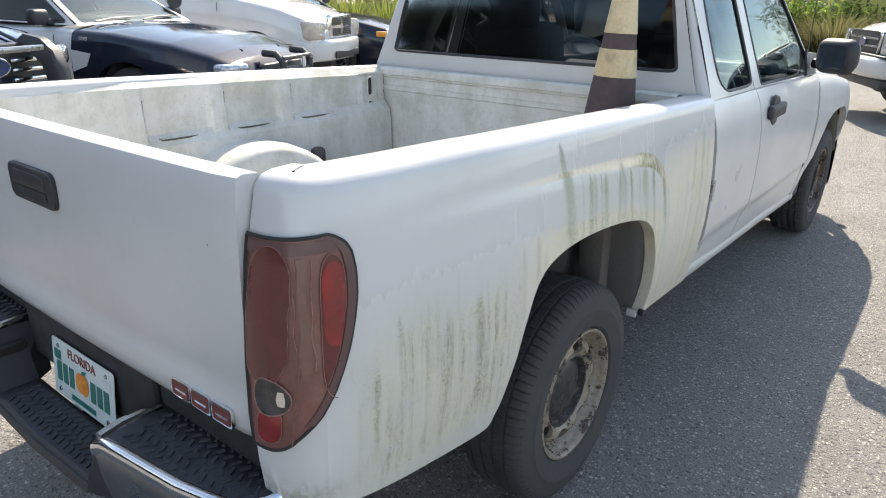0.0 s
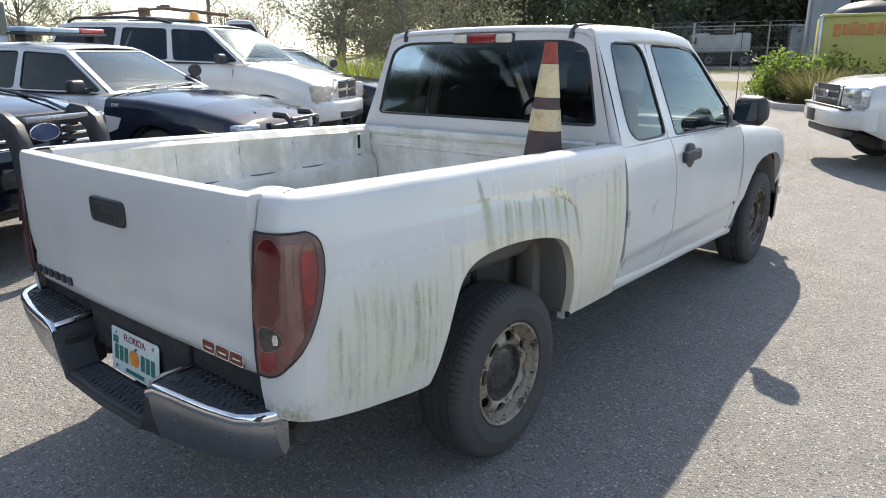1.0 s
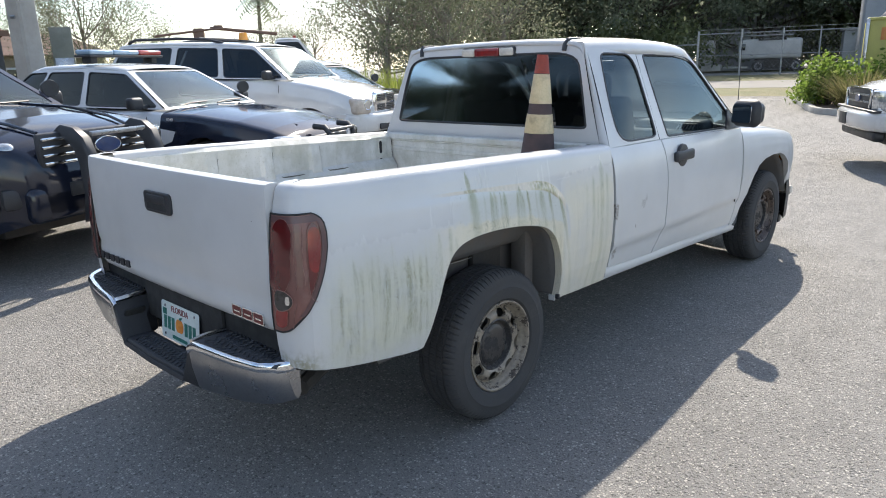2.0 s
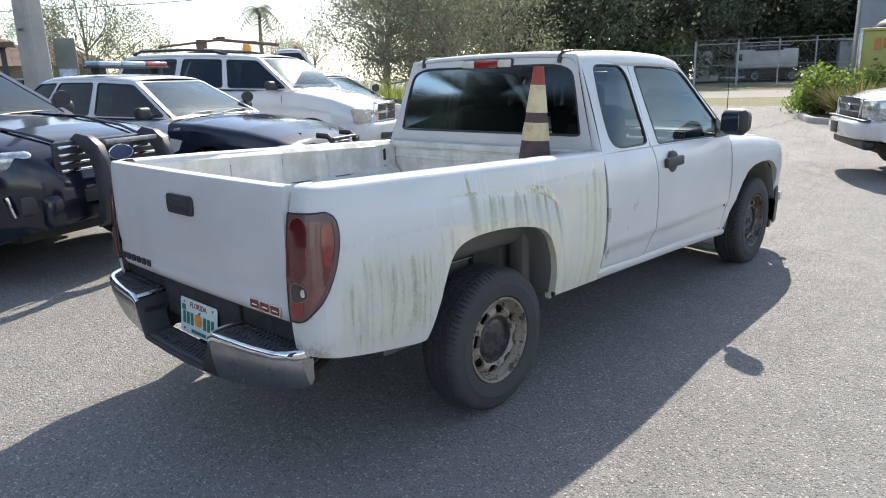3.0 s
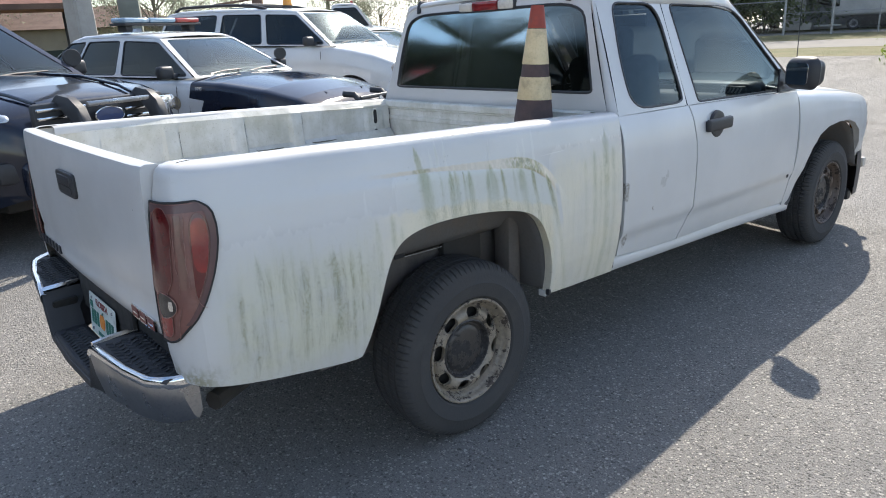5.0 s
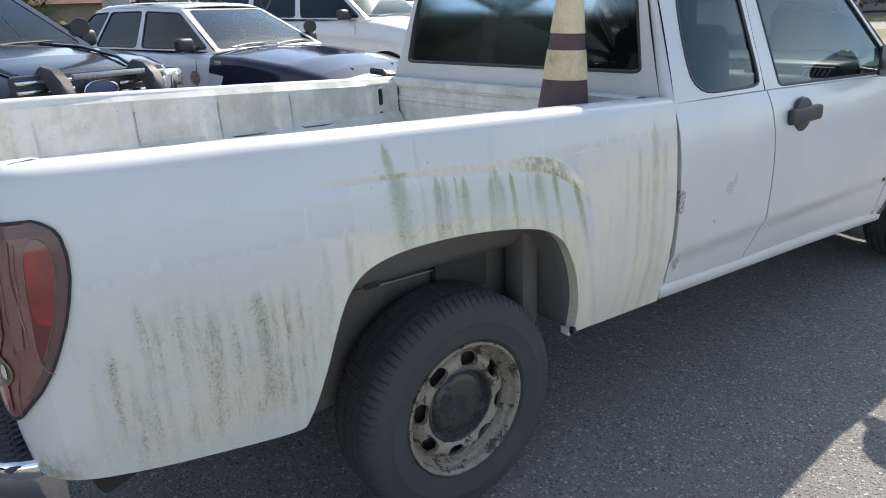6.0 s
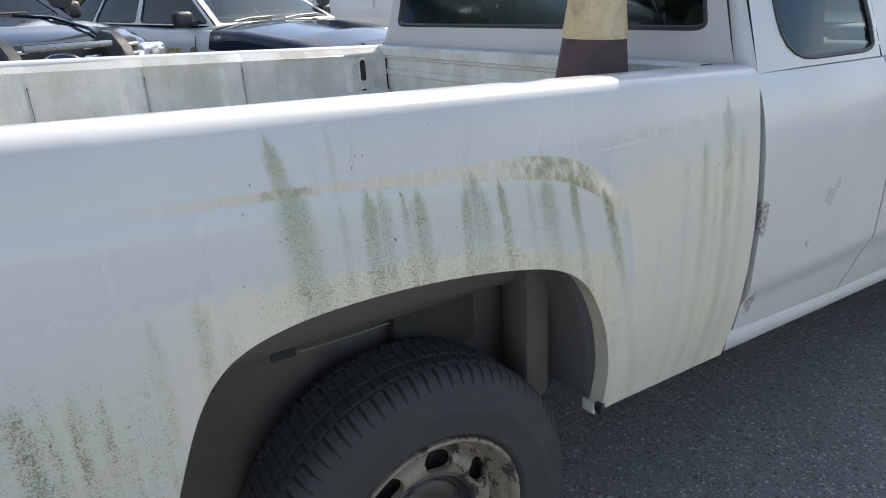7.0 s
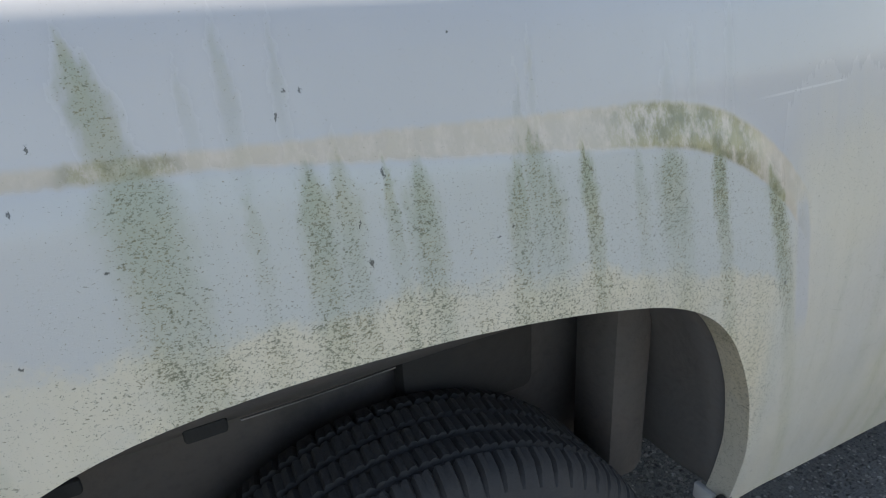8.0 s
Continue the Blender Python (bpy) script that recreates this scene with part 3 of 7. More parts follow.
def ground():
    xs = [-700, -300, -120, -60, -30, -15, -8, -6, -4.5, -3, -2, -1.5, -1, -0.75, -0.55, -0.15, 0.25, 0.45, 1, 2, 4, 8, 15, 30, 60, 120, 300, 700]
    vs = [-700, -300, -100, -40, -15, -6, -2, 0, 2, 4, 8, 14, 20, 23.9, 30, 36, 42, 48, 60, 120, 300, 700]
    bm = bmesh.new()
    sheet(bm, [[(x, v + 0.31 * (x + 8.4), lie(x, v + 0.31 * (x + 8.4))) for x in xs] for v in vs])
    return tagged(part("ground", bm, ASPHALT), "worn grey asphalt of the parking lot", "ground", kind="structure")


def strip(name, v0, v1, x0, x1, mat, label, up=0.006, category="ground"):
    """A band of ground along the street."""
    xs = [x for x in (-700, -300, -120, -60, -40, -30, -20, -15, -8, -6, -3, -1, 0, 3, 8, 20, 60, 300) if x0 < x < x1]
    bm = bmesh.new()
    sheet(bm, [[(x, v + 0.31 * (x + 8.4), lie(x, v + 0.31 * (x + 8.4)) + up) for x in [x0] + xs + [x1]] for v in np.linspace(v0, v1, 4)])
    return tagged(part(name, bm, mat), label, category, kind="structure")


def lawn_material(name, c1, c2):
    m = Mat(name)
    col = m.mix(m.ramp(m.noise(0.7, 6, 0.7), 0.35, 0.65), c1, c2)
    col = m.mix(m.ramp(m.noise(35, 4, 0.7), 0.4, 0.7, 0, 0.6), col, tuple(v * 0.45 for v in c1))
    m.set(Base_Color=col, Roughness=0.9)
    m.bump(m.noise(50, 4), 0.8, 0.03)
    return m.m


LAWN = lawn_material("dry_lawn", (0.12, 0.13, 0.045), (0.20, 0.17, 0.085))
CONCRETE = surf("weathered_concrete", (0.42, 0.40, 0.36), (0.33, 0.31, 0.28), 1.5, 60, 0.85, bump=0.3, dirt=(0.18, 0.16, 0.13), amount=0.5)
STREET = surf("pale_street_asphalt", (0.20, 0.19, 0.175), (0.25, 0.235, 0.21), 0.4, 30, 0.85)
MULCH = surf("dry_mulch", (0.11, 0.075, 0.05), (0.07, 0.05, 0.035), 6, 60, 0.95, bump=0.8)
ROADPAINT = surf("worn_stall_paint", (0.62, 0.52, 0.30), (0.48, 0.42, 0.28), 9, 120, 0.8, dirt=(0.2, 0.19, 0.17), amount=0.5)
ground()
strip("verge_near", 23.9, 29.6, -120, 120, LAWN, "dry grass verge along the street")
strip("street", 29.6, 36.6, -300, 300, STREET, "pale worn street past the lot", 0.012, "road")
strip("verge_far", 36.6, 60.0, -300, 300, LAWN, "dry grass verge before the yard fence")
bm = bmesh.new()
sheet(bm, [[(x, y, lie(x, y) + 0.008) for x in (-120, -60, -40, -25, -17)] for y in (2, 8, 12, 16, 18.0)])
tagged(part("lawn", bm, LAWN), "shaded lawn beside the parking lot", "ground", kind="structure")

# stall line and kerbed island
line = [Vector((-2.10, 16.55, 0)), Vector((-0.72, 12.85, 0))]
d = (line[1] - line[0]).normalized()
n = Vector((d.y, -d.x, 0)) * 0.06
tagged(part("stall_line", plate([line[0] - n + Vector((0, 0, 0.027)), line[0] + n + Vector((0, 0, 0.027)), line[1] + n + Vector((0, 0, 0.012)), line[1] - n + Vector((0, 0, 0.012))], 0.002), ROADPAINT), "worn pale stall line on the asphalt", "road marking", kind="structure")
KERB = [(-5.05, 23.6), (-4.4, 21.9), (-3.7, 20.0), (-3.1, 18.4), (-2.72, 17.45), (-2.45, 17.0), (-2.1, 16.78), (-1.7, 16.78), (0.5, 17.45), (4.5, 18.7), (9.0, 20.1)]
rows = []
for k, p in enumerate(KERB):
    a, b = Vector(KERB[max(k - 1, 0)]), Vector(KERB[min(k + 1, len(KERB) - 1)])
    d = (b - a).normalized()
    n = Vector((-d.y, d.x))
    z = lie(*p)
    rows.append([(p[0] - n.x * o, p[1] - n.y * o, z + h) for o, h in ((0.085, -0.02), (0.08, 0.10), (0.06, 0.145), (0.02, 0.155), (-0.07, 0.15), (-0.09, 0.13), (-0.09, 0.0))])
bm = bmesh.new()
sheet(bm, rows)
tagged(part("kerb", bm, CONCRETE, split=50), "pale weathered concrete kerb round the planted island", "kerb", kind="structure")
bm = bmesh.new()
vs = [bm.verts.new((x, y, lie(x, y) + 0.10)) for x, y in KERB + [(9, 26.0), (-4.6, 24.0)]]
bm.faces.new(vs)
tagged(part("island_soil", bm, MULCH), "brown mulch in the planted island", "ground", kind="structure")


# ---- the pickup ----
AX_R, AX_F = 0.028, 3.198
truck = thing("pickup_truck", "faded white extended cab pickup, algae streaks on its bed", "pickup truck")

BED_LOW = ((-0.99, 0.572), (-0.95, 0.562), (-0.81, 0.530), (-0.60, 0.497), (-0.462, 0.480), (-0.447, 0.498), (-0.412, 0.585), (-0.378, 0.690), (-0.345, 0.775), (-0.300, 0.828),
           (-0.230, 0.852), (-0.130, 0.860), (0.0, 0.856), (0.12, 0.843), (0.22, 0.824), (0.275, 0.808), (0.320, 0.784), (0.354, 0.750), (0.386, 0.694), (0.412, 0.625), (0.432, 0.545), (0.440, 0.470), (0.442, 0.442), (0.449, 0.432), (0.55, 0.424), (0.868, 0.412))
SIDE = ((0.36, 0.790), (0.42, 0.802), (0.48, 0.818), (0.55, 0.833), (0.65, 0.845), (0.75, 0.849), (0.85, 0.846), (0.95, 0.838), (1.02, 0.829), (1.08, 0.818), (1.12, 0.808))


def eased(points, rounds=2):
    """Cuts the corners of a line of points."""
    for _ in range(rounds):
        out = [points[0]]
        for (a, b), (c, d) in zip(points, points[1:]):
            out += [(0.75 * a + 0.25 * c, 0.75 * b + 0.25 * d), (0.25 * a + 0.75 * c, 0.25 * b + 0.75 * d)]
        points = out + [points[-1]]
    return points


BED_LOW = eased(BED_LOW)


def bed_low(y):
    return lerp(y, *zip(*BED_LOW))


def bed_top(y):
    return lerp(y, (-1.0, -0.5, 0.2, 0.86), (1.156, 1.145, 1.122, 1.098))


def side_x(z):
    return lerp(z, *zip(*SIDE))


def crest_z(y):
    """The ledge that runs along the panel over the wheel arch and turns down before it."""
    return 1.0250 - 0.055 * y - 4.63 * max(y - 0.20, 0.0) ** 2.75


def smooth(t):
    t = min(max(t, 0.0), 1.0)
    return t * t * (3 - 2 * t)


def flare(y, z):
    """How far the panel below the ledge stands proud; it dies away towards the tail."""
    return 0.006 * smooth((crest_z(y) + 0.004 - z) / 0.046) * smooth((0.530 - y) / 0.12) * smooth((y + 0.85) / 0.65)


# the plan of the rear corner: from the tailgate gap round to the side
CORNER = ((0.694, -0.978), (0.720, -0.977), (0.745, -0.972), (0.768, -0.962), (0.787, -0.947), (0.800, -0.928), (0.809, -0.905), (0.815, -0.880), (0.819, -0.850), (0.823, -0.815), (0.827, -0.77))


def bed_columns():
    ys = sorted({y for y, _ in BED_LOW if y > -0.75} | set(np.round(np.linspace(-0.72, 0.868, 54), 3)))
    cols = [Vector(p) for p in CORNER] + [Vector((side_x(0.9) - 0.015 * max(0, (-0.4 - y) / 0.4), y)) for y in ys]
    out = []
    for k, p in enumerate(cols):
        d = (cols[min(k + 1, len(cols) - 1)] - cols[max(k - 1, 0)]).normalized()
        out.append((p, Vector((d.y, -d.x)) if k else Vector((0.05, -1)).normalized()))
    return out


def bed_point(p, nrm, z):
    off = side_x(z) - side_x(0.9)
    q = p + nrm * (off + flare(p.y, z) * max(nrm.x, 0))
    return Vector((q.x, q.y, z))


def bed_side():
    rows = []
    for p, nrm in bed_columns():
        lo, hi = bed_low(p.y), bed_top(p.y)
        col = []
        x_in = bed_point(p, nrm, lo)
        col.append(Vector((x_in.x - nrm.x * 0.035, x_in.y - nrm.y * 0.035, lo + 0.002)))
        col.append(Vector((x_in.x - nrm.x * 0.006, x_in.y - nrm.y * 0.006, lo)))
        for t in np.linspace(0.004, 1, 64):
            col.append(bed_point(p, nrm, lo + (hi - 0.040 - lo) * t))
        base = col[-1]
        for back, up in ((0.003, 0.016), (0.010, 0.028), (0.022, 0.036), (0.042, 0.040), (0.085, 0.040), (0.100, 0.037), (0.106, 0.028), (0.107, 0.004)):
            col.append(Vector((base.x - nrm.x * back, base.y - nrm.y * back, base.z + up)))
        rows.append(col)
    bm = bmesh.new()
    sheet(bm, rows)
    return bm


bm = bed_side()
other = flipped(bm)
part("bed_side", bm, STAINED, truck, "white bed side streaked with green algae", split=50)
part("bed_side", other, PAINT, truck, split=50)


def light_edge(z):
    """How far round the corner the lamp reaches at a height: the column's place along the corner."""
    return lerp(z, (0.694, 0.700, 0.710, 0.729, 0.76, 0.80, 0.84, 0.88, 0.92, 0.96, 1.0, 1.032, 1.046, 1.055, 1.061, 1.065), (1.6, 2.4, 3.0, 3.7, 4.9, 5.9, 6.6, 7.2, 7.6, 7.9, 8.0, 7.85, 7.6, 7.25, 6.9, 6.5))


def corner_at(s, z, out):
    cols = bed_columns()
    k = min(int(s), len(CORNER) - 2)
    t = s - k
    (p, n), (q, m) = cols[k], cols[k + 1]
    c, nn = p.lerp(q, t), n.lerp(m, t).normalized()
    v = bed_point(c, nn, z)
    return Vector((v.x + nn.x * out, v.y + nn.y * out, z))


def lens(zs, left, right, out, n=14):
    bm = bmesh.new()
    sheet(bm, [[corner_at(left(z) + (right(z) - left(z)) * k / n, z, out) for k in range(n + 1)] for z in zs])
    return bm


PEELED = surf("lifted_clear_coat", (0.30, 0.17, 0.14), (0.18, 0.09, 0.075), 40, 160, 0.5)
OLIVE_LENS = surf("browned_lens", (0.175, 0.085, 0.065), (0.15, 0.085, 0.062), 12, 90, 0.35, coat=0.3)


def tail_light(mirror=False):
    f = (lambda b: flipped(b)) if mirror else (lambda b: b)
    zs = [0.694, 0.697, 0.701, 0.706, 0.713] + list(np.linspace(0.722, 1.046, 24)) + [1.052, 1.057, 1.061, 1.065]
    lamp = part("tail_light", f(lens(zs, lambda z: 0.12, light_edge, 0.007)), FADEDLENS, truck, "faded red tail light with peeling clear coat", thick=0.012)
    steps = np.linspace(0, 1, 12)[1:-1]
    loop = [corner_at(0.10, z, 0.006) for z in zs] + [corner_at(0.10 + (light_edge(zs[-1]) - 0.10) * u, zs[-1], 0.006) for u in steps]
    loop += [corner_at(light_edge(z), z, 0.006) for z in zs[::-1]] + [corner_at(light_edge(zs[0]) + (0.10 - light_edge(zs[0])) * u, zs[0], 0.006) for u in steps]
    part("seal", f(outline(bmesh.new(), loop, 0.0035)), SEAM, lamp)
    # clouded rim strip along the outer edge
    part("lens_rim", f(lens(zs[7:], lambda z: light_edge(z) - 0.62, lambda z: light_edge(z) - 0.08, 0.0095, 4)), SMOKE, lamp)
    part("lens_rim", f(lens(list(np.linspace(1.040, 1.060, 4)), lambda z: 0.3, lambda z: light_edge(z) - 0.4, 0.0094, 10)), SMOKE, lamp)

    def blob(cz, hz, left, right, out, mat, name, lean=0.0, peeled=True):
        zz = [cz - hz * math.cos(a) for a in np.linspace(0.05, math.pi - 0.05, 26)]
        mid, half = (left + right) / 2, (right - left) / 2

        def wide(z):
            return max(1 - abs((z - cz) / hz) ** 5, 0.0) ** 0.5

        def lo(z):
            return max(mid + lean * (z - cz) - half * wide(z), 0.26)

        def hi(z):
            return max(min(mid + lean * (z - cz) + half * wide(z) + 0.09 * math.sin(95 * z) * math.sin(37 * z + 1), light_edge(z) - 0.75), lo(z) + 0.02)

        piece = part(name, f(lens(zz, lo, hi, out, 8)), mat, lamp)
        if peeled:
            rim = [corner_at(lo(z), z, out) for z in zz] + [corner_at(hi(z), z, out) for z in zz[::-1]]
            part("peeled_edge", f(outline(bmesh.new(), rim, 0.0007, 5)), PEELED, piece)

    blob(0.938, 0.116, 0.28, 3.35, 0.0098, DARKRED, "stop_lens", 3.0)
    blob(0.915, 0.122, 5.35, 7.25, 0.0098, DARKRED, "side_marker_lens", 1.4)
    blob(0.955, 0.070, 5.55, 7.10, 0.0106, BRIGHTRED, "side_marker_lens", 1.4, False)
    blob(0.742, 0.032, 0.85, 2.55, 0.0098, BRIGHTRED, "lower_lens", 6.0)
    # the clear coat has lifted along the fold in the middle and round the foot
    for z0, z1, s0, s1, wav in ((0.835, 1.035, 3.75, 3.75, 0.16), (0.850, 1.030, 4.75, 4.95, 0.12), (0.712, 0.800, 3.05, 3.75, 0.08)):
        line = [corner_at(s0 + (s1 - s0) * (z - z0) / (z1 - z0) + wav * math.sin(60 * z) * math.sin(23 * z), z, 0.0085) for z in np.linspace(z0, z1, 22)]
        part("peeled_edge", f(tube(bmesh.new(), line, [0.0004 + 0.0010 * abs(math.sin(47 * p.z)) for p in line], 5)), PEELED, lamp)
    part("fold_lens", f(lens(list(np.linspace(0.845, 1.036, 14)), lambda z: 3.95 + 0.10 * math.sin(70 * z), lambda z: 4.65 + 0.10 * math.sin(50 * z), 0.0092, 5)), OLIVE_LENS, lamp)
    zz = [0.800 - 0.034 * math.cos(a) for a in np.linspace(0.05, math.pi - 0.05, 20)]
    wide = lambda z: max(1 - ((z - 0.800) / 0.034) ** 2, 0) ** 0.5
    left = lambda z: 1.55 - 0.75 * wide(z)
    right = lambda z: 1.55 + 1.75 * wide(z)
    rev = part("reversing_lens", f(lens(zz, left, right, 0.0105, 8)), CLEARLAMP, lamp, "dark clear reversing lens")
    loop = [corner_at(left(z), z, 0.0105) for z in zz] + [corner_at(right(z), z, 0.0105) for z in zz[::-1]]
    part("lens_ring", f(outline(bmesh.new(), loop, 0.0014)), PEELED, rev)
    part("bulb_reflector", f(lens(list(np.linspace(0.788, 0.815, 6)), lambda z: 2.35 + 10 * abs(z - 0.80), lambda z: 2.95 - 6 * abs(z - 0.80), 0.0118, 4)), CHROME, rev)


tail_light()
tail_light(True)

# ---- the bed's inside ----
RIBS = (-0.735, -0.400, -0.077, 0.238)


def inner_wall(sign):
    """The bed's inner side: a ledge over the wheelhouse, and tapered pressed ribs above it."""
    ys = [-0.93]
    for r in RIBS:
        ys += [r - 0.043, r - 0.036, r - 0.029, r - 0.022, r + 0.030, r + 0.036, r + 0.041]
    ys += [-0.427, 0.427] + list(np.round(np.linspace(-0.424, 0.424, 25), 3)) + [0.66, 0.685, 0.775, 0.80, 0.835]
    rows = []
    for y in sorted(set(ys)):
        rib = max(smooth(min((y - (r - 0.043)) / 0.021, (r + 0.0405 - y) / 0.008, 1)) if r - 0.042 <= y <= r + 0.0402 else 0 for r in RIBS)
        slot = 0.684 <= y <= 0.776
        col = []
        over = -0.425 < y < 0.425
        top = 0.595 + 0.285 * max(1 - abs(y / 0.425) ** 2, 0) ** 0.75 - 0.012
        for z, base in ((top if over else 0.60, 0.640), (max(top + 0.005, 0.74), 0.648), (max(top + 0.01, 0.86), 0.652), (0.905, 0.656), (0.925, 0.672), (0.945, 0.694), (0.985, 0.697), (1.042, 0.697), (1.064, 0.696), (1.078, 0.692), (bed_top(y) - 0.032, 0.690), (bed_top(y) - 0.008, 0.712)):
            x = base
            if 0.93 < z < bed_top(y) - 0.02:
                x -= 0.022 * rib * lerp(z, (0.94, 1.0, 1.064, 1.080), (1.0, 0.92, 0.45, 0.15))
            if 0.91 < z < 1.06 and slot:
                x -= 0.012
            col.append((sign * x, y, z))
        rows.append(col)
    bm = bmesh.new()
    sheet(bm, rows)
    return bm


# Dark lines drawn along ribs and ledge stand in for crease shade and grime.
CREASEDARK = surf("dark_crease_line", (0.10, 0.095, 0.07), (0.16, 0.15, 0.12), 20, 120, 0.95)
for r in RIBS[1:]:
    part("rib_grime", tube(bmesh.new(), [(-0.692, r + 0.0395, 1.066), (-0.695, r + 0.0395, 1.045), (-0.695, r + 0.0395, 0.985), (-0.692, r + 0.0395, 0.947)], 0.0018, 5), CREASEDARK, truck)
    part("ledge_grime", tube(bmesh.new(), [(-0.676, r + 0.075, 0.932), (-0.672, r + 0.085, 0.927), (-0.671, r + 0.13, 0.9255), (-0.671, r + 0.19, 0.9255), (-0.672, r + 0.225, 0.927)], [0.001, 0.003, 0.0035, 0.003, 0.001], 6), CREASEDARK, truck)
for sign in (-1, 1):
    part("bed_inner_wall", inner_wall(sign), BEDPAINT, truck, "grimy white ribbed inner wall of the bed" if sign < 0 else "", split=25)
    for zc, hz in ((1.018, 0.042), (0.938, 0.017)):
        ring = [(sign * 0.681, 0.728 + 0.0155 * math.cos(a), zc + (hz - 0.0155) * (1 if math.sin(a) > 0 else -1) + 0.0155 * math.sin(a)) for a in np.linspace(0, 2 * math.pi, 20, endpoint=False)]
        part("slot", filled([Vector(p) for p in ring]), SEAM, truck)
        part("slot_rim", outline(bmesh.new(), [Vector(p) for p in ring], 0.004), BEDPAINT, truck)

bm = bmesh.new()
for many, y0, y1 in ((6, -0.94, -0.44), (5, -0.44, 0.44), (6, 0.44, 0.84)):
    xs = []
    for k in range(-many, many + 1):
        xs += [(k * 0.1 - 0.034, 0.0), (k * 0.1 - 0.024, 0.012), (k * 0.1 + 0.024, 0.012), (k * 0.1 + 0.034, 0.0)]
    sheet(bm, [[(x, y, 0.612 + h) for x, h in xs] for y in (y0, y1)])
part("bed_floor", bm, BEDPAINT, truck, "grimy corrugated white bed floor", split=25)
for sign in (-1, 1):
    rows = []
    for a in np.linspace(0, math.pi, 19):
        c, s = math.cos(a), math.sin(a)
        cy, cz = 0.425 * c, 0.60 + 0.285 * max(s, 0.0) ** 1.5
        col = [(sign * 0.665, cy, cz)]
        for dx, k in ((0.57, 1.0), (0.535, 0.99), (0.510, 0.96), (0.495, 0.90), (0.487, 0.6), (0.48, 0.0)):
            col.append((sign * dx, cy * k, 0.60 + (cz - 0.60) * k))
        rows.append(col)
    bm = bmesh.new()
    sheet(bm, rows)
    part("wheelhouse", bm, BEDPAINT, truck, "rounded white wheelhouse in the bed" if sign < 0 else "", split=60)
# Added panel between bed and cab keeps sun from leaking through the gap.
part("gap_seal", boxed((0, 0.876, 0.78), (1.56, 0.012, 0.56)), SEAM, truck)
bm = bmesh.new()
prof = ((0.846, 0.60), (0.846, 0.99), (0.840, 0.995), (0.840, 1.012), (0.846, 1.017), (0.846, 1.050), (0.836, 1.054), (0.836, 1.062), (0.822, 1.066), (0.820, 1.092), (0.828, 1.098), (0.868, 1.098), (0.868, 0.60))
sheet(bm, [[(x, y, z) for y, z in prof] for x in np.linspace(-0.705, 0.705, 9)])
part("bed_front_panel", bm, BEDPAINT, truck, "white front panel of the bed with pressed lines", split=20)
bm = bmesh.new()
for px, py in ((-0.63, 0.70), (-0.50, 0.60)):
    tube(bm, [(px, py, 0.628), (px + 0.05, py - 0.04, 0.632), (px + 0.13, py + 0.05, 0.630)], 0.006, 6)
tagged(part("stick", bm, surf("weathered_twig", (0.10, 0.08, 0.06), None, 20, 80, 0.9)), "short dark sticks lying in the truck bed", "stick")

# ---- tailgate ----
def tailgate():
    prof = ((0.055, 1.10), (0.055, 1.146), (0.048, 1.154), (0.014, 1.156), (0.004, 1.152), (0.0, 1.142), (-0.003, 1.12), (-0.006, 1.05), (-0.008, 0.95), (-0.008, 0.85), (-0.004, 0.795), (0.001, 0.772), (-0.003, 0.752), (-0.004, 0.72), (0.0, 0.695), (0.008, 0.676), (0.022, 0.668), (0.055, 0.668), (0.055, 0.72), (0.055, 1.10))
    rows = []
    for x in np.linspace(-0.6885, 0.6885, 29):
        c = -0.978 - 0.012 * (1 - (x / 0.69) ** 2)
        e = 0.006 if abs(x) > 0.688 else 0.0
        rows.append([(x, c + d + (e if d < 0.04 else 0), z) for d, z in prof])
    bm = bmesh.new()
    vs = sheet(bm, rows)
    cap(bm, vs[0][:-1]), cap(bm, vs[-1][:-1])
    return part("tailgate", bm, PAINT, truck, "dusty white tailgate, closed", split=40)


gate = tailgate()
ring = lambda x0, x1, z0, z1, r, y: [Vector((p.x, y, p.y)) for p in rounded([(x0, z0), (x1, z0), (x1, z1), (x0, z1)], r, 5)]
handle = part("tailgate_handle", plate(ring(-0.098, 0.112, 0.988, 1.068, 0.024, -0.994), 0.012), PLASTIC, gate, "black tailgate handle", bevel=0.003)
part("grip", boxed((0.002, -1.003, 1.040), (0.150, 0.014, 0.034), 0.006), PLASTIC, handle)
part("recess", plate(ring(-0.075, 0.080, 1.000, 1.022, 0.008, -1.0065), 0.001), SEAM, handle)
for k in range(3):
    x = 0.447 + k * 0.065
    b = part("badge", plate(ring(x, x + 0.060, 0.690, 0.729, 0.007, -0.985), 0.006), CHROME, gate, "chrome-edged red badge block")
    part("badge_inlay", plate(ring(x + 0.004, x + 0.056, 0.694, 0.725, 0.005, -0.9912), 0.001), BADGERED, b)
    part("badge_line", plate(ring(x + 0.016, x + 0.052, 0.706, 0.711, 0.002, -0.9925), 0.001), CHROME, b)
for k in range(6):
    x = -0.650 + k * 0.052
    part("name_badge", plate(ring(x, x + 0.034, 0.708, 0.738, 0.006, -0.990), 0.006), BADGEDARK, gate)

# ---- rear bumper ----
def bumper_y(x):
    return lerp(abs(x), (0, 0.30, 0.55, 0.68, 0.725, 0.75), (-1.110, -1.100, -1.075, -1.048, -1.020, -0.975))


def bumper_top(x):
    return lerp(abs(x), (0.0, 0.245, 0.315, 0.8), (0.415, 0.415, 0.562, 0.566))


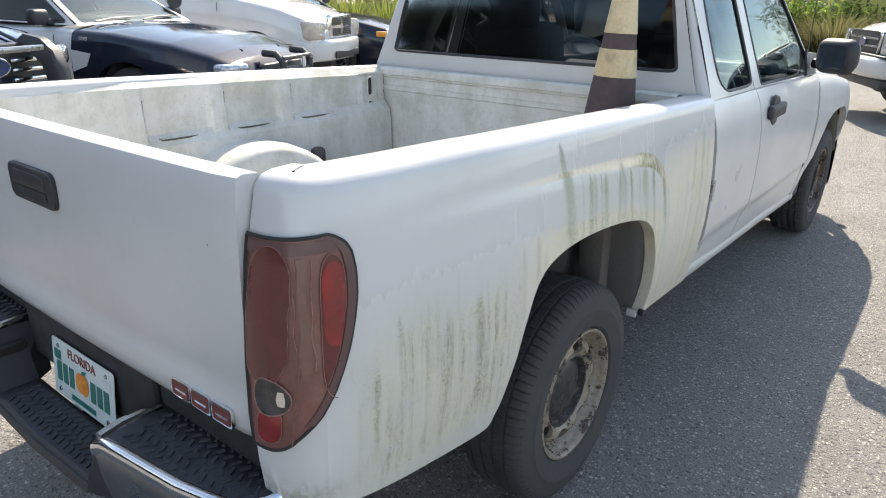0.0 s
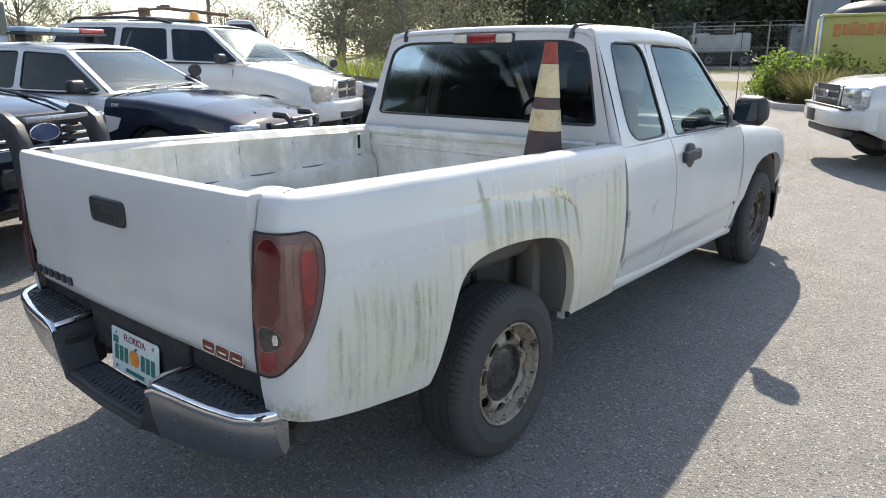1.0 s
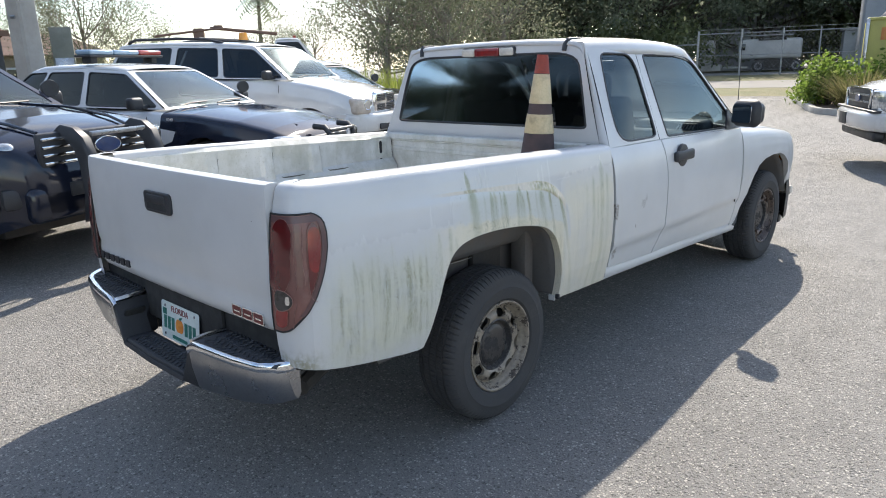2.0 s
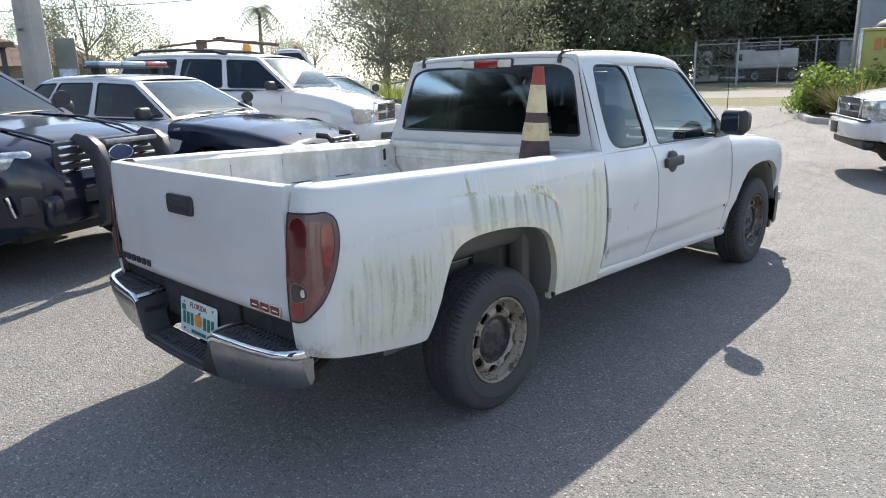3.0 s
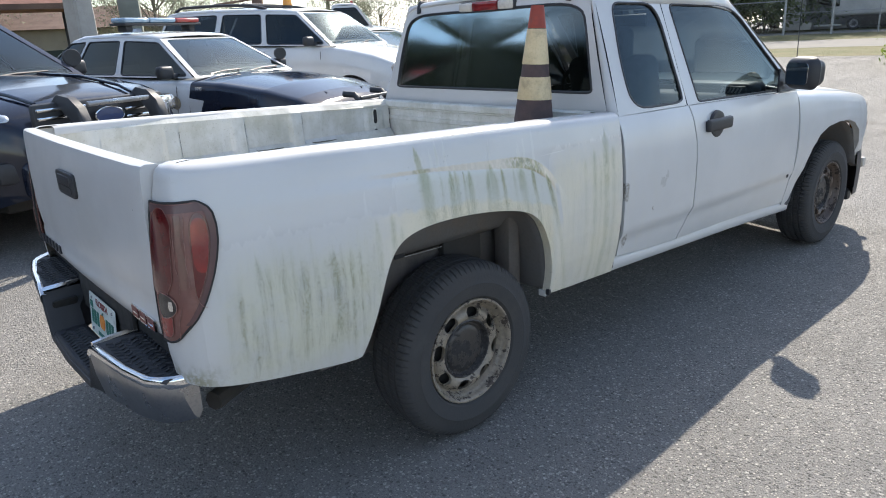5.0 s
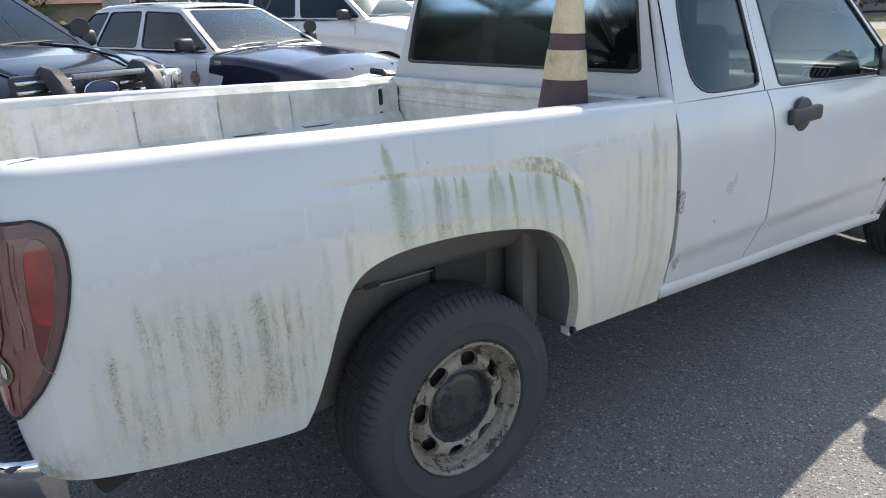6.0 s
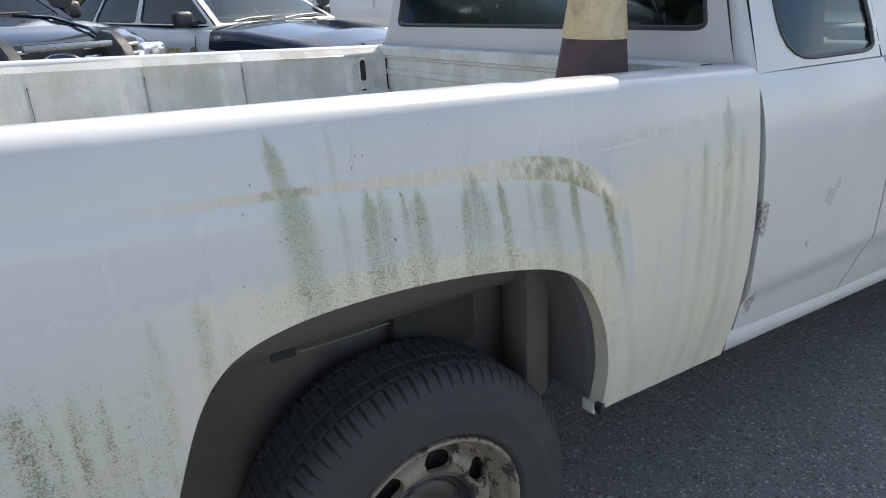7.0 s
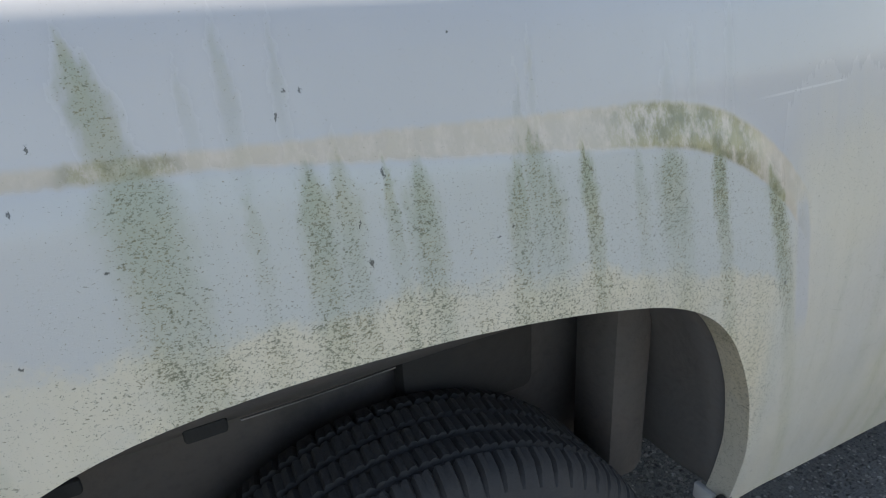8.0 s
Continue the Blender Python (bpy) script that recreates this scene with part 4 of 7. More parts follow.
bumper = new("rear_bumper")
bumper.parent = truck
bumper.matrix_local = pose(-0.012, 0, 0.030, 0, 1.3, 0)
tagged(bumper, "step bumper with black pads and chrome edge, sitting askew")
rows = []
for x in (-0.752, -0.75, -0.725, -0.68, -0.62, -0.55, -0.45, -0.34, -0.315, -0.28, -0.245, -0.12, 0, 0.12, 0.245, 0.28, 0.315, 0.34, 0.45, 0.55, 0.62, 0.68, 0.725, 0.75, 0.752):
    yo, zt = bumper_y(x), bumper_top(x)
    zb = 0.360 + 0.075 * (abs(x) / 0.77) ** 2
    yb = -0.93 if abs(x) > 0.30 else -0.985
    rows.append([(x, yb, zb + 0.02), (x, yb, zt - 0.008), (x, yo + 0.02, zt - 0.004), (x, yo + 0.004, zt - 0.008), (x, yo - 0.002, zt - 0.022), (x, yo + 0.004, (zt + zb) / 2), (x, yo + 0.020, zb + 0.015), (x, yo + 0.032, zb), (x, yb, zb + 0.02)])
bm = bmesh.new()
vs = sheet(bm, rows)
cap(bm, vs[0][:-1]), cap(bm, vs[-1][:-1])
for f in bm.faces:
    f.material_index = 1 if abs(f.calc_center_median().x) < 0.30 else 0
for v in bm.verts:
    if v.co.x < -0.5:
        v.co.x -= (-0.5 - v.co.x) * 0.10
for v in bm.verts:
    if v.co.x > 0.6:
        v.co.x -= (v.co.x - 0.6) * 0.16
part("bumper_face", bm, (DULLCHROME, PLASTIC), bumper, "scuffed grey bumper face, black in the middle", split=30)
for x0, x1 in ((0.33, 0.722), (-0.722, -0.33), (-0.24, 0.24)):
    xs = np.linspace(x0, x1, 9)
    bm = bmesh.new()
    sheet(bm, [[(x, -0.935 if abs(x0) > 0.3 else -0.985, bumper_top(x) + 0.004), (x, -1.0, bumper_top(x) + 0.006), (x, bumper_y(x) + 0.016, bumper_top(x) + 0.005), (x, bumper_y(x) + 0.008, bumper_top(x) - 0.004)] for x in xs])
    pad = part("step_pad", bm, PADBLACK, bumper, "black rubber step pad with raised treads", thick=0.004)
    bm = bmesh.new()
    for i in range(int((x1 - x0 - 0.05) / 0.026)):
        for j in range(10):
            x = x0 + 0.035 + i * 0.026 + (j % 2) * 0.013
            y = -0.88 - j * 0.0215
            if y > bumper_y(x) + 0.022 and (abs(x) > 0.3 or y < -1.0):
                box(bm, (x, y, bumper_top(x) + 0.0075), (0.006, 0.019, 0.004), 0, Matrix.Rotation(0.5 if j % 2 else -0.5, 3, "Z"))
    part("tread", bm, PADBLACK, pad)
for sx in (1, -1):
    pts = [(sx * x, bumper_y(x) + 0.006, bumper_top(x) + 0.001) for x in (0.305, 0.34, 0.40, 0.48, 0.56, 0.64, 0.68, 0.715, 0.737)]
    pts += [(sx * 0.750, -0.970, 0.567), (sx * 0.752, -0.945, 0.568)]
    rows = []
    for p in pts:
        p = Vector(p)
        out = Vector((0, -1, 0)) if abs(p.x) < 0.71 else Vector((sx * 0.9, -0.45, 0)).normalized()
        rows.append([p - out * 0.014 + Vector((0, 0, 0.003)), p + Vector((0, 0, 0.009)), p + out * 0.008 + Vector((0, 0, 0.004)), p + out * 0.011 - Vector((0, 0, 0.010)), p + out * 0.006 - Vector((0, 0, 0.028)), p - out * 0.006 - Vector((0, 0, 0.030))])
    bm = bmesh.new()
    sheet(bm, rows)
    for v in bm.verts:
        if v.co.x < -0.5:
            v.co.x -= (-0.5 - v.co.x) * 0.10
        elif v.co.x > 0.6:
            v.co.x -= (v.co.x - 0.6) * 0.16
    part("chrome_edge", bm, CHROME, bumper, "bright chrome strip", split=60)
part("valance", boxed((0, -0.935, 0.605), (1.46, 0.02, 0.15), 0.006), SEAM, bumper)
part("plate_backing", boxed((0.0, -0.955, 0.570), (0.62, 0.016, 0.20), 0.006), SEAM, bumper)
for sx in (1, -1):
    # the inner end of each step: a bright return along its edge, and a pocket in the wall below
    part("chrome_edge", tube(bmesh.new(), [(sx * 0.318, -1.088, 0.562), (sx * 0.312, -1.04, 0.566), (sx * 0.316, -0.99, 0.570), (sx * 0.322, -0.955, 0.571)], [0.011, 0.011, 0.009, 0.004], 8), CHROME, bumper)
    part("pocket", boxed((sx * 0.284, -1.03, 0.505), (0.012, 0.085, 0.05), 0.01, Matrix.Rotation(-sx * 0.57, 3, "Y")), SEAM, bumper)
PLATEWHITE = surf("licence_plate_face", (0.62, 0.68, 0.66), (0.56, 0.63, 0.62), 20, 120, 0.3)
PLATEGREEN = surf("plate_green_print", (0.02, 0.16, 0.13), None, 30, 120, 0.5)
PLATEORANGE = surf("plate_orange_print", (0.72, 0.27, 0.04), (0.62, 0.2, 0.03), 60, 160, 0.5)
plate_m = pose(0.006, -0.978, 0.536, 84, 0, 0)
lp = part("licence_plate", plate([Vector((p.x, p.y, 0)) for p in rounded([(-0.152, -0.076), (0.152, -0.076), (0.152, 0.076), (-0.152, 0.076)], 0.012, 4)], 0.002), PLATEWHITE, truck, "white and green plate with an orange printed in the middle")
lp.matrix_local = plate_m
words("state_name", "FLORIDA", 0.034, surf("plate_maroon_print", (0.22, 0.05, 0.05), None, 40, 120, 0.5), lp, pose(0, 0.052, 0.0026))
for x, w in ((-0.118, 0.020), (-0.086, 0.020), (-0.054, 0.020), (0.052, 0.020), (0.084, 0.020), (0.116, 0.020)):
    part("number_bar", plate([(x - w / 2 - 0.002, -0.035, 0.0026), (x + w / 2 + 0.002, -0.035, 0.0026), (x + w / 2 + 0.002, 0.018, 0.0026), (x - w / 2 - 0.002, 0.018, 0.0026)], 0.0008), PLATEGREEN, lp)
part("county_bar", plate([(-0.06, -0.066, 0.0026), (0.06, -0.066, 0.0026), (0.06, -0.052, 0.0026), (-0.06, -0.052, 0.0026)], 0.0008), PLATEGREEN, lp)
for cx in (-0.012, 0.010):
    part("orange_print", plate([(cx + 0.021 * math.cos(a), -0.006 + 0.027 * math.sin(a), 0.0026 + 0.0006 * (cx > 0)) for a in np.linspace(0, 2 * math.pi, 24, endpoint=False)], 0.0006), PLATEORANGE, lp)
part("leaf_print", plate([(-0.004, 0.02, 0.0040), (0.012, 0.022, 0.0040), (0.026, 0.034, 0.0040), (0.006, 0.032, 0.0040)], 0.0005), PLATEGREEN, lp)
for x, mat in ((-0.122, PLATEGREEN), (0.122, PLATEWHITE)):
    part("sticker", plate([(x - 0.017, 0.022, 0.0030), (x + 0.017, 0.022, 0.0030), (x + 0.017, 0.047, 0.0030), (x - 0.017, 0.047, 0.0030)], 0.0006), mat, lp)
for x, y in ((-0.118, 0.058), (0.118, 0.058), (-0.118, -0.058), (0.118, -0.058)):
    part("bolt", spun(((0.002, 0.006), (0.005, 0.005), (0.0055, 0.001)), 10, None, (x, y, 0), "z"), DULLCHROME, lp)

# ---- cab ----
def cab_x(z):
    return lerp(z, (0.30, 0.36, 0.42, 0.49, 0.54, 0.560, 0.585, 0.72, 0.82, 0.92, 0.99, 1.035, 1.06, 1.085), (0.780, 0.792, 0.802, 0.818, 0.826, 0.830, 0.847, 0.853, 0.853, 0.846, 0.835, 0.822, 0.810, 0.798))


def door_low(y):
    return lerp(y, (0.88, 1.38, 1.94, 2.63), (0.482, 0.448, 0.430, 0.395))


def sill_low(y):
    return lerp(y, (0.84, 1.42, 2.0, 2.66), (0.412, 0.386, 0.362, 0.322))


def belt(y):
    return lerp(y, (0.88, 1.44, 2.62), (1.078, 1.070, 1.038))


def door_seam(z):
    return 1.448 - 0.07 * min(max((0.60 - z) / 0.14, 0), 1) ** 1.6 - 0.02 * max(z - 0.9, 0) / 0.17


def side_panel(ya, yb, low, high, sign=1, nz=26, nu=14, lip=0.02):
    rows = []
    for t in np.linspace(0, 1, nu):
        col = []
        for v in np.linspace(0, 1, nz):
            y0 = ya(0.8) * (1 - t) + yb(0.8) * t
            z = low(y0) + (high(y0) - low(y0)) * v
            y = ya(z) * (1 - t) + yb(z) * t
            col.append((sign * cab_x(z), y, z))
        first, last = col[0], col[-1]
        rows.append([(first[0] - sign * lip, first[1], first[2] + 0.004)] + col + [(last[0] - sign * lip, last[1], last[2])])
    for end in (0, -1):
        rows.insert(0 if end == 0 else len(rows), [(p[0] - sign * 0.014, p[1], p[2]) for p in rows[end]])
    bm = bmesh.new()
    sheet(bm, rows)
    return bm


CABPAINT = surf("white_cab_paint", WHITE, WHITE2, 2.2, 130, 0.30, 0.40, coat=0.22, dirt=(0.52, 0.50, 0.42), amount=0.10, grainy=0.06)
DOORPAINT = scuffed_paint("scuffed_door_paint", ((0.892, 0.770, 0.022, 0.040, 1.0), (0.915, 0.552, 0.018, 0.030, 0.8), (1.170, 0.768, 0.026, 0.024, 0.45), (1.20, 0.79, 0.010, 0.020, 0.4), (1.10, 0.66, 0.004, 0.005, 1.0)))
for sign in (1, -1):
    rear = part("rear_door", side_panel(lambda z: 0.882, lambda z: door_seam(z) - 0.004, door_low, belt, sign), DOORPAINT if sign > 0 else CABPAINT, truck, "white rear access door with scuffs", split=50)
    front = part("front_door", side_panel(lambda z: door_seam(z) + 0.004, lambda z: 2.550, door_low, belt, sign), CABPAINT, truck, "white front door", split=50)
    bm = bmesh.new()
    rows = []
    for y in np.linspace(0.872, 2.66, 16):
        lo, hi = sill_low(y), door_low(y) - 0.006
        rows.append([(sign * 0.74, y, lo + 0.01), (sign * (cab_x(lo) - 0.01), y, lo), (sign * (cab_x(lo) + 0.004), y, lo + 0.012), (sign * (cab_x(hi) - 0.004), y, hi - 0.016), (sign * (cab_x(hi) - 0.012), y, hi - 0.003), (sign * 0.79, y, hi + 0.004), (sign * 0.76, y, hi + 0.03)])
    sheet(bm, rows)
    part("sill", bm, CABPAINT, truck, "white sill", split=50)
    # the dark body behind the panel gaps
    bm = bmesh.new()
    sheet(bm, [[(sign * 0.775, y, 0.40), (sign * 0.800, y, 0.55), (sign * 0.818, y, 0.80), (sign * 0.785, y, 1.05)] for y in (0.875, 1.5, 2.0, 2.60)])
    part("door_frame", bm, SEAM, truck)
    # door handle: round cup and a bar across it
    hx = sign * cab_x(0.965)
    hd = part("door_handle", boxed((hx + sign * 0.012, 1.640, 0.966), (0.030, 0.225, 0.058), 0.013, None, 3), PLASTIC, front, "black door handle")
    part("handle_cup", spun(((-0.004, 0.001), (-0.004, 0.066), (0.010, 0.062), (0.013, 0.05), (0.010, 0.001)) if sign > 0 else ((0.004, 0.001), (0.004, 0.066), (-0.010, 0.062), (-0.013, 0.05), (-0.010, 0.001)), 24, None, (hx, 1.632, 0.966)), PLASTIC, hd)
    part("fender_mark", boxed((sign * (cab_x(0.576) + 0.002), 2.487, 0.578), (0.003, 0.020, 0.030), 0.001), SEAM, front) if sign > 0 else None

# glass house
for sign in (1, -1):
    s = Vector((sign, 1, 1))
    quads = (
        ("quarter_panel", [(0.800, 0.893, 1.078), (0.798, 1.424, 1.072), (0.632, 1.408, 1.545), (0.612, 0.962, 1.555)], [(0.190, 0.035), (0.940, 0.035), (0.950, 0.12), (0.905, 0.945), (0.215, 0.945), (0.145, 0.45)], [0.22, 0.16, 0.06, 0.20, 0.10, 0.3], GLASSSIDE, "quarter_window"),
        ("door_upper", [(0.798, 1.432, 1.072), (0.786, 2.64, 1.036), (0.628, 2.085, 1.525), (0.632, 1.416, 1.545)], [(0.080, 0.02), (0.955, 0.03), (0.952, 0.90), (0.80, 0.95), (0.085, 0.945)], [0.03, 0.03, 0.10, 0.15, 0.06], GLASSSIDE, "door_window"),
    )
    for name, quad, inner, r, glass, wname in quads:
        q = [Vector(p) * s for p in quad]
        if sign < 0:
            q = [q[1], q[0], q[3], q[2]]
            inner = [(1 - u, v) for u, v in inner][::-1]
            r = r[::-1]
        bm, loop, nrm = framed(q, inner, r, 0.012)
        fr = part(name, bm, CABPAINT, truck, split=50)
        g = part(wname, filled(loop, nrm, 0.006), glass, fr, "tinted side window, shut")
        g.visible_shadow = False
        part("window_seal", outline(bmesh.new(), [p + nrm * 0.004 for p in loop], 0.006), PLASTIC, fr)

q = [Vector(p) for p in ((-0.752, 0.882, 1.085), (0.752, 0.882, 1.085), (0.596, 0.950, 1.588), (-0.596, 0.950, 1.588))]
bm, loop, nrm = framed(q, [(0.040, 0.165), (0.960, 0.165), (0.972, 0.62), (0.968, 0.895), (0.032, 0.895), (0.028, 0.62)], [0.03, 0.03, 0.2, 0.14, 0.14, 0.2], 0.02)
back = part("cab_back", bm, CABPAINT, truck, split=50)
g = part("rear_window", filled(loop, nrm, 0.004), GLASSDARK, back, "dark tinted rear window")
g.visible_shadow = False
part("window_seal", outline(bmesh.new(), [p + nrm * 0.003 for p in loop], 0.007), PLASTIC, back)
part("cab_back_lower", boxed((0, 0.892, 0.86), (1.52, 0.02, 0.47), 0.004), CABPAINT, truck)
for sign in (1, -1):
    rows = []
    for t in np.linspace(0, 1, 12):
        a = Vector((0.752, 0.882, 1.085)).lerp(Vector((0.596, 0.950, 1.588)), t)
        b = Vector((0.800, 0.893, 1.078)).lerp(Vector((0.612, 0.962, 1.555)), t)
        bulge = Vector((0.35, -0.6, 0)) * 0.016
        c1, c2 = a.lerp(b, 0.33) + bulge * 0.8, a.lerp(b, 0.7) + bulge * 0.9
        rows.append([Vector((sign * p.x, p.y, p.z)) for p in (a, c1, c2, b)])
    rows.insert(0, [Vector((p.x, p.y, 0.62)) for p in rows[0]])
    bm = bmesh.new()
    sheet(bm, rows)
    part("cab_corner", bm, CABPAINT, truck, split=60)
    bm = bmesh.new()
    tube(bm, [(sign * 0.500, 0.936, 1.545), (sign * 0.504, 0.942, 1.576), (sign * 0.510, 0.960, 1.597), (sign * 0.518, 1.02, 1.605), (sign * 0.53, 1.5, 1.604), (sign * 0.535, 2.02, 1.576)], [0.013, 0.014, 0.013, 0.006, 0.005, 0.005], 8)
    part("roof_moulding", bm, PLASTIC, truck)

ROOF_Y = ((0.935, -0.022), (0.945, -0.008), (0.965, 0.0), (1.05, 0.006), (1.3, 0.010), (1.6, 0.008), (1.85, -0.004), (2.0, -0.020), (2.08, -0.038))
rows = []
for y, dz in ROOF_Y:
    half = lerp(y, (0.935, 1.4, 2.08), (0.606, 0.636, 0.634))
    sec = ((1.020, 1.512), (1.012, 1.542), (0.998, 1.560), (0.975, 1.578), (0.93, 1.590), (0.86, 1.597), (0.6, 1.604), (0.3, 1.608), (0, 1.609))
    right = [(half * k, y, z + dz) for k, z in sec]
    rows.append(right + [(-x, yy, z) for x, yy, z in right[-2::-1]])
bm = bmesh.new()
sheet(bm, rows)
part("roof", bm, CABPAINT, truck, "white cab roof", split=60, thick=0.01)

lampbar = part("high_brake_light", boxed((0.012, 0.940, 1.553), (0.372, 0.040, 0.050), 0.014, None, 3), PLASTIC, truck, "third brake light, red between clear lamps")
part("red_lens", boxed((0.012, 0.926, 1.553), (0.168, 0.030, 0.044), 0.008), BRIGHTRED, lampbar)
for sx in (-1, 1):
    part("cargo_lens", boxed((0.012 + sx * 0.133, 0.927, 1.553), (0.094, 0.030, 0.042), 0.010), WHITELENS, lampbar)

q = [Vector(p) for p in ((0.765, 2.70, 1.045), (-0.765, 2.70, 1.045), (-0.612, 2.075, 1.553), (0.612, 2.075, 1.553))]
bm, loop, nrm = framed(q, [(0.04, 0.02), (0.96, 0.02), (0.945, 0.94), (0.055, 0.94)], 0.05, 0.03)
ws = part("windscreen_frame", bm, CABPAINT, truck, split=50)
g = part("windscreen", filled(loop, nrm, 0.02), GLASSCLEAR, ws)
g.visible_shadow = False

# ---- nose ----
FRONT_LOW = ((2.53, 0.385), (2.60, 0.375), (2.635, 0.40), (2.66, 0.50), (2.70, 0.60), (2.76, 0.70), (2.84, 0.765), (2.95, 0.80), (3.10, 0.812), (3.26, 0.806), (3.38, 0.775), (3.48, 0.715), (3.56, 0.63), (3.61, 0.53), (3.635, 0.46), (3.70, 0.45), (3.86, 0.44), (3.90, 0.45))


def nose_w(y):
    return lerp(y, (2.5, 2.9, 3.2, 3.5, 3.7, 3.82, 3.90, 3.93), (0.0, 0.006, 0.010, 0.0, -0.03, -0.075, -0.15, -0.21))


def nose_top(y):
    return lerp(y, (2.5, 2.9, 3.3, 3.6, 3.8, 3.90, 3.93), (1.038, 1.012, 0.975, 0.938, 0.895, 0.84, 0.79))


for sign in (1, -1):
    rows = []
    for y in sorted({y for y, _ in FRONT_LOW if y > 2.55} | set(np.round(np.linspace(2.553, 3.93, 30), 3))):
        lo, hi, w = lerp(y, *zip(*FRONT_LOW)), nose_top(y), nose_w(y)
        col = [(sign * (cab_x(lo) + w - 0.03), y, lo + 0.002)]
        for v in np.linspace(0, 1, 18):
            z = lo + (hi - 0.03 - lo) * v
            col.append((sign * (cab_x(z + (1.06 - hi) * v) + w + (0.008 if z > 0.72 else 0.008 * max(z - 0.6, 0) / 0.12)), y, z))
        top = col[-1]
        for back, up in ((0.012, 0.016), (0.035, 0.026), (0.08, 0.032)):
            col.append((top[0] - sign * back, y, top[2] + up))
        if not rows:
            rows.append([(p[0] - sign * 0.022, p[1], p[2]) for p in col])
        rows.append(col)
    bm = bmesh.new()
    sheet(bm, rows)
    part("front_fender", bm, CABPAINT, truck, "white front fender", split=55)
    hl = part("headlight", boxed((sign * 0.665, 3.865, 0.78), (0.20, 0.10, 0.15), 0.03, Matrix.Rotation(-sign * 0.35, 3, "Z"), 3), WHITELENS, truck, "clear headlight")
    part("turn_lens", boxed((sign * 0.735, 3.84, 0.70), (0.09, 0.08, 0.05), 0.012), surf("amber_lens", (0.55, 0.20, 0.03), None, 20, 60, 0.2, coat=0.5), hl)
rows = []
for y in np.linspace(2.62, 3.93, 16):
    half = cab_x(0.99) + nose_w(y) - 0.075
    zt = nose_top(y) + 0.004
    sec = [(half * k, y, zt + 0.055 * (1 - abs(k) ** 2.4) + (0.012 if 0.45 < abs(k) < 0.75 else 0)) for k in np.linspace(-1, 1, 17)]
    rows.append(sec)
bm = bmesh.new()
sheet(bm, rows)
part("hood", bm, CABPAINT, truck, "white hood", split=60, thick=0.01)
part("grille", boxed((0, 3.905, 0.73), (1.06, 0.06, 0.20), 0.02), CHROME, truck, "chrome-edged grille")
part("grille_opening", boxed((0, 3.925, 0.73), (0.98, 0.05, 0.14), 0.012), PLASTIC, truck)
fb = bmesh.new()
rows = []
for x in (-0.815, -0.80, -0.76, -0.66, -0.4, 0, 0.4, 0.66, 0.76, 0.80, 0.815):
    yo = lerp(abs(x), (0, 0.4, 0.66, 0.76, 0.80, 0.815), (4.02, 4.01, 3.96, 3.88, 3.78, 3.66))
    rows.append([(x, yo - 0.10, 0.235), (x, yo - 0.01, 0.24), (x, yo, 0.30), (x, yo + 0.012, 0.40), (x, yo, 0.50), (x, yo - 0.02, 0.56), (x, yo - 0.10, 0.58)])
vs = sheet(fb, rows)
part("front_bumper", fb, PLASTIC, truck, "black front bumper", split=40)
part("fog_lamp", boxed((0.74, 3.90, 0.43), (0.10, 0.05, 0.07), 0.015), WHITELENS, truck)
part("air_dam", boxed((0, 3.80, 0.215), (1.5, 0.06, 0.09), 0.01), PLASTIC, truck)
part("antenna", tube(bmesh.new(), [(0.70, 2.80, 1.03), (0.70, 2.795, 1.32), (0.70, 2.785, 1.62)], [0.004, 0.0025, 0.002], 6), PLASTIC, truck, "thin black aerial")

# ---- mirrors ----
for sign in (1, -1):
    m = pose(sign * 0.925, 2.385, 1.150, 0, 0, -sign * 24)
    b = boxed((0, 0, 0), (0.205, 0.125, 0.170), 0.052, None, 5)
    for v in b.verts:
        v.co.x *= 1.0 + 0.25 * (v.co.z if sign > 0 else v.co.z)
        if v.co.y > 0:
            v.co.x *= 0.86
            v.co.z *= 0.84
    mir = part("door_mirror", b, PLASTIC, truck, "black door mirror")
    mir.matrix_local = m
    part("mirror_glass", plate([Vector((p.x, -0.0625, p.y)) for p in rounded([(-0.074, -0.056), (0.074, -0.056), (0.074, 0.056), (-0.074, 0.056)], 0.026, 5)], 0.002), surf("mirror_glass", (0.85, 0.87, 0.88), None, 10, 60, 0.02, metal=1.0), mir)
    arm = part("mirror_arm", boxed((-sign * 0.105, 0.03, -0.045), (0.09, 0.06, 0.05), 0.015), PLASTIC, mir)
    tri = [(sign * 0.792, 2.36, 1.048), (sign * 0.790, 2.60, 1.042), (sign * 0.752, 2.455, 1.165)]
    part("mirror_sail", plate(tri if sign > 0 else tri[::-1], 0.01), PLASTIC, truck)

# ---- cabin ----
part("cabin_floor", boxed((0, 1.8, 0.56), (1.46, 1.75, 0.04), 0.01), TRIMGREY, truck)
part("dashboard", boxed((0, 2.50, 0.92), (1.42, 0.30, 0.22), 0.06, None, 3), TRIMGREY, truck, "grey dashboard")
for x in (-0.36, 0.36):
    seat = part("front_seat", boxed((x, 1.78, 0.74), (0.50, 0.52, 0.16), 0.05, None, 3), SEATCLOTH, truck, "grey cloth seat")
    part("seat_back", boxed((x, 1.50, 1.02), (0.48, 0.14, 0.56), 0.05, Matrix.Rotation(radians(12), 3, "X"), 3), SEATCLOTH, seat)
    part("headrest", boxed((x, 1.42, 1.345), (0.26, 0.10, 0.17), 0.04, None, 3), SEATCLOTH, seat)
bm = bmesh.new()
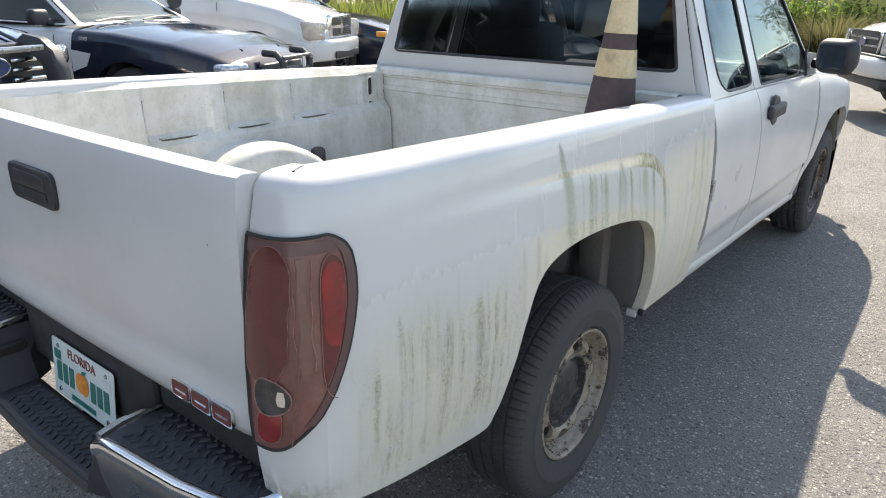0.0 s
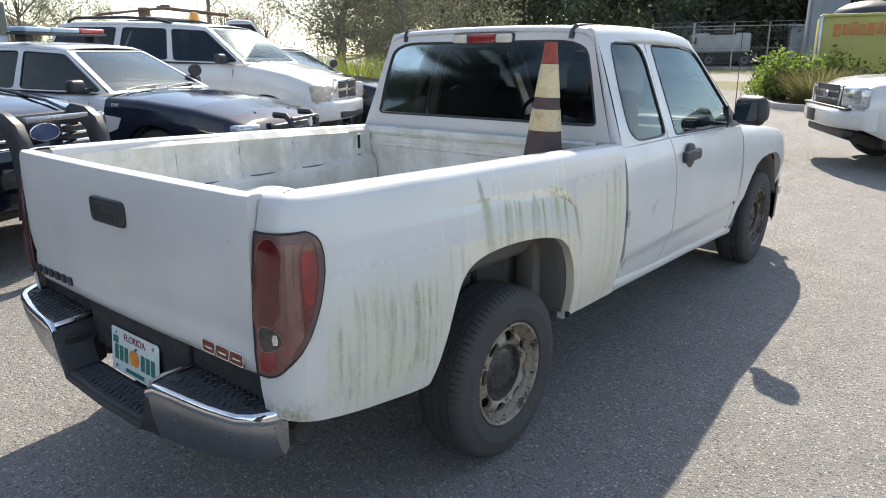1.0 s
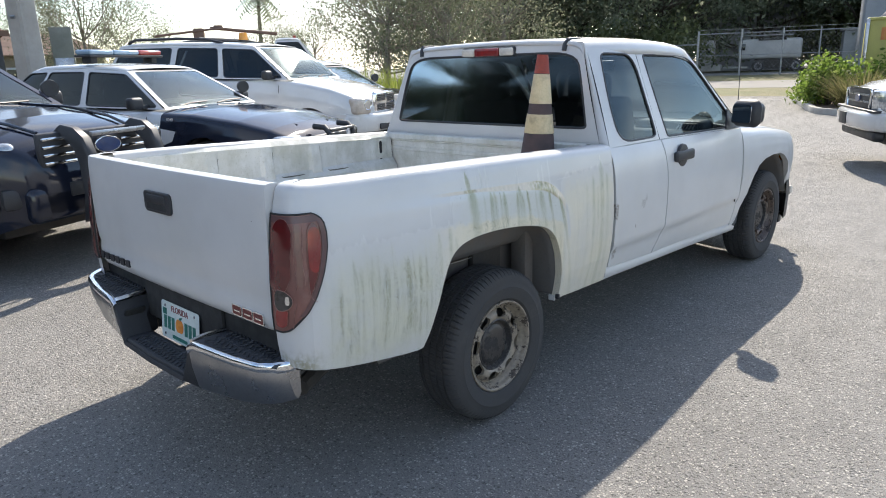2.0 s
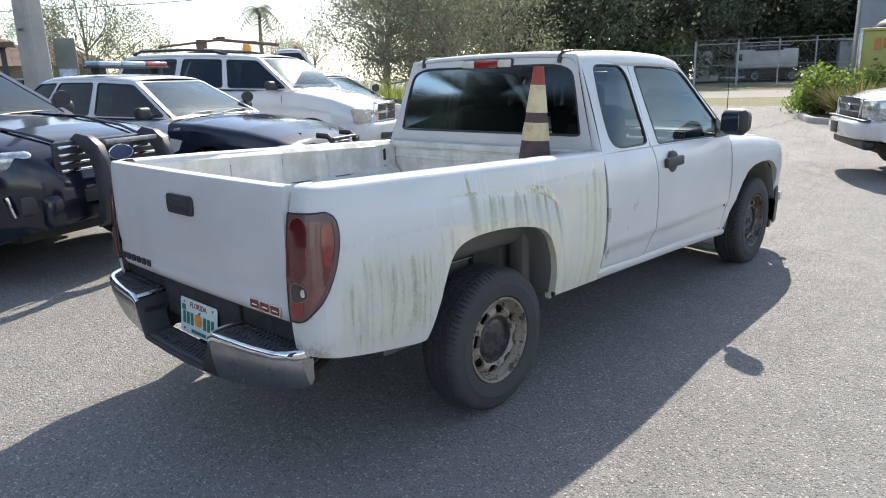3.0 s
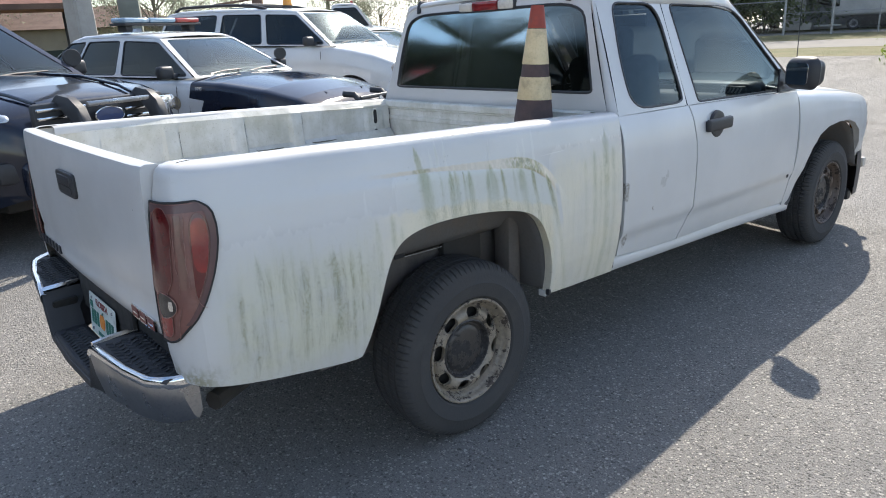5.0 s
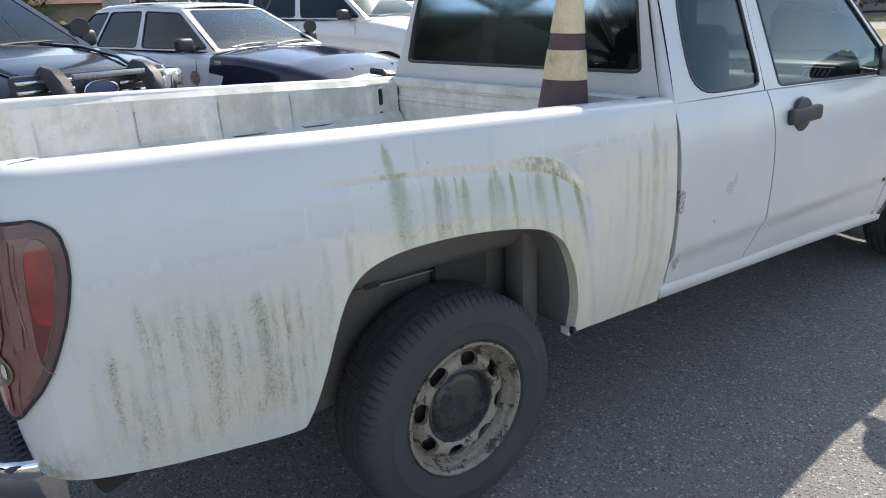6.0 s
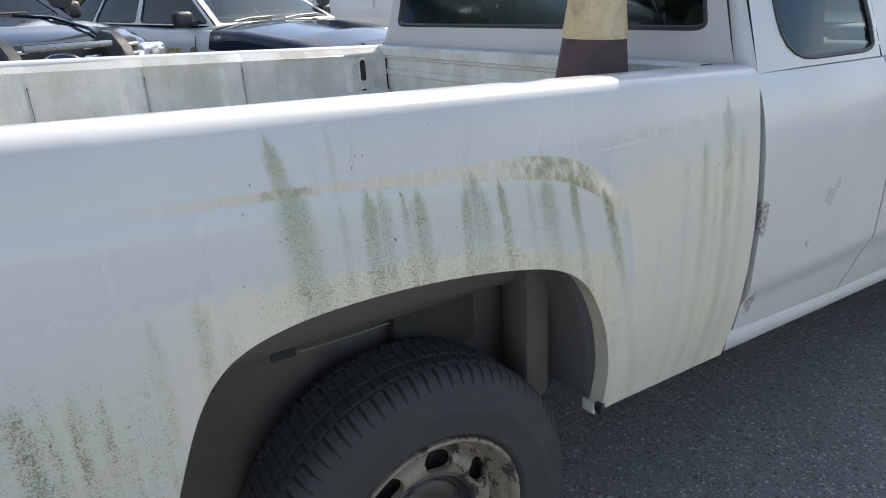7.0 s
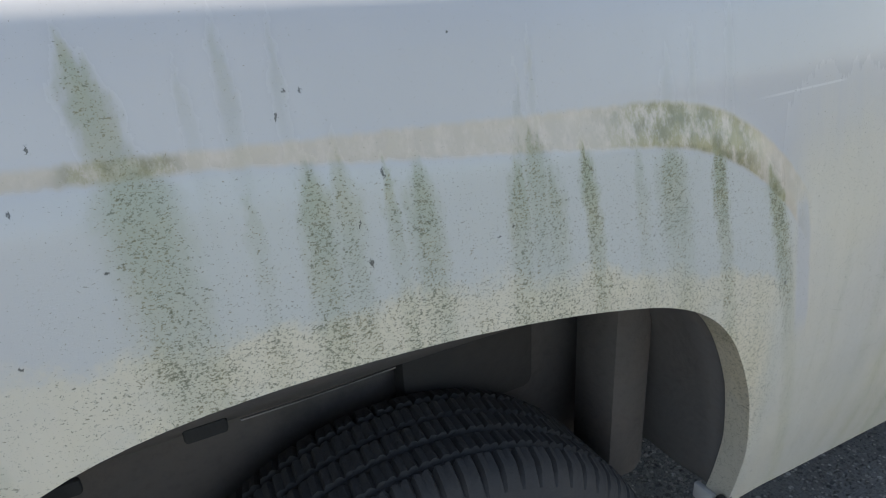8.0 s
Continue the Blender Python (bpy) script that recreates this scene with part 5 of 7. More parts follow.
tube(bm, [Vector((-0.36 + 0.19 * math.cos(a), 2.20 - 0.07 * math.sin(a), 1.02 + 0.175 * math.sin(a))) for a in np.linspace(0, 2 * math.pi, 30)], 0.014, 8, False)
tube(bm, [(-0.55, 2.2, 1.02), (-0.36, 2.23, 1.0), (-0.17, 2.2, 1.02)], 0.016, 6)
tube(bm, [(-0.36, 2.23, 1.0), (-0.36, 2.45, 0.93)], 0.03, 8)
part("steering_wheel", bm, PLASTIC, truck, "black steering wheel")
part("dash_hood", boxed((0.36, 2.55, 1.035), (0.50, 0.22, 0.10), 0.04, None, 3), PLASTIC, truck, "black dashboard hood")
vent = part("dash_vent", boxed((0.500, 2.437, 1.045), (0.16, 0.012, 0.05), 0.004), PLASTIC, truck, "dash vent with pale slats")
for k in range(6):
    part("slat", boxed((0.445 + k * 0.022, 2.430, 1.045), (0.009, 0.006, 0.034), 0, Matrix.Rotation(0.5, 3, "Y")), WHITELENS, vent)
part("windscreen_mirror", boxed((0.0, 2.12, 1.46), (0.24, 0.03, 0.07), 0.012), PLASTIC, truck)

# ---- wheel wells and chassis ----
def well(points, x0, x1):
    rows = []
    for y, z in points:
        zi = min(z, 0.70)
        rows.append([(x0, y, z), (x0 - 0.05, y, z + 0.006), (0.745, y, z + 0.002), (0.715, y, z - 0.12 * (z - zi)), (0.690, y, z - 0.42 * (z - zi)), (0.668, y, z - 0.75 * (z - zi)), (0.645, y, zi + 0.06 * (z - zi)), (x1 + 0.03, y, zi), (x1, y, zi - 0.02)])
    bm = bmesh.new()
    sheet(bm, rows)
    return bm


def well_wall(points, x1):
    """The inner wall of a wheel well, down to the frame."""
    bm = bmesh.new()
    sheet(bm, [[(x1 - 0.002, y, min(z, 0.70) - 0.018) for y, z in points], [(x1 - 0.006, y, 0.55) for y, z in points], [(x1, y, 0.36) for y, z in points]])
    return bm


RUSTWALL = surf("rusty_inner_wall", (0.120, 0.102, 0.090), (0.105, 0.095, 0.087), 7, 90, 0.85, 0.95, bump=0.4, dirt=(0.06, 0.054, 0.05), amount=0.8)


arch = [(y * 1.014, z + 0.005) for y, z in BED_LOW if -0.47 < y < 0.445]
arch_f = [(y, z) for y, z in FRONT_LOW if 2.59 < y < 3.64]
for sign in (1, -1):
    for pts, name in ((arch, "rear_wheel_liner"), (arch_f, "front_wheel_liner")):
        b = well(pts, 0.816 if pts is arch else 0.812, 0.585)
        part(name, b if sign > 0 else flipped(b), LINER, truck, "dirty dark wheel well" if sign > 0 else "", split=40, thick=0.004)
        b = well_wall(pts, 0.585)
        part("well_wall", b if sign > 0 else flipped(b), RUSTWALL, truck, "rusty brown inner wall of the wheel well" if sign > 0 else "")
    # struts and flaps in the rear well
    part("liner_panel", boxed((sign * 0.665, 0.362, 0.62), (0.09, 0.070, 0.36), 0.020), RUSTWALL, truck)
    part("body_mount", boxed((sign * 0.600, 0.17, 0.66), (0.04, 0.20, 0.16), 0.018), UNDER, truck)
    for hy, hz, hx in ((-0.16, 0.708, 0.652), (-0.30, 0.690, 0.648)):
        part("drain_hole", boxed((sign * hx, hy, hz), (0.010, 0.044, 0.018), 0.004), SEAM, truck)
    part("liner_tab", boxed((sign * 0.780, 0.440, 0.432), (0.034, 0.010, 0.026), 0.003), CABPAINT, truck)
    part("liner_clip", boxed((sign * 0.815, 0.434, 0.446), (0.020, 0.012, 0.022), 0.003), PLASTIC, truck)
    # Added unseen flap on the left stops sun passing through the wheel arch.
    if sign < 0:
        part("mud_flap", boxed((-0.745, -0.455, 0.42), (0.20, 0.008, 0.18), 0.003), PLASTIC, truck, "added black flap that blocks sun behind the left wheel")
    if sign > 0:
        part("scrape", tube(bmesh.new(), [(0.634, -0.123, 0.693), (0.629, -0.06, 0.689), (0.622, 0.0, 0.685), (0.614, 0.066, 0.681)], 0.0014, 5), DULLCHROME, truck, "bare scratch on the wheel well")
    part("frame_rail", boxed((sign * 0.43, 1.35, 0.47), (0.09, 4.5, 0.14), 0.015), UNDER, truck, "grimy frame rail")
    part("leaf_spring", tube(bmesh.new(), [(sign * 0.50, -0.62, 0.44), (sign * 0.50, -0.3, 0.36), (sign * 0.50, 0, 0.33), (sign * 0.50, 0.3, 0.36), (sign * 0.50, 0.62, 0.42)], 0.03, 6), UNDER, truck)
part("rear_axle", tube(bmesh.new(), [(-0.66, 0, 0.345), (-0.14, 0, 0.345), (-0.10, 0, 0.345), (0.10, 0, 0.345), (0.14, 0, 0.345), (0.66, 0, 0.345)], [0.04, 0.04, 0.13, 0.13, 0.04, 0.04], 12), UNDER, truck)
part("front_axle", tube(bmesh.new(), [(-0.66, AX_F, 0.34), (0.66, AX_F, 0.34)], 0.04, 8), UNDER, truck)
part("fuel_tank", boxed((-0.22, 0.95, 0.46), (0.30, 0.9, 0.20), 0.05), UNDER, truck)
part("exhaust", tube(bmesh.new(), [(0.25, 2.6, 0.40), (0.28, 1.4, 0.38), (0.28, 0.6, 0.40), (0.36, 0.2, 0.52), (0.40, -0.3, 0.50), (0.56, -0.75, 0.42), (0.62, -0.86, 0.42)], 0.03, 8), UNDER, truck)
part("engine_pan", boxed((0, 3.0, 0.45), (0.7, 1.2, 0.3), 0.06), UNDER, truck)
part("spare_wheel", spun(((0.40, 0.02), (0.40, 0.30), (0.44, 0.335), (0.54, 0.335), (0.57, 0.30), (0.57, 0.02)), 28, None, (0, -0.52, 0), "z"), UNDER, truck)
part("tow_bracket", boxed((0, -0.98, 0.40), (0.10, 0.16, 0.07), 0.012), UNDER, truck)


# ---- wheels ----
def tyre_mesh(r, half, n=40, bead=0.205):
    """A tyre about the x axis: grooved tread and notched shoulders."""
    s = r / 0.345
    side = [(half * 0.80, bead), (half * 0.93, bead + 0.012), (half * 1.0, bead + 0.045), (half * 1.02, bead + 0.062), (half * 0.995, bead + 0.066), (half * 0.975, r - 0.046), (half * 0.915, r - 0.026), (half * 0.83, r - 0.013), (half * 0.74, r - 0.006)]
    tread = []
    for g in (0.50, 0.17):
        tread += [(half * (g + 0.05), r - 0.001), (half * (g + 0.045), r - 0.009), (half * (g - 0.045), r - 0.009), (half * (g - 0.05), r)]
    prof = side + tread + [(-a, b) for a, b in tread[::-1]] + [(-a, b) for a, b in side[::-1]]
    m = n * 6
    rows = []
    for a, rr in prof:
        ring = []
        for k in range(m):
            q = rr
            if rr > r - 0.026 and k % 6 == 0 and abs(a) > half * 0.50:
                q -= 0.007
            if r - 0.012 < rr and k % 6 == 3 and abs(a) > half * 0.50:
                q -= 0.0025
            if rr > r - 0.004 and k % 3 == 1 and abs(a) < half * 0.52:
                q -= 0.005 if k % 6 == 1 else 0.0025
            # the cross grooves lean with the width
            ang = 2 * math.pi * (k + 2.6 * a / half + (1.4 if abs(a) < half * 0.5 else 0)) / m
            ring.append((a, q * math.cos(ang), q * math.sin(ang)))
        rows.append(ring)
    bm = bmesh.new()
    sheet(bm, rows, True)
    return bm


def rim_mesh(r=0.207, holes=8):
    """A pressed steel wheel, outward along +x: rolled lip, well, and a disc with oval openings."""
    bm = spun(((-0.09, 0.200), (0.080, 0.205), (0.090, r), (0.095, r - 0.002), (0.0955, r - 0.008), (0.090, r - 0.014), (0.080, r - 0.016), (0.070, r - 0.019), (0.066, r - 0.023), (0.062, r - 0.025), (0.052, r - 0.029), (0.048, r - 0.032), (0.048, r - 0.036)), 64)
    for h in range(holes):
        a0, a1 = 2 * math.pi * h / holes, 2 * math.pi * (h + 1) / holes

        def place(u, v):
            a, rr = a0 + (a1 - a0) * u, 0.116 + (r - 0.036 - 0.116) * v
            x = lerp(v, (0, 0.2, 0.5, 0.8, 1), (0.062, 0.072, 0.073, 0.063, 0.048))
            return Vector((x, rr * math.cos(a), rr * math.sin(a)))

        hole = [Vector((0.5 + 0.275 * math.copysign(abs(math.cos(t)) ** 0.8, math.cos(t)), 0.52 + 0.37 * math.copysign(abs(math.sin(t)) ** 0.8, math.sin(t)))) for t in np.linspace(0, 2 * math.pi, 24, endpoint=False)]
        edge = []
        for p in hole:
            d = p - Vector((0.5, 0.52))
            t = min((0.5 / abs(d.x)) if abs(d.x) > 1e-6 else 9e9, (0.48 / d.y) if d.y > 1e-6 else 9e9, (0.52 / -d.y) if d.y < -1e-6 else 9e9)
            edge.append(Vector((0.5, 0.52)) + d * t)
        for c in ((0, 0), (1, 0), (1, 1), (0, 1)):
            k = min(range(len(edge)), key=lambda j: (edge[j] - Vector(c)).length)
            edge[k] = Vector(c)
        rows = [[place(p.x, p.y) for p in edge], [place(*((p + q) / 2)) for p, q in zip(edge, hole)], [place(p.x, p.y) for p in hole], [place(p.x, p.y) - Vector((0.014, 0, 0)) for p in hole]]
        sheet(bm, rows, True)
    bmesh.ops.remove_doubles(bm, verts=bm.verts, dist=0.0006)
    return bm


def disc_mesh():
    return spun(((0.062, 0.118), (0.066, 0.112), (0.064, 0.108), (0.052, 0.104), (0.046, 0.100), (0.046, 0.094), (0.052, 0.088), (0.056, 0.070), (0.058, 0.040), (0.058, 0.001)), 48)


def wheel(parent, at, r=0.345, half=0.106, name="wheel", rim=RIM, centre=RIMDARK, holes=8, label="", blocks=40):
    w = new(name)
    w.parent, w.matrix_local = parent, at
    if label:
        tagged(w, label)
    k = 0.99 * r / 0.340
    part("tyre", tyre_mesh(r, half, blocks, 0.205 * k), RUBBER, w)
    b = rim_mesh(0.207, holes)
    c = disc_mesh()
    for g in (b, c):
        bmesh.ops.scale(g, vec=(1, k, k), verts=g.verts)
    part("rim", b, rim, w, split=40)
    part("hub", c, centre, w, split=40)
    part("brake_drum", spun(((-0.02, 0.001), (-0.02, 0.165 * k), (0.02, 0.165 * k), (0.025, 0.15 * k), (0.025, 0.001)), 28), UNDER, w)
    return w


for sx, y, z in ((1, AX_R, 0.331), (1, AX_F, 0.338), (-1, AX_R, 0.331), (-1, AX_F, 0.338)):
    turn = (11 if y == AX_R else 29, 0, 0 if sx > 0 else 180)
    wheel(truck, pose(sx * (0.713 if y == AX_R else 0.722), y, z, *turn), 0.330 if y == AX_R else 0.338, blocks=84, rim=RIM if y == AX_R else RIMBROWN, label="black tyre on a rusty cream steel rim" if y == AX_R else "black tyre on a dull brown steel rim")

# ---- traffic cone in the bed ----
ORANGE = surf("faded_orange_cone", (0.34, 0.055, 0.03), (0.24, 0.05, 0.04), 12, 90, 0.6, dirt=(0.10, 0.07, 0.06), amount=0.6)
CONEDARK = surf("grimy_cone_body", (0.085, 0.052, 0.050), (0.06, 0.045, 0.047), 12, 90, 0.7)
BAND = surf("yellowed_reflective_band", (0.64, 0.52, 0.32), (0.54, 0.42, 0.24), 9, 110, 0.45, dirt=(0.20, 0.16, 0.11), amount=0.85, bump=0.3)
cone = thing("traffic_cone", "grimy orange traffic cone with yellowed bands in the truck bed", "traffic cone", at=pose(0.512, 0.668, 0.626, -1.5, 1.9, 0))


def cone_r(h):
    return lerp(h, (0.03, 0.90), (0.134, 0.0245))


def cone_piece(name, h0, h1, mat, out=0.0, label=""):
    hs = np.linspace(h0, h1, 5)
    return part(name, spun([(h, cone_r(h) + out) for h in hs] + [(hs[-1], cone_r(hs[-1]) - 0.006)], 40, None, (0, 0, 0), "z"), mat, cone, label)


cone_piece("body", 0.03, 0.90, CONEDARK)
cone_piece("tip", 0.815, 0.901, ORANGE, 0.0015, "dull red-orange tip")
cone_piece("reflective_band", 0.675, 0.812, BAND, 0.0025)
cone_piece("reflective_band", 0.535, 0.625, BAND, 0.0025)
part("base", boxed((0, 0, 0.016), (0.36, 0.36, 0.032), 0.012), CONEDARK, cone)


# ---- parked vehicles ----
DARKGLASS = pane("dark_car_glass", (0.05, 0.055, 0.065), 0.02, 1.1)
AMBER = surf("amber_beacon", (0.80, 0.33, 0.03), None, 20, 60, 0.25, coat=0.5)
BLUELENS = surf("blue_clear_lens", (0.22, 0.34, 0.46), (0.30, 0.40, 0.50), 8, 60, 0.15, coat=0.8)
REDLENS = surf("red_roof_lens", (0.42, 0.06, 0.05), (0.34, 0.05, 0.04), 8, 60, 0.15, coat=0.8)
HEADLAMP = surf("headlamp_glass", (0.50, 0.53, 0.56), (0.26, 0.28, 0.30), 26, 60, 0.08, coat=1.0, metal=0.4)
NUMBER = surf("dull_silver_figures", (0.30, 0.30, 0.31), None, 30, 90, 0.5)
GOLD = surf("gold_lettering", (0.50, 0.36, 0.10), None, 30, 90, 0.5)
ALLOY = surf("grey_wheel_paint", (0.30, 0.30, 0.31), (0.22, 0.22, 0.23), 20, 90, 0.4)
EMBLEM = surf("blue_emblem", (0.02, 0.05, 0.16), None, 30, 90, 0.3, coat=0.6)


def car_ring(y, s):
    w, zt = lerp(y, *zip(*[(a, b) for a, b, c in s["plan"]])), lerp(y, *zip(*[(a, c) for a, b, c in s["plan"]]))
    base = lerp(y, *zip(*s["low"]))
    zl = base
    for ya in s["axles"]:
        d = (y - ya) / s["arch"]
        if abs(d) < 1:
            zl = max(zl, s["radius"] + (s["arch"] ** 2 - (y - ya) ** 2) ** 0.5 * s.get("squash", 1.0) - 0.0)
    zs = zt - 0.07
    right = [(w * 0.90, y, zl + 0.002)]
    for f in np.linspace(0, 1, 12):
        z = zl + (zs - zl) * f
        g = (z - base) / max(zs - base, 0.05)
        right.append((w * lerp(g, (0, 0.12, 0.3, 0.55, 0.8, 1), (0.945, 0.975, 0.985, 1.0, 0.99, 0.955)), y, z))
    crown = s.get("crown", 0.03)
    for k, dz in ((0.940, -0.035), (0.905, -0.012), (0.84, 0.0), (0.62, crown * 0.55), (0.32, crown * 0.9), (0, crown)):
        right.append((w * k, y, zt + dz))
    return right + [(-x, yy, z) for x, yy, z in right[-2::-1]]


def car_shell(s, y0, y1):
    ys = {y0, y1} | {y for y, _, _ in s["plan"] if y0 < y < y1}
    for ya in s["axles"]:
        ys |= {round(ya + s["arch"] * math.sin(a), 4) for a in np.linspace(-math.pi / 2, math.pi / 2, 19) if y0 < ya + s["arch"] * math.sin(a) < y1}
    ys |= {round(v, 3) for v in np.linspace(y0, y1, max(3, int((y1 - y0) / 0.14)))}
    bm = bmesh.new()
    vs = sheet(bm, [car_ring(y, s) for y in sorted(ys)])
    for end, y in ((vs[0], y0), (vs[-1], y1)):
        if y in (s["plan"][0][0], s["plan"][-1][0]):
            cap(bm, end)
    return bm


def greenhouse(car, s, paint, glass_front, glass_side):
    zb, zr, wb, wr = s["belt"], s["roof"], s["belt_w"], s["roof_w"]
    foot, head = s["posts_low"], s["posts_high"]  # from the windscreen's foot to the rear window's foot
    n = len(foot)
    roof_z = lambda y: zr - 0.05 * ((y - (head[0] + head[-1]) / 2) / (head[0] - head[-1]) * 2) ** 2 * 0.6
    for sign in (1, -1):
        for k in range(n - 1):
            q = [Vector((sign * wb, foot[k + 1], zb)), Vector((sign * wb, foot[k], zb)), Vector((sign * wr, head[k], roof_z(head[k]))), Vector((sign * wr, head[k + 1], roof_z(head[k + 1])))]
            inner = [(0.05, 0.05), (0.95, 0.05), (0.94, 0.90), (0.06, 0.90)]
            if k == 0:
                inner = [(0.05, 0.04), (0.95, 0.05), (0.90, 0.90), (0.06, 0.90)]
            if sign < 0:
                q = [q[1], q[0], q[3], q[2]]
                inner = [(1 - u, v) for u, v in inner][::-1]
            bm, loop, nrm = framed(q, inner, 0.07, 0.012, 4)
            fr = part("window_frame", bm, paint, car, split=50)
            g = part("side_window", filled(loop, nrm, 0.006), glass_side, fr)
            part("window_seal", outline(bmesh.new(), [p + nrm * 0.004 for p in loop], 0.008, 5), PLASTIC, fr)
    for name, yb, yt, f in (("windscreen", foot[0], head[0], 1), ("rear_window", foot[-1], head[-1], -1)):
        q = [Vector((f * wb * 0.99, yb + f * 0.02, zb)), Vector((-f * wb * 0.99, yb + f * 0.02, zb)), Vector((-f * wr, yt, roof_z(yt))), Vector((f * wr, yt, roof_z(yt)))]
        bm, loop, nrm = framed(q, [(0.035, 0.03), (0.965, 0.03), (0.94, 0.95), (0.06, 0.95)], 0.05, 0.05, 4)
        fr = part(name + "_frame", bm, paint, car, split=50)
        g = part(name, filled(loop, nrm, s.get("bulge", 0.04)), glass_front if f > 0 else glass_side, fr)
        g.visible_shadow = f < 0
    rows = []
    for t in np.linspace(0, 1, 12):
        y = head[-1] + (head[0] - head[-1]) * t
        e = 0.02 if t in (0, 1) else 0
        right = [(wr * k, y, roof_z(y) + h - e) for k, h in ((1.01, -0.012), (1.0, 0.008), (0.97, 0.024), (0.9, 0.038), (0.6, 0.052), (0, 0.060))]
        rows.append(right + [(-x, a, b) for x, a, b in right[-2::-1]])
    bm = bmesh.new()
    sheet(bm, rows)
    part("roof", bm, s.get("roof_paint", paint), car, split=60, thick=0.01)
    # cabin
    part("cabin_deck", boxed((0, (foot[0] + foot[-1]) / 2 - 0.05, zb + 0.035), (wb * 1.86, foot[0] - foot[-1] - 0.25, 0.05), 0.01), PLASTIC, car)
    for x in (-0.38, 0.38):
        part("seat", boxed((x, foot[1] + 0.16, zb + 0.14), (0.44, 0.14, 0.34), 0.05, None, 3), SEATCLOTH, car)
        part("headrest", boxed((x, foot[1] + 0.12, zb + 0.36), (0.24, 0.09, 0.14), 0.035, None, 3), SEATCLOTH, car)


def vehicle(name, label, category, at, s, segments, paint, glass_front=GLASSCLEAR, glass_side=DARKGLASS, rim=ALLOY):
    car = thing(name, label, category, at=at)
    for pname, y0, y1, mat in segments:
        part(pname, car_shell(s, y0, y1), mat, car, split=45)
    for ya in s["axles"]:
        for sx in (1, -1):
            w = s["track"]
            wheel(car, pose(sx * w, ya, s["radius"], 20 + 30 * ya, 0, 0 if sx > 0 else 180), s["radius"], 0.11, rim=rim, centre=PLASTIC, holes=8)
            rows = [[(sx * (w + 0.10), ya + (s["arch"] + 0.01) * math.cos(a), s["radius"] + (s["arch"] + 0.01) * math.sin(a) * s.get("squash", 1)), (sx * (w - 0.22), ya + (s["arch"] + 0.01) * math.cos(a), s["radius"] + (s["arch"] + 0.01) * math.sin(a) * s.get("squash", 1))] for a in np.linspace(-0.25, math.pi + 0.25, 16)]
            bm = bmesh.new()
            vs = sheet(bm, rows)
            cap(bm, [r[1] for r in vs])
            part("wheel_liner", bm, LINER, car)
    part("underside", boxed((0, 0, 0.34), (s["track"] * 1.5, s["plan"][-1][0] * 1.7, 0.16), 0.03), UNDER, car)
    if "posts_low" in s:
        greenhouse(car, s, paint, glass_front, glass_side)
        for sx in (1, -1):
            mir = part("door_mirror", boxed((sx * (s["belt_w"] + 0.13), s["posts_low"][0] - 0.30, s["belt"] + 0.07), (0.20, 0.11, 0.14), 0.04, None, 3), PLASTIC, car)
            part("mirror_arm", boxed((sx * (s["belt_w"] + 0.02), s["posts_low"][0] - 0.27, s["belt"] + 0.03), (0.10, 0.06, 0.05), 0.015), PLASTIC, mir)
            part("door_line", tube(bmesh.new(), [(sx * s["side_w"](z), s["posts_low"][0] - 0.16 if z > 0.5 else s["posts_low"][0] - 0.2, z) for z in np.linspace(0.35, s["belt"] - 0.08, 6)], 0.004, 5), SEAM, car)
            part("door_line", tube(bmesh.new(), [(sx * s["side_w"](z), s["posts_low"][1] + 0.02, z) for z in np.linspace(0.35, s["belt"] - 0.08, 6)], 0.004, 5), SEAM, car)
        for x0 in (-0.05, 0.62):
            y = s["posts_low"][0]
            part("wiper", tube(bmesh.new(), [(x0 - 0.0, y + 0.03, s["belt"] + 0.035), (x0 - 0.25, y - 0.02, s["belt"] + 0.055), (x0 - 0.55, y - 0.03, s["belt"] + 0.06)], 0.009, 5), PLASTIC, car)
    return car


def bow_bumper(car, half, y0, z0, z1, sweep, mat, label=""):
    """A bumper that sweeps back to its ends, rounded along its top and foot."""
    rows = []
    for k in np.linspace(-1, 1, 21):
        back = sweep * (0.25 * k * k + 0.75 * abs(k) ** 5)
        y, h = y0 - back, z1 - z0
        rows.append([(half * k, y - 0.20, z1), (half * k, y - 0.05, z1), (half * k, y - 0.012, z1 - 0.015), (half * k, y, z1 - 0.05), (half * k, y + 0.004, z0 + h * 0.5), (half * k, y - 0.012, z0 + 0.05), (half * k, y - 0.045, z0 + 0.012), (half * k, y - 0.10, z0), (half * k, y - 0.20, z0)])
    bm = bmesh.new()
    vs = sheet(bm, rows)
    cap(bm, vs[0]), cap(bm, vs[-1])
    return part("front_bumper", bm, mat, car, label, split=50)


def stand(x, y, a, nose=0.0):
    """A vehicle's place on the lot: heading in degrees, and how far the fall of the ground lowers its nose."""
    return pose(x, y, lie(x, y), 0, 0, a - 90) @ pose(0, 0, 0, -nose, 0, 0)


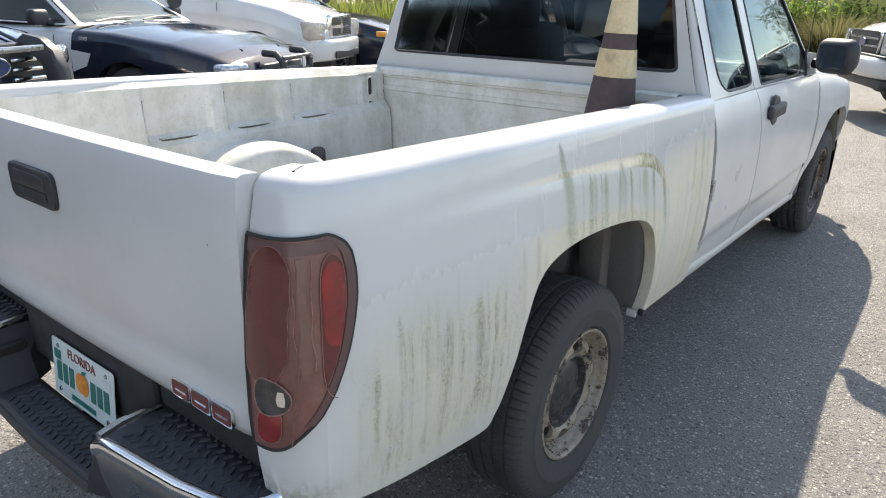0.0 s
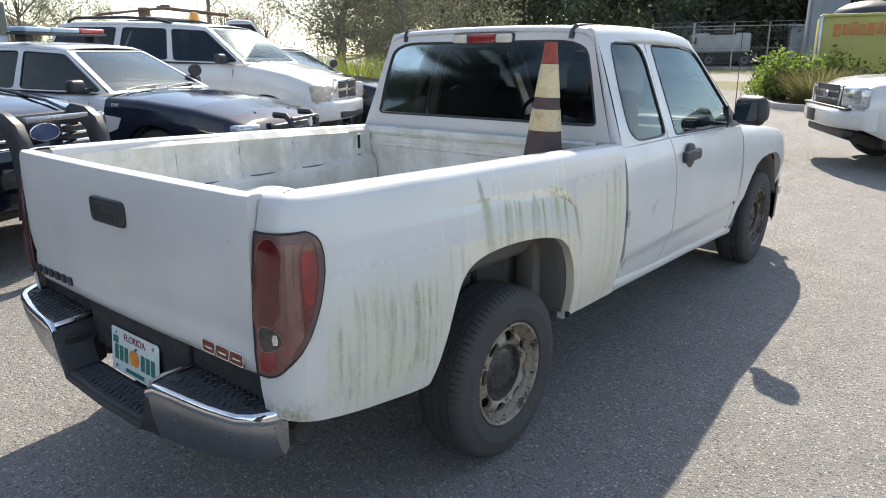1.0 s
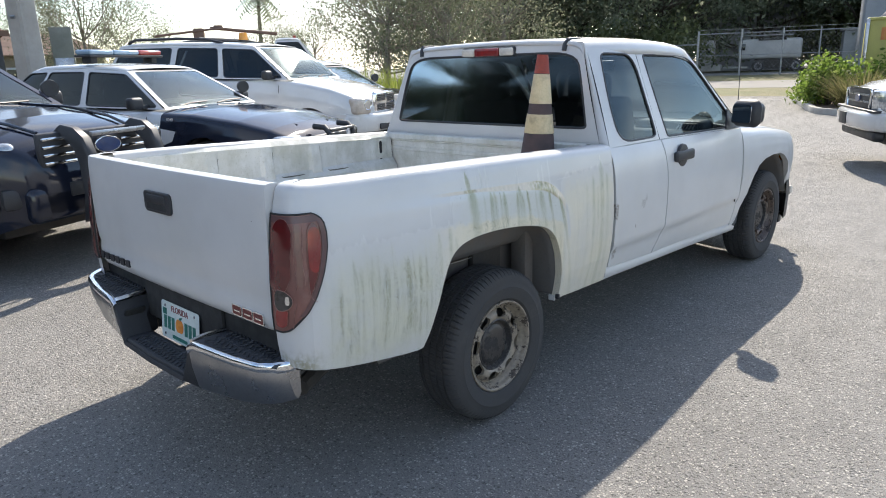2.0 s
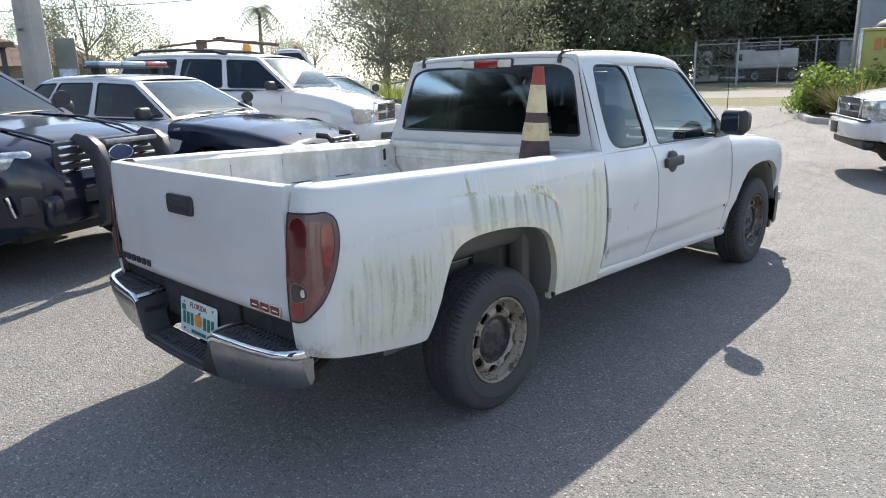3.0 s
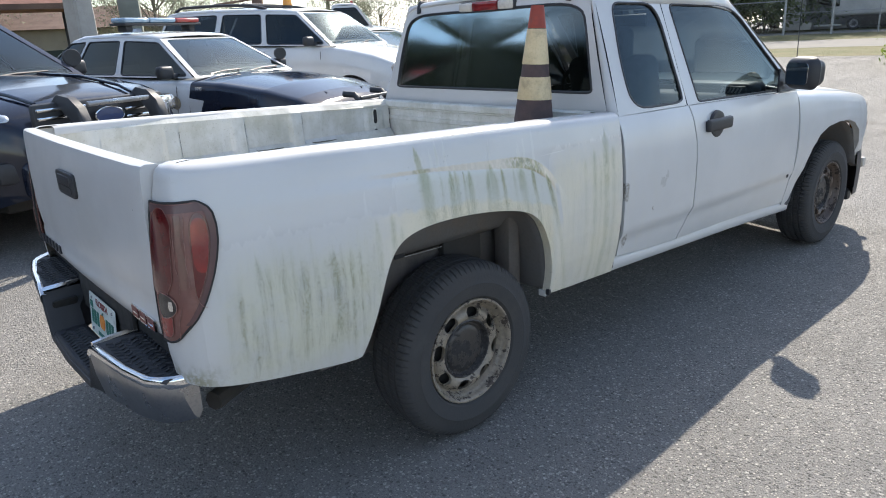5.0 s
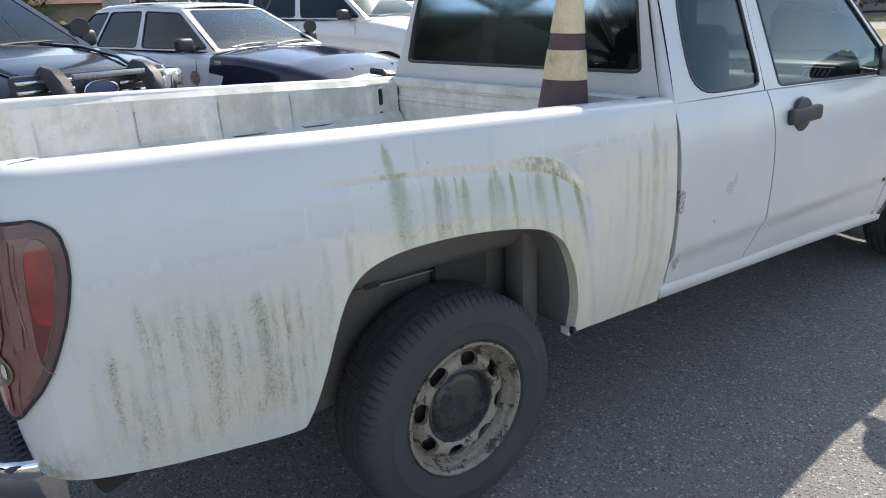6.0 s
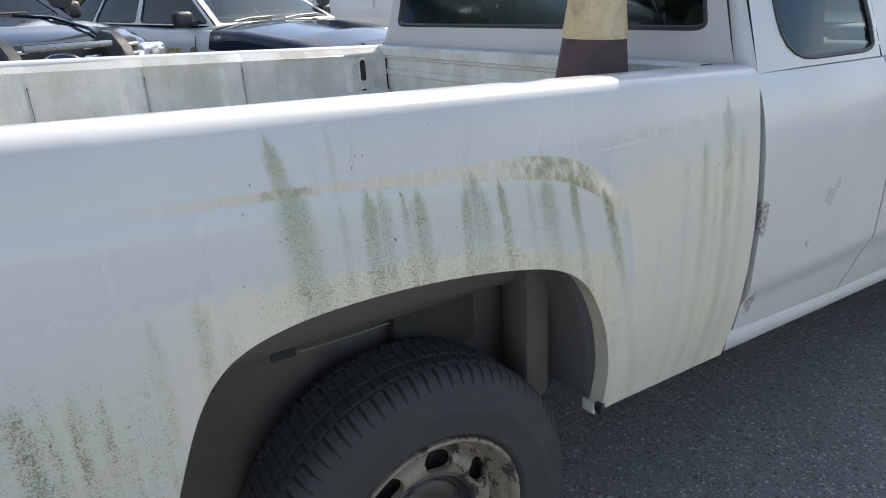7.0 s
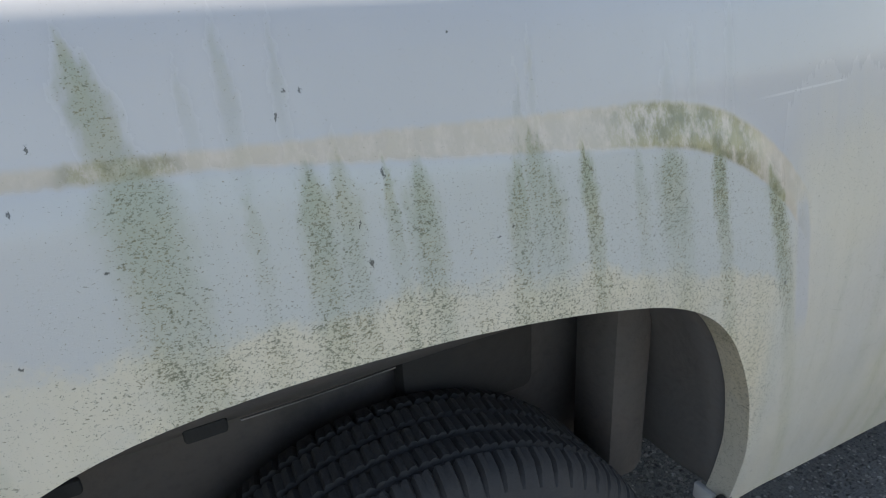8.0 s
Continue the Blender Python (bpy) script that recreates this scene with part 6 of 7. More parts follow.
# black and white patrol saloon
SALOON = dict(plan=((-2.70, 0.72, 0.70), (-2.66, 0.84, 0.90), (-2.5, 0.91, 0.985), (-1.9, 0.96, 1.02), (-1.2, 0.98, 1.00), (0.3, 0.985, 0.97), (0.85, 0.985, 0.985), (1.4, 0.975, 0.965), (2.0, 0.95, 0.90), (2.40, 0.90, 0.815), (2.56, 0.84, 0.745), (2.66, 0.76, 0.66), (2.70, 0.68, 0.60)),
              low=((-2.7, 0.36), (-2.4, 0.26), (2.4, 0.24), (2.7, 0.34)), axles=(-1.31, 1.60), arch=0.385, radius=0.335, track=0.80, crown=0.045, belt=1.0, roof=1.455, belt_w=0.845, roof_w=0.60,
              posts_low=(1.00, -0.27, -1.12, -1.75), posts_high=(0.26, -0.36, -0.98, -1.28), side_w=lambda z: lerp(z, (0.25, 0.5, 0.7, 0.92), (0.955, 0.975, 0.985, 0.962)), roof_paint=CARWHITE)
saloon = vehicle("patrol_car", "black and white patrol saloon with a roof light bar", "police car", stand(-6.57, 1.98, 21.5, 1.6), SALOON,
                 (("rear_body", -2.70, -1.0, BLACKPAINT), ("door_body", -1.0, 1.02, CARWHITE), ("front_body", 1.02, 2.70, BLACKPAINT)), CARWHITE)
bar = part("light_bar", boxed((0, -0.42, 1.600), (1.22, 0.28, 0.03), 0.012), PLASTIC, saloon, "roof light bar with blue and red lenses")
for x0, x1, mat in ((0.22, 0.60, BLUELENS), (-0.20, 0.22, BLUELENS), (-0.60, -0.20, REDLENS)):
    part("lamp_lens", boxed(((x0 + x1) / 2, -0.42, 1.647), (x1 - x0 - 0.006, 0.26, 0.062), 0.025, None, 3), mat, bar)
for x in (-0.5, 0.5):
    part("bar_foot", boxed((x, -0.42, 1.556), (0.10, 0.16, 0.085), 0.015), PLASTIC, bar)
for sx in (1, -1):
    part("headlight", boxed((sx * 0.70, 2.53, 0.690), (0.32, 0.18, 0.115), 0.035, Matrix.Rotation(-sx * 0.32, 3, "Z"), 3), HEADLAMP, saloon, "wide clear headlight")
    if sx > 0:
        continue
    sp = part("spotlight", spun(((-0.07, 0.001), (-0.065, 0.045), (-0.03, 0.072), (0.03, 0.080), (0.045, 0.076), (0.045, 0.001)), 24), PLASTIC, saloon, "black round spotlight")
    sp.matrix_local = pose(-0.90, 0.78, 1.20, 0, 0, 60)
    part("spot_stem", tube(bmesh.new(), [(0, 0, -0.07), (-0.02, 0.02 * sx, -0.15), (-0.06, 0.10 * sx, -0.17)], 0.014, 6), PLASTIC, sp)
part("grille", boxed((0, 2.65, 0.655), (0.78, 0.07, 0.13), 0.03), PLASTIC, saloon)
part("front_bumper", boxed((0, 2.66, 0.48), (1.70, 0.18, 0.22), 0.07, None, 3), BLACKPAINT, saloon)
push = new("push_bar")
push.parent = saloon
tagged(push, "black push bar")
for x in (-0.27, 0.27):
    part("upright", tube(bmesh.new(), [(x, 2.80, 0.40), (x, 2.84, 0.55), (x, 2.83, 0.74), (x, 2.76, 0.81), (x, 2.62, 0.815)], 0.034, 10), PLASTIC, push)
for z in (0.48, 0.66, 0.775):
    part("crossbar", tube(bmesh.new(), [(-0.27, 2.83, z), (0.27, 2.83, z)], 0.022, 8), PLASTIC, push)
part("reflector", boxed((-0.10, 2.858, 0.72), (0.05, 0.012, 0.10), 0.003), CARWHITE, push)
for x in (-0.42, 0.42):
    part("hood_crease", tube(bmesh.new(), [(x, 1.06, 1.016), (x * 0.98, 1.5, 0.985), (x * 0.9, 2.1, 0.908), (x * 0.82, 2.45, 0.835)], 0.006, 5), BLACKPAINT, saloon)
part("fuel_badge", spun(((0.0, 0.001), (0.0, 0.075), (0.006, 0.072), (0.006, 0.001)), 28, None, (0.983, 0.82, 0.74)), surf("round_door_seal", (0.13, 0.11, 0.09), (0.30, 0.25, 0.16), 30, 80, 0.5), saloon, "round door seal")
words("door_lettering", "POLICE", 0.20, GOLD, saloon, pose(0.9885, 0.30, 0.72, 90, 0, 90), "gold lettering on the door", 0.002)
words("unit_number", "1040", 0.050, NUMBER, saloon, pose(0.966, 1.17, 0.900, 82, 0, 90), "", 0.002)
part("fender_patch", plate([(0.983, 1.03, 0.80), (0.981, 1.25, 0.775), (0.981, 1.19, 0.66), (0.983, 1.03, 0.60)], 0.003), CARWHITE, saloon)

# black patrol utility wagon with a push bar
UTILITY = dict(plan=((-2.50, 0.80, 0.95), (-2.42, 0.92, 1.10), (-1.8, 0.98, 1.14), (0.4, 1.0, 1.10), (1.0, 1.0, 1.125), (1.5, 0.975, 1.095), (1.9, 0.925, 1.045), (2.15, 0.85, 0.995), (2.32, 0.76, 0.945), (2.42, 0.66, 0.88), (2.50, 0.54, 0.76)),
               low=((-2.5, 0.42), (-2.2, 0.32), (2.1, 0.30), (2.5, 0.42)), axles=(-1.32, 1.54), arch=0.44, radius=0.38, track=0.84, crown=0.05, belt=1.12, roof=1.70, belt_w=0.925, roof_w=0.66,
               posts_low=(1.02, 0.02, -0.95, -2.05), posts_high=(0.18, -0.22, -0.90, -1.75), side_w=lambda z: lerp(z, (0.3, 0.6, 0.8, 1.05), (0.97, 0.99, 1.0, 0.97)))
utility = vehicle("patrol_utility", "glossy black patrol utility wagon with a push bar", "police car", stand(-5.24, -0.95, 21), UTILITY, (("body", -2.50, 2.50, BLACKPAINT),), BLACKPAINT)
for sx in (1, -1):
    part("headlight", boxed((sx * 0.74, 2.20, 0.885), (0.40, 0.16, 0.14), 0.045, Matrix.Rotation(-sx * 0.62, 3, "Z"), 3), HEADLAMP, utility, "clear swept headlight")
    part("hood_crease", tube(bmesh.new(), [(sx * 0.50, 1.0, 1.163), (sx * 0.48, 1.6, 1.135), (sx * 0.44, 2.1, 1.062), (sx * 0.40, 2.32, 1.0)], 0.012, 6), BLACKPAINT, utility)
    if sx < 0:
        sp = part("spotlight", spun(((-0.07, 0.001), (-0.065, 0.045), (-0.03, 0.072), (0.03, 0.080), (0.045, 0.076), (0.045, 0.001)), 24), PLASTIC, utility, "black round spotlight")
        sp.matrix_local = pose(-0.98, 0.80, 1.28, 0, 0, 70)
        part("spot_stem", tube(bmesh.new(), [(0, 0, -0.07), (0, 0.03, -0.13)], 0.014, 6), PLASTIC, sp)
    part("fog_recess", boxed((sx * 0.60, 2.40, 0.58), (0.34, 0.06, 0.15), 0.03, Matrix.Rotation(-sx * 0.35, 3, "Z")), PLASTIC, utility)
    part("fog_trim", boxed((sx * 0.80, 2.30, 0.58), (0.03, 0.04, 0.16), 0.008, Matrix.Rotation(sx * 0.3, 3, "Y")), CHROME, utility)
grille = part("grille", boxed((0, 2.46, 0.88), (1.06, 0.06, 0.26), 0.03), PLASTIC, utility, "black grille with chrome bars")
for k, z in enumerate((0.965, 0.91, 0.855, 0.80)):
    for sx in (1, -1):
        part("grille_bar", boxed((sx * 0.335, 2.50 - 0.012 * k * 0, z), (0.36, 0.025, 0.024), 0.008), CHROME, grille)
part("emblem", spun(((0.0, 0.001), (0.0, 0.075), (0.012, 0.07), (0.014, 0.001)), 32), EMBLEM, utility, "blue oval emblem").matrix_local = pose(0, 2.53, 0.885, 0, 0, 90) @ Matrix.Diagonal((1, 1.55, 0.72, 1))
part("emblem_ring", outline(bmesh.new(), [Vector((0.118 * math.cos(a), 2.54, 0.885 + 0.056 * math.sin(a))) for a in np.linspace(0, 2 * math.pi, 28, endpoint=False)], 0.005), CHROME, utility)
part("bumper_lower", boxed((0, 2.43, 0.52), (1.30, 0.14, 0.26), 0.06, None, 3), BLACKPAINT, utility)
push = new("push_bar")
push.parent = utility
tagged(push, "heavy black push bar")
for x in (-0.315, 0.315):
    rows = []
    for y, z, w in ((2.66, 0.40, 0.05), (2.70, 0.60, 0.05), (2.69, 0.82, 0.046), (2.65, 0.93, 0.042), (2.56, 1.00, 0.038), (2.44, 1.02, 0.034)):
        rows.append([(x - w, y - 0.05, z - 0.035), (x - w, y + 0.03, z + 0.02), (x - w * 0.7, y + 0.045, z + 0.035), (x + w * 0.7, y + 0.045, z + 0.035), (x + w, y + 0.03, z + 0.02), (x + w, y - 0.05, z - 0.035)])
    bm = bmesh.new()
    vs = sheet(bm, rows, True)
    cap(bm, vs[0]), cap(bm, vs[-1])
    part("upright", bm, PLASTIC, push, split=50)
for z in (0.50, 0.74):
    part("crossbar", boxed((0, 2.69, z), (0.58, 0.045, 0.07), 0.02), PLASTIC, push)
part("light_strip", boxed((0, 2.66, 0.985), (0.50, 0.03, 0.035), 0.008), DULLCHROME, push)
part("grille_slats", boxed((0, 2.50, 0.60), (0.70, 0.03, 0.10), 0.01), PLASTIC, utility)

# white utility wagon with roof rails and amber beacon
WAGON = dict(plan=((-2.55, 0.78, 1.0), (-2.47, 0.90, 1.12), (-1.9, 0.95, 1.27), (0.3, 0.965, 1.25), (1.2, 0.965, 1.265), (1.6, 0.955, 1.215), (2.0, 0.94, 1.145), (2.35, 0.89, 1.03), (2.48, 0.82, 0.93), (2.55, 0.74, 0.82)),
             low=((-2.5, 0.44), (-2.2, 0.34), (2.2, 0.34), (2.55, 0.50)), axles=(-1.36, 1.66), arch=0.46, radius=0.385, track=0.80, crown=0.05, belt=1.265, roof=1.80, belt_w=0.90, roof_w=0.68,
             bulge=0.15, posts_low=(1.30, 0.06, -0.92, -2.25), posts_high=(0.58, -0.06, -0.92, -2.08), side_w=lambda z: lerp(z, (0.3, 0.6, 0.8, 1.08), (0.94, 0.955, 0.966, 0.94)))
wagon = vehicle("utility_wagon", "white utility wagon with roof rails and amber beacon", "car", stand(-8.42, 4.60, 24.8, 2.0), WAGON, (("body", -2.55, 2.55, CARWHITE),), CARWHITE, GLASSDUSTY)
for sx in (1, -1):
    part("roof_rail", tube(bmesh.new(), [(sx * 0.62, -1.95, 1.82), (sx * 0.63, -1.80, 1.875), (sx * 0.63, -0.9, 1.90), (sx * 0.63, -0.35, 1.885), (sx * 0.62, -0.05, 1.83)], 0.024, 8), PLASTIC, wagon)
    hl = part("headlight", boxed((sx * 0.725, 2.42, 0.88), (0.33, 0.26, 0.25), 0.05, Matrix.Rotation(-sx * 0.42, 3, "Z"), 3), AGEDLAMP, wagon, "tall clear headlight with amber corner")
    part("turn_lens", boxed((sx * 0.855, 2.415, 0.88), (0.06, 0.15, 0.17), 0.02, Matrix.Rotation(-sx * 0.42, 3, "Z")), AMBER, hl)
    part("lamp_bowl", spun(((0.0, 0.001), (0.0, 0.075), (0.012, 0.082), (0.014, 0.075), (0.006, 0.06), (0.004, 0.001)), 20), CHROME, hl).matrix_local = pose(sx * 0.70, 2.562, 0.90, 0, 0, 90 - sx * 24)
part("crossbar", tube(bmesh.new(), [(-0.63, -0.5, 1.91), (0.63, -0.5, 1.91)], 0.018, 8), PLASTIC, wagon)
beacon = part("beacon", spun(((1.86, 0.001), (1.86, 0.085), (1.885, 0.085)), 20, None, (0.25, 0.10, 0), "z"), PLASTIC, wagon, "amber roof beacon")
part("dome", spun(((1.885, 0.075), (1.98, 0.070), (2.005, 0.055), (2.012, 0.001)), 20, None, (0.25, 0.10, 0), "z"), AMBER, beacon)
g = part("grille", boxed((0, 2.53, 0.92), (0.84, 0.09, 0.34), 0.05, None, 3), CHROME, wagon, "chrome cross-bar grille")
for sx in (1, -1):
    for z in (0.995, 0.845):
        ins = part("grille_opening", boxed((sx * 0.195, 2.570, z), (0.32, 0.02, 0.115), 0.012), PLASTIC, g)
        for k in range(4):
            part("slat", boxed((sx * 0.195, 2.582, z - 0.040 + k * 0.027), (0.31, 0.008, 0.006)), DULLCHROME, ins)
bow_bumper(wagon, 0.93, 2.68, 0.46, 0.76, 0.34, CARWHITE, "white front bumper")
part("lower_intake", boxed((0, 2.665, 0.55), (0.9, 0.03, 0.10), 0.02), PLASTIC, wagon)

# white full-size pickup facing the other way
PICKUP = dict(plan=((-2.80, 0.92, 1.15), (-2.7, 0.98, 1.20), (-0.9, 1.0, 1.20), (0.9, 1.0, 1.15), (1.2, 1.0, 1.16), (1.8, 0.99, 1.14), (2.3, 0.97, 1.115), (2.50, 0.95, 1.085), (2.64, 0.92, 1.02), (2.72, 0.89, 0.93), (2.76, 0.86, 0.84)),
              low=((-2.8, 0.55), (-2.4, 0.42), (2.3, 0.40), (2.76, 0.60)), axles=(-1.72, 1.78), arch=0.47, radius=0.40, track=0.84, crown=0.06, belt=1.17, roof=1.82, belt_w=0.93, roof_w=0.68,
              posts_low=(1.05, 0.15, -0.80), posts_high=(0.40, 0.0, -0.68), side_w=lambda z: lerp(z, (0.3, 0.6, 0.8, 1.1), (0.97, 0.99, 1.0, 0.98)))
pickup = vehicle("pickup_truck", "clean white full-size pickup with a dark grille", "pickup truck", stand(2.65, 9.95, 206.9), PICKUP, (("body", -2.80, 2.76, CARWHITE),), CARWHITE)
g = part("grille", boxed((0, 2.75, 0.92), (1.00, 0.08, 0.28), 0.03), PLASTIC, pickup, "dark grille with bright bars")
for z in (0.975, 0.885):
    part("grille_bar", boxed((0, 2.793, z), (0.92, 0.02, 0.026), 0.008), DULLCHROME, g)
part("grille_surround", outline(bmesh.new(), [Vector((p.x, 2.79, p.y)) for p in rounded([(-0.50, 0.785), (0.50, 0.785), (0.53, 1.055), (-0.53, 1.055)], 0.05, 4)], 0.014), CHROME, g)
part("emblem", spun(((0.0, 0.001), (0.0, 0.07), (0.012, 0.065), (0.013, 0.001)), 28), EMBLEM, pickup).matrix_local = pose(0, 2.80, 0.925, 0, 0, 90) @ Matrix.Diagonal((1, 1.5, 0.75, 1))
for sx in (1, -1):
    hl = part("headlight", boxed((sx * 0.755, 2.68, 0.92), (0.40, 0.16, 0.27), 0.04, Matrix.Rotation(-sx * 0.22, 3, "Z"), 3), HEADLAMP, pickup, "tall clear headlight")
    part("turn_lens", boxed((sx * 0.90, 2.64, 0.84), (0.05, 0.12, 0.09), 0.015), AMBER, hl)
bow_bumper(pickup, 0.97, 2.93, 0.53, 0.775, 0.26, CARWHITE, "white front bumper")
part("bumper_strip", boxed((0, 2.76, 0.785), (1.70, 0.16, 0.030), 0.012), PLASTIC, pickup)
part("plate_bracket", boxed((0.10, 2.935, 0.66), (0.32, 0.012, 0.16), 0.004), PLASTIC, pickup)
part("air_dam", boxed((0, 2.70, 0.47), (1.5, 0.16, 0.14), 0.05, None, 3), PLASTIC, pickup)


# ---- planting and distance ----
# Oak and pale leaf colours raised past natural foliage, standing in for haze.
LEAF_DARK = leafy("dark_oak_leaf", (0.14, 0.175, 0.12), (0.21, 0.245, 0.165), (0.34, 0.36, 0.27))
LEAF_PALE = leafy("pale_olive_leaf", (0.13, 0.15, 0.095), (0.19, 0.205, 0.135), (0.33, 0.32, 0.24))
LEAF_FRESH = leafy("fresh_green_leaf", (0.075, 0.125, 0.020), (0.13, 0.20, 0.035), (0.24, 0.30, 0.08))
LEAF_HEDGE = leafy("grey_green_leaf", (0.12, 0.15, 0.07), (0.19, 0.225, 0.11), (0.31, 0.33, 0.20))
LEAF_REED = leafy("yellow_green_blade", (0.12, 0.16, 0.03), (0.20, 0.24, 0.05), (0.33, 0.34, 0.12))
LEAF_DRY = leafy("olive_dry_blade", (0.09, 0.09, 0.035), (0.15, 0.14, 0.06), (0.24, 0.21, 0.10))
LEAF_DEEP = leafy("deep_green_leaf", (0.020, 0.030, 0.018), (0.030, 0.042, 0.024), (0.05, 0.06, 0.035))
BARK = surf("grey_bark", (0.10, 0.085, 0.07), (0.065, 0.055, 0.045), 6, 40, 0.95, bump=0.8)


PALEBARK = surf("pale_grey_bark", (0.26, 0.23, 0.19), (0.19, 0.165, 0.135), 6, 40, 0.95, bump=0.6)


def quads(name, centres, sizes, rng, mat, parent, tall=1.0, droop=0.0):
    """Many small leaves, each a quad folded at random, as one mesh."""
    n = len(centres)
    a = rng.normal(size=(n, 3))
    a /= np.linalg.norm(a, axis=1)[:, None]
    b = np.cross(a, rng.normal(size=(n, 3)))
    b /= np.linalg.norm(b, axis=1)[:, None]
    a, b = a * sizes[:, None] * tall, b * sizes[:, None] * 0.55
    v = np.stack([centres - a, centres + b, centres + a, centres - b], 1).reshape(-1, 3)
    me = bpy.data.meshes.new(name)
    me.from_pydata(v.tolist(), [], np.arange(4 * n).reshape(-1, 4).tolist())
    me.materials.append(mat)
    ob = new(name, me)
    ob.parent = parent
    return ob


def tree(name, label, at, height, spread, seed, leaf, count, size, bare=0.25, lobes=34, group="", low=0.30, bark=None, girth=1.0):
    """A tapered trunk with limbs, and a crown of leaves gathered in uneven clumps."""
    rng = np.random.default_rng(seed)
    t = thing(name, label, "tree", group, at)
    lean = rng.normal(size=2) * 0.05 * height
    trunk = [Vector((lean[0] * k * k, lean[1] * k * k, height * 0.72 * k)) for k in np.linspace(0, 1, 7)]
    bm = bmesh.new()
    tube(bm, trunk, [height * 0.028 * girth * (1 - 0.8 * k) + 0.02 for k in np.linspace(0, 1, 7)], 9)
    part("trunk", bm, bark or BARK, t)
    tips = []
    bm = bmesh.new()
    for k in range(lobes):
        f = low + (1 - low) * rng.random() ** 0.8
        a = 2.4 * k + rng.normal() * 0.4
        reach = spread * (0.35 + 0.65 * math.sin(math.pi * min(max((f - low * 0.6) / (1.05 - low * 0.6), 0), 1)) ** 0.7) * (0.55 + 0.5 * rng.random())
        root = trunk[min(int(f * 6 * 0.85), 6)]
        tip = Vector((lean[0] + math.cos(a) * reach, lean[1] + math.sin(a) * reach, height * (f * 0.98)))
        mid = root.lerp(tip, 0.5) + Vector((rng.normal() * 0.06 * spread, rng.normal() * 0.06 * spread, -0.05 * height))
        tube(bm, [root, mid, tip], [height * 0.010 * girth, height * 0.006 * girth, height * 0.002], 5, False)
        for _ in range(3):
            tw = tip + Vector(rng.normal(size=3)) * spread * 0.18
            tube(bm, [mid.lerp(tip, 0.6), tw], [height * 0.004 * girth, height * 0.0012], 4, False)
            tips.append(tw)
        tips.append(tip)
    tagged(part("limb_work", bm, bark or BARK, t), kind="stuff")
    c = np.array([list(v) for v in tips])
    pick = rng.integers(0, len(c), count)
    wide = spread * bare * (0.5 + rng.random(len(c)))
    pts = c[pick] + rng.normal(size=(count, 3)) * wide[pick][:, None] * np.array((1, 1, 0.75)) * 0.62
    pts = pts[pts[:, 2] > 0.15 * height * low]
    quads("crown", pts, size * (0.6 + 0.8 * rng.random(len(pts))), rng, leaf, t)
    return t


def place(x, y, turn=0.0, s=1.0):
    return pose(x, y, lie(x, y) - 0.03, 0, 0, turn) @ Matrix.Diagonal((s, s, s, 1))


def again(first, x, y, turn, s):
    c = copy_thing(first, pose(x, y, lie(x, y) - 0.03, 0, 0, turn))
    c.scale = (s, s, s)
    return c


# dense oaks beyond the street
oak_a = tree("oak_tree", "dense dark oak beyond the street", place(-24.0, 52.0), 13.0, 6.6, 3, LEAF_DARK, 19000, 0.150, 0.24, 46, "trees beyond the street", 0.16)
oak_b = tree("oak_tree", "dense dark oak beyond the street", place(-34.0, 46.0), 12.0, 6.2, 5, LEAF_DARK, 19000, 0.150, 0.24, 44, "trees beyond the street", 0.16)
for k, (x, y, s) in enumerate(((-18, 58, 1.05), (-11, 57, 1.0), (-4, 62, 1.1), (-29, 60, 1.2), (-23, 66, 1.1), (-12, 67, 1.1), (-8, 60, 0.9), (-3, 71, 1.15), (-38, 54, 1.05), (-16, 72, 1.2), (-31, 52, 0.95), (-20, 82, 1.4), (-8, 84, 1.4), (4, 80, 1.3), (-32, 76, 1.4), (-44, 66, 1.3), (-14, 62, 1.0))):
    again(oak_a if k % 2 else oak_b, x, y, 37 * k, s)
# paler trees to the side of the lot
sparse = tree("olive_tree", "thin-leaved pale tree beside the lot", place(-22.6, 21.0), 9.2, 3.9, 11, LEAF_PALE, 17000, 0.062, 0.36, 34, "trees beside the lot", 0.22, PALEBARK, 0.6)
again(sparse, -30.4, 10.2, 80, 0.66), again(sparse, -19.6, 22.2, 150, 0.72), again(sparse, -27.0, 27.0, 210, 1.0), again(sparse, -33.5, 13.4, 300, 0.52)
again(sparse, -36.0, 23.6, 20, 0.52), again(sparse, -33.5, 25.0, 70, 0.5), again(sparse, -22.0, 29.5, 100, 1.0), again(sparse, -46.0, 12.5, 260, 0.6), again(sparse, -40.0, 4.0, 30, 0.75), again(sparse, -42.0, 43.0, 140, 1.3), again(sparse, -50.0, 46.0, 200, 1.2), again(sparse, -36.0, 38.0, 250, 1.15)
# trees behind the way the camera came, seen only in the windows
# Leaves set very dark so these added trees dim the rear window's reflection.
back = tree("fig_tree", "dense deep green fig tree behind the parking lot", place(-33.0, -13.0), 7.8, 6.0, 71, LEAF_DEEP, 34000, 0.30, 0.36, 40, "trees behind the lot", 0.10)
for k, (x, y, s) in enumerate(((-29, -21, 0.8), (-22, -27, 0.9), (-14, -31, 0.75), (-6, -33, 0.9), (3, -34, 0.8), (-40, -4, 0.9), (12, -32, 0.6), (-36, -20, 0.75), (-17, -36, 0.8), (-2, -40, 0.8), (-27, -32, 0.75))):
    again(back, x, y, 50 * k, s)


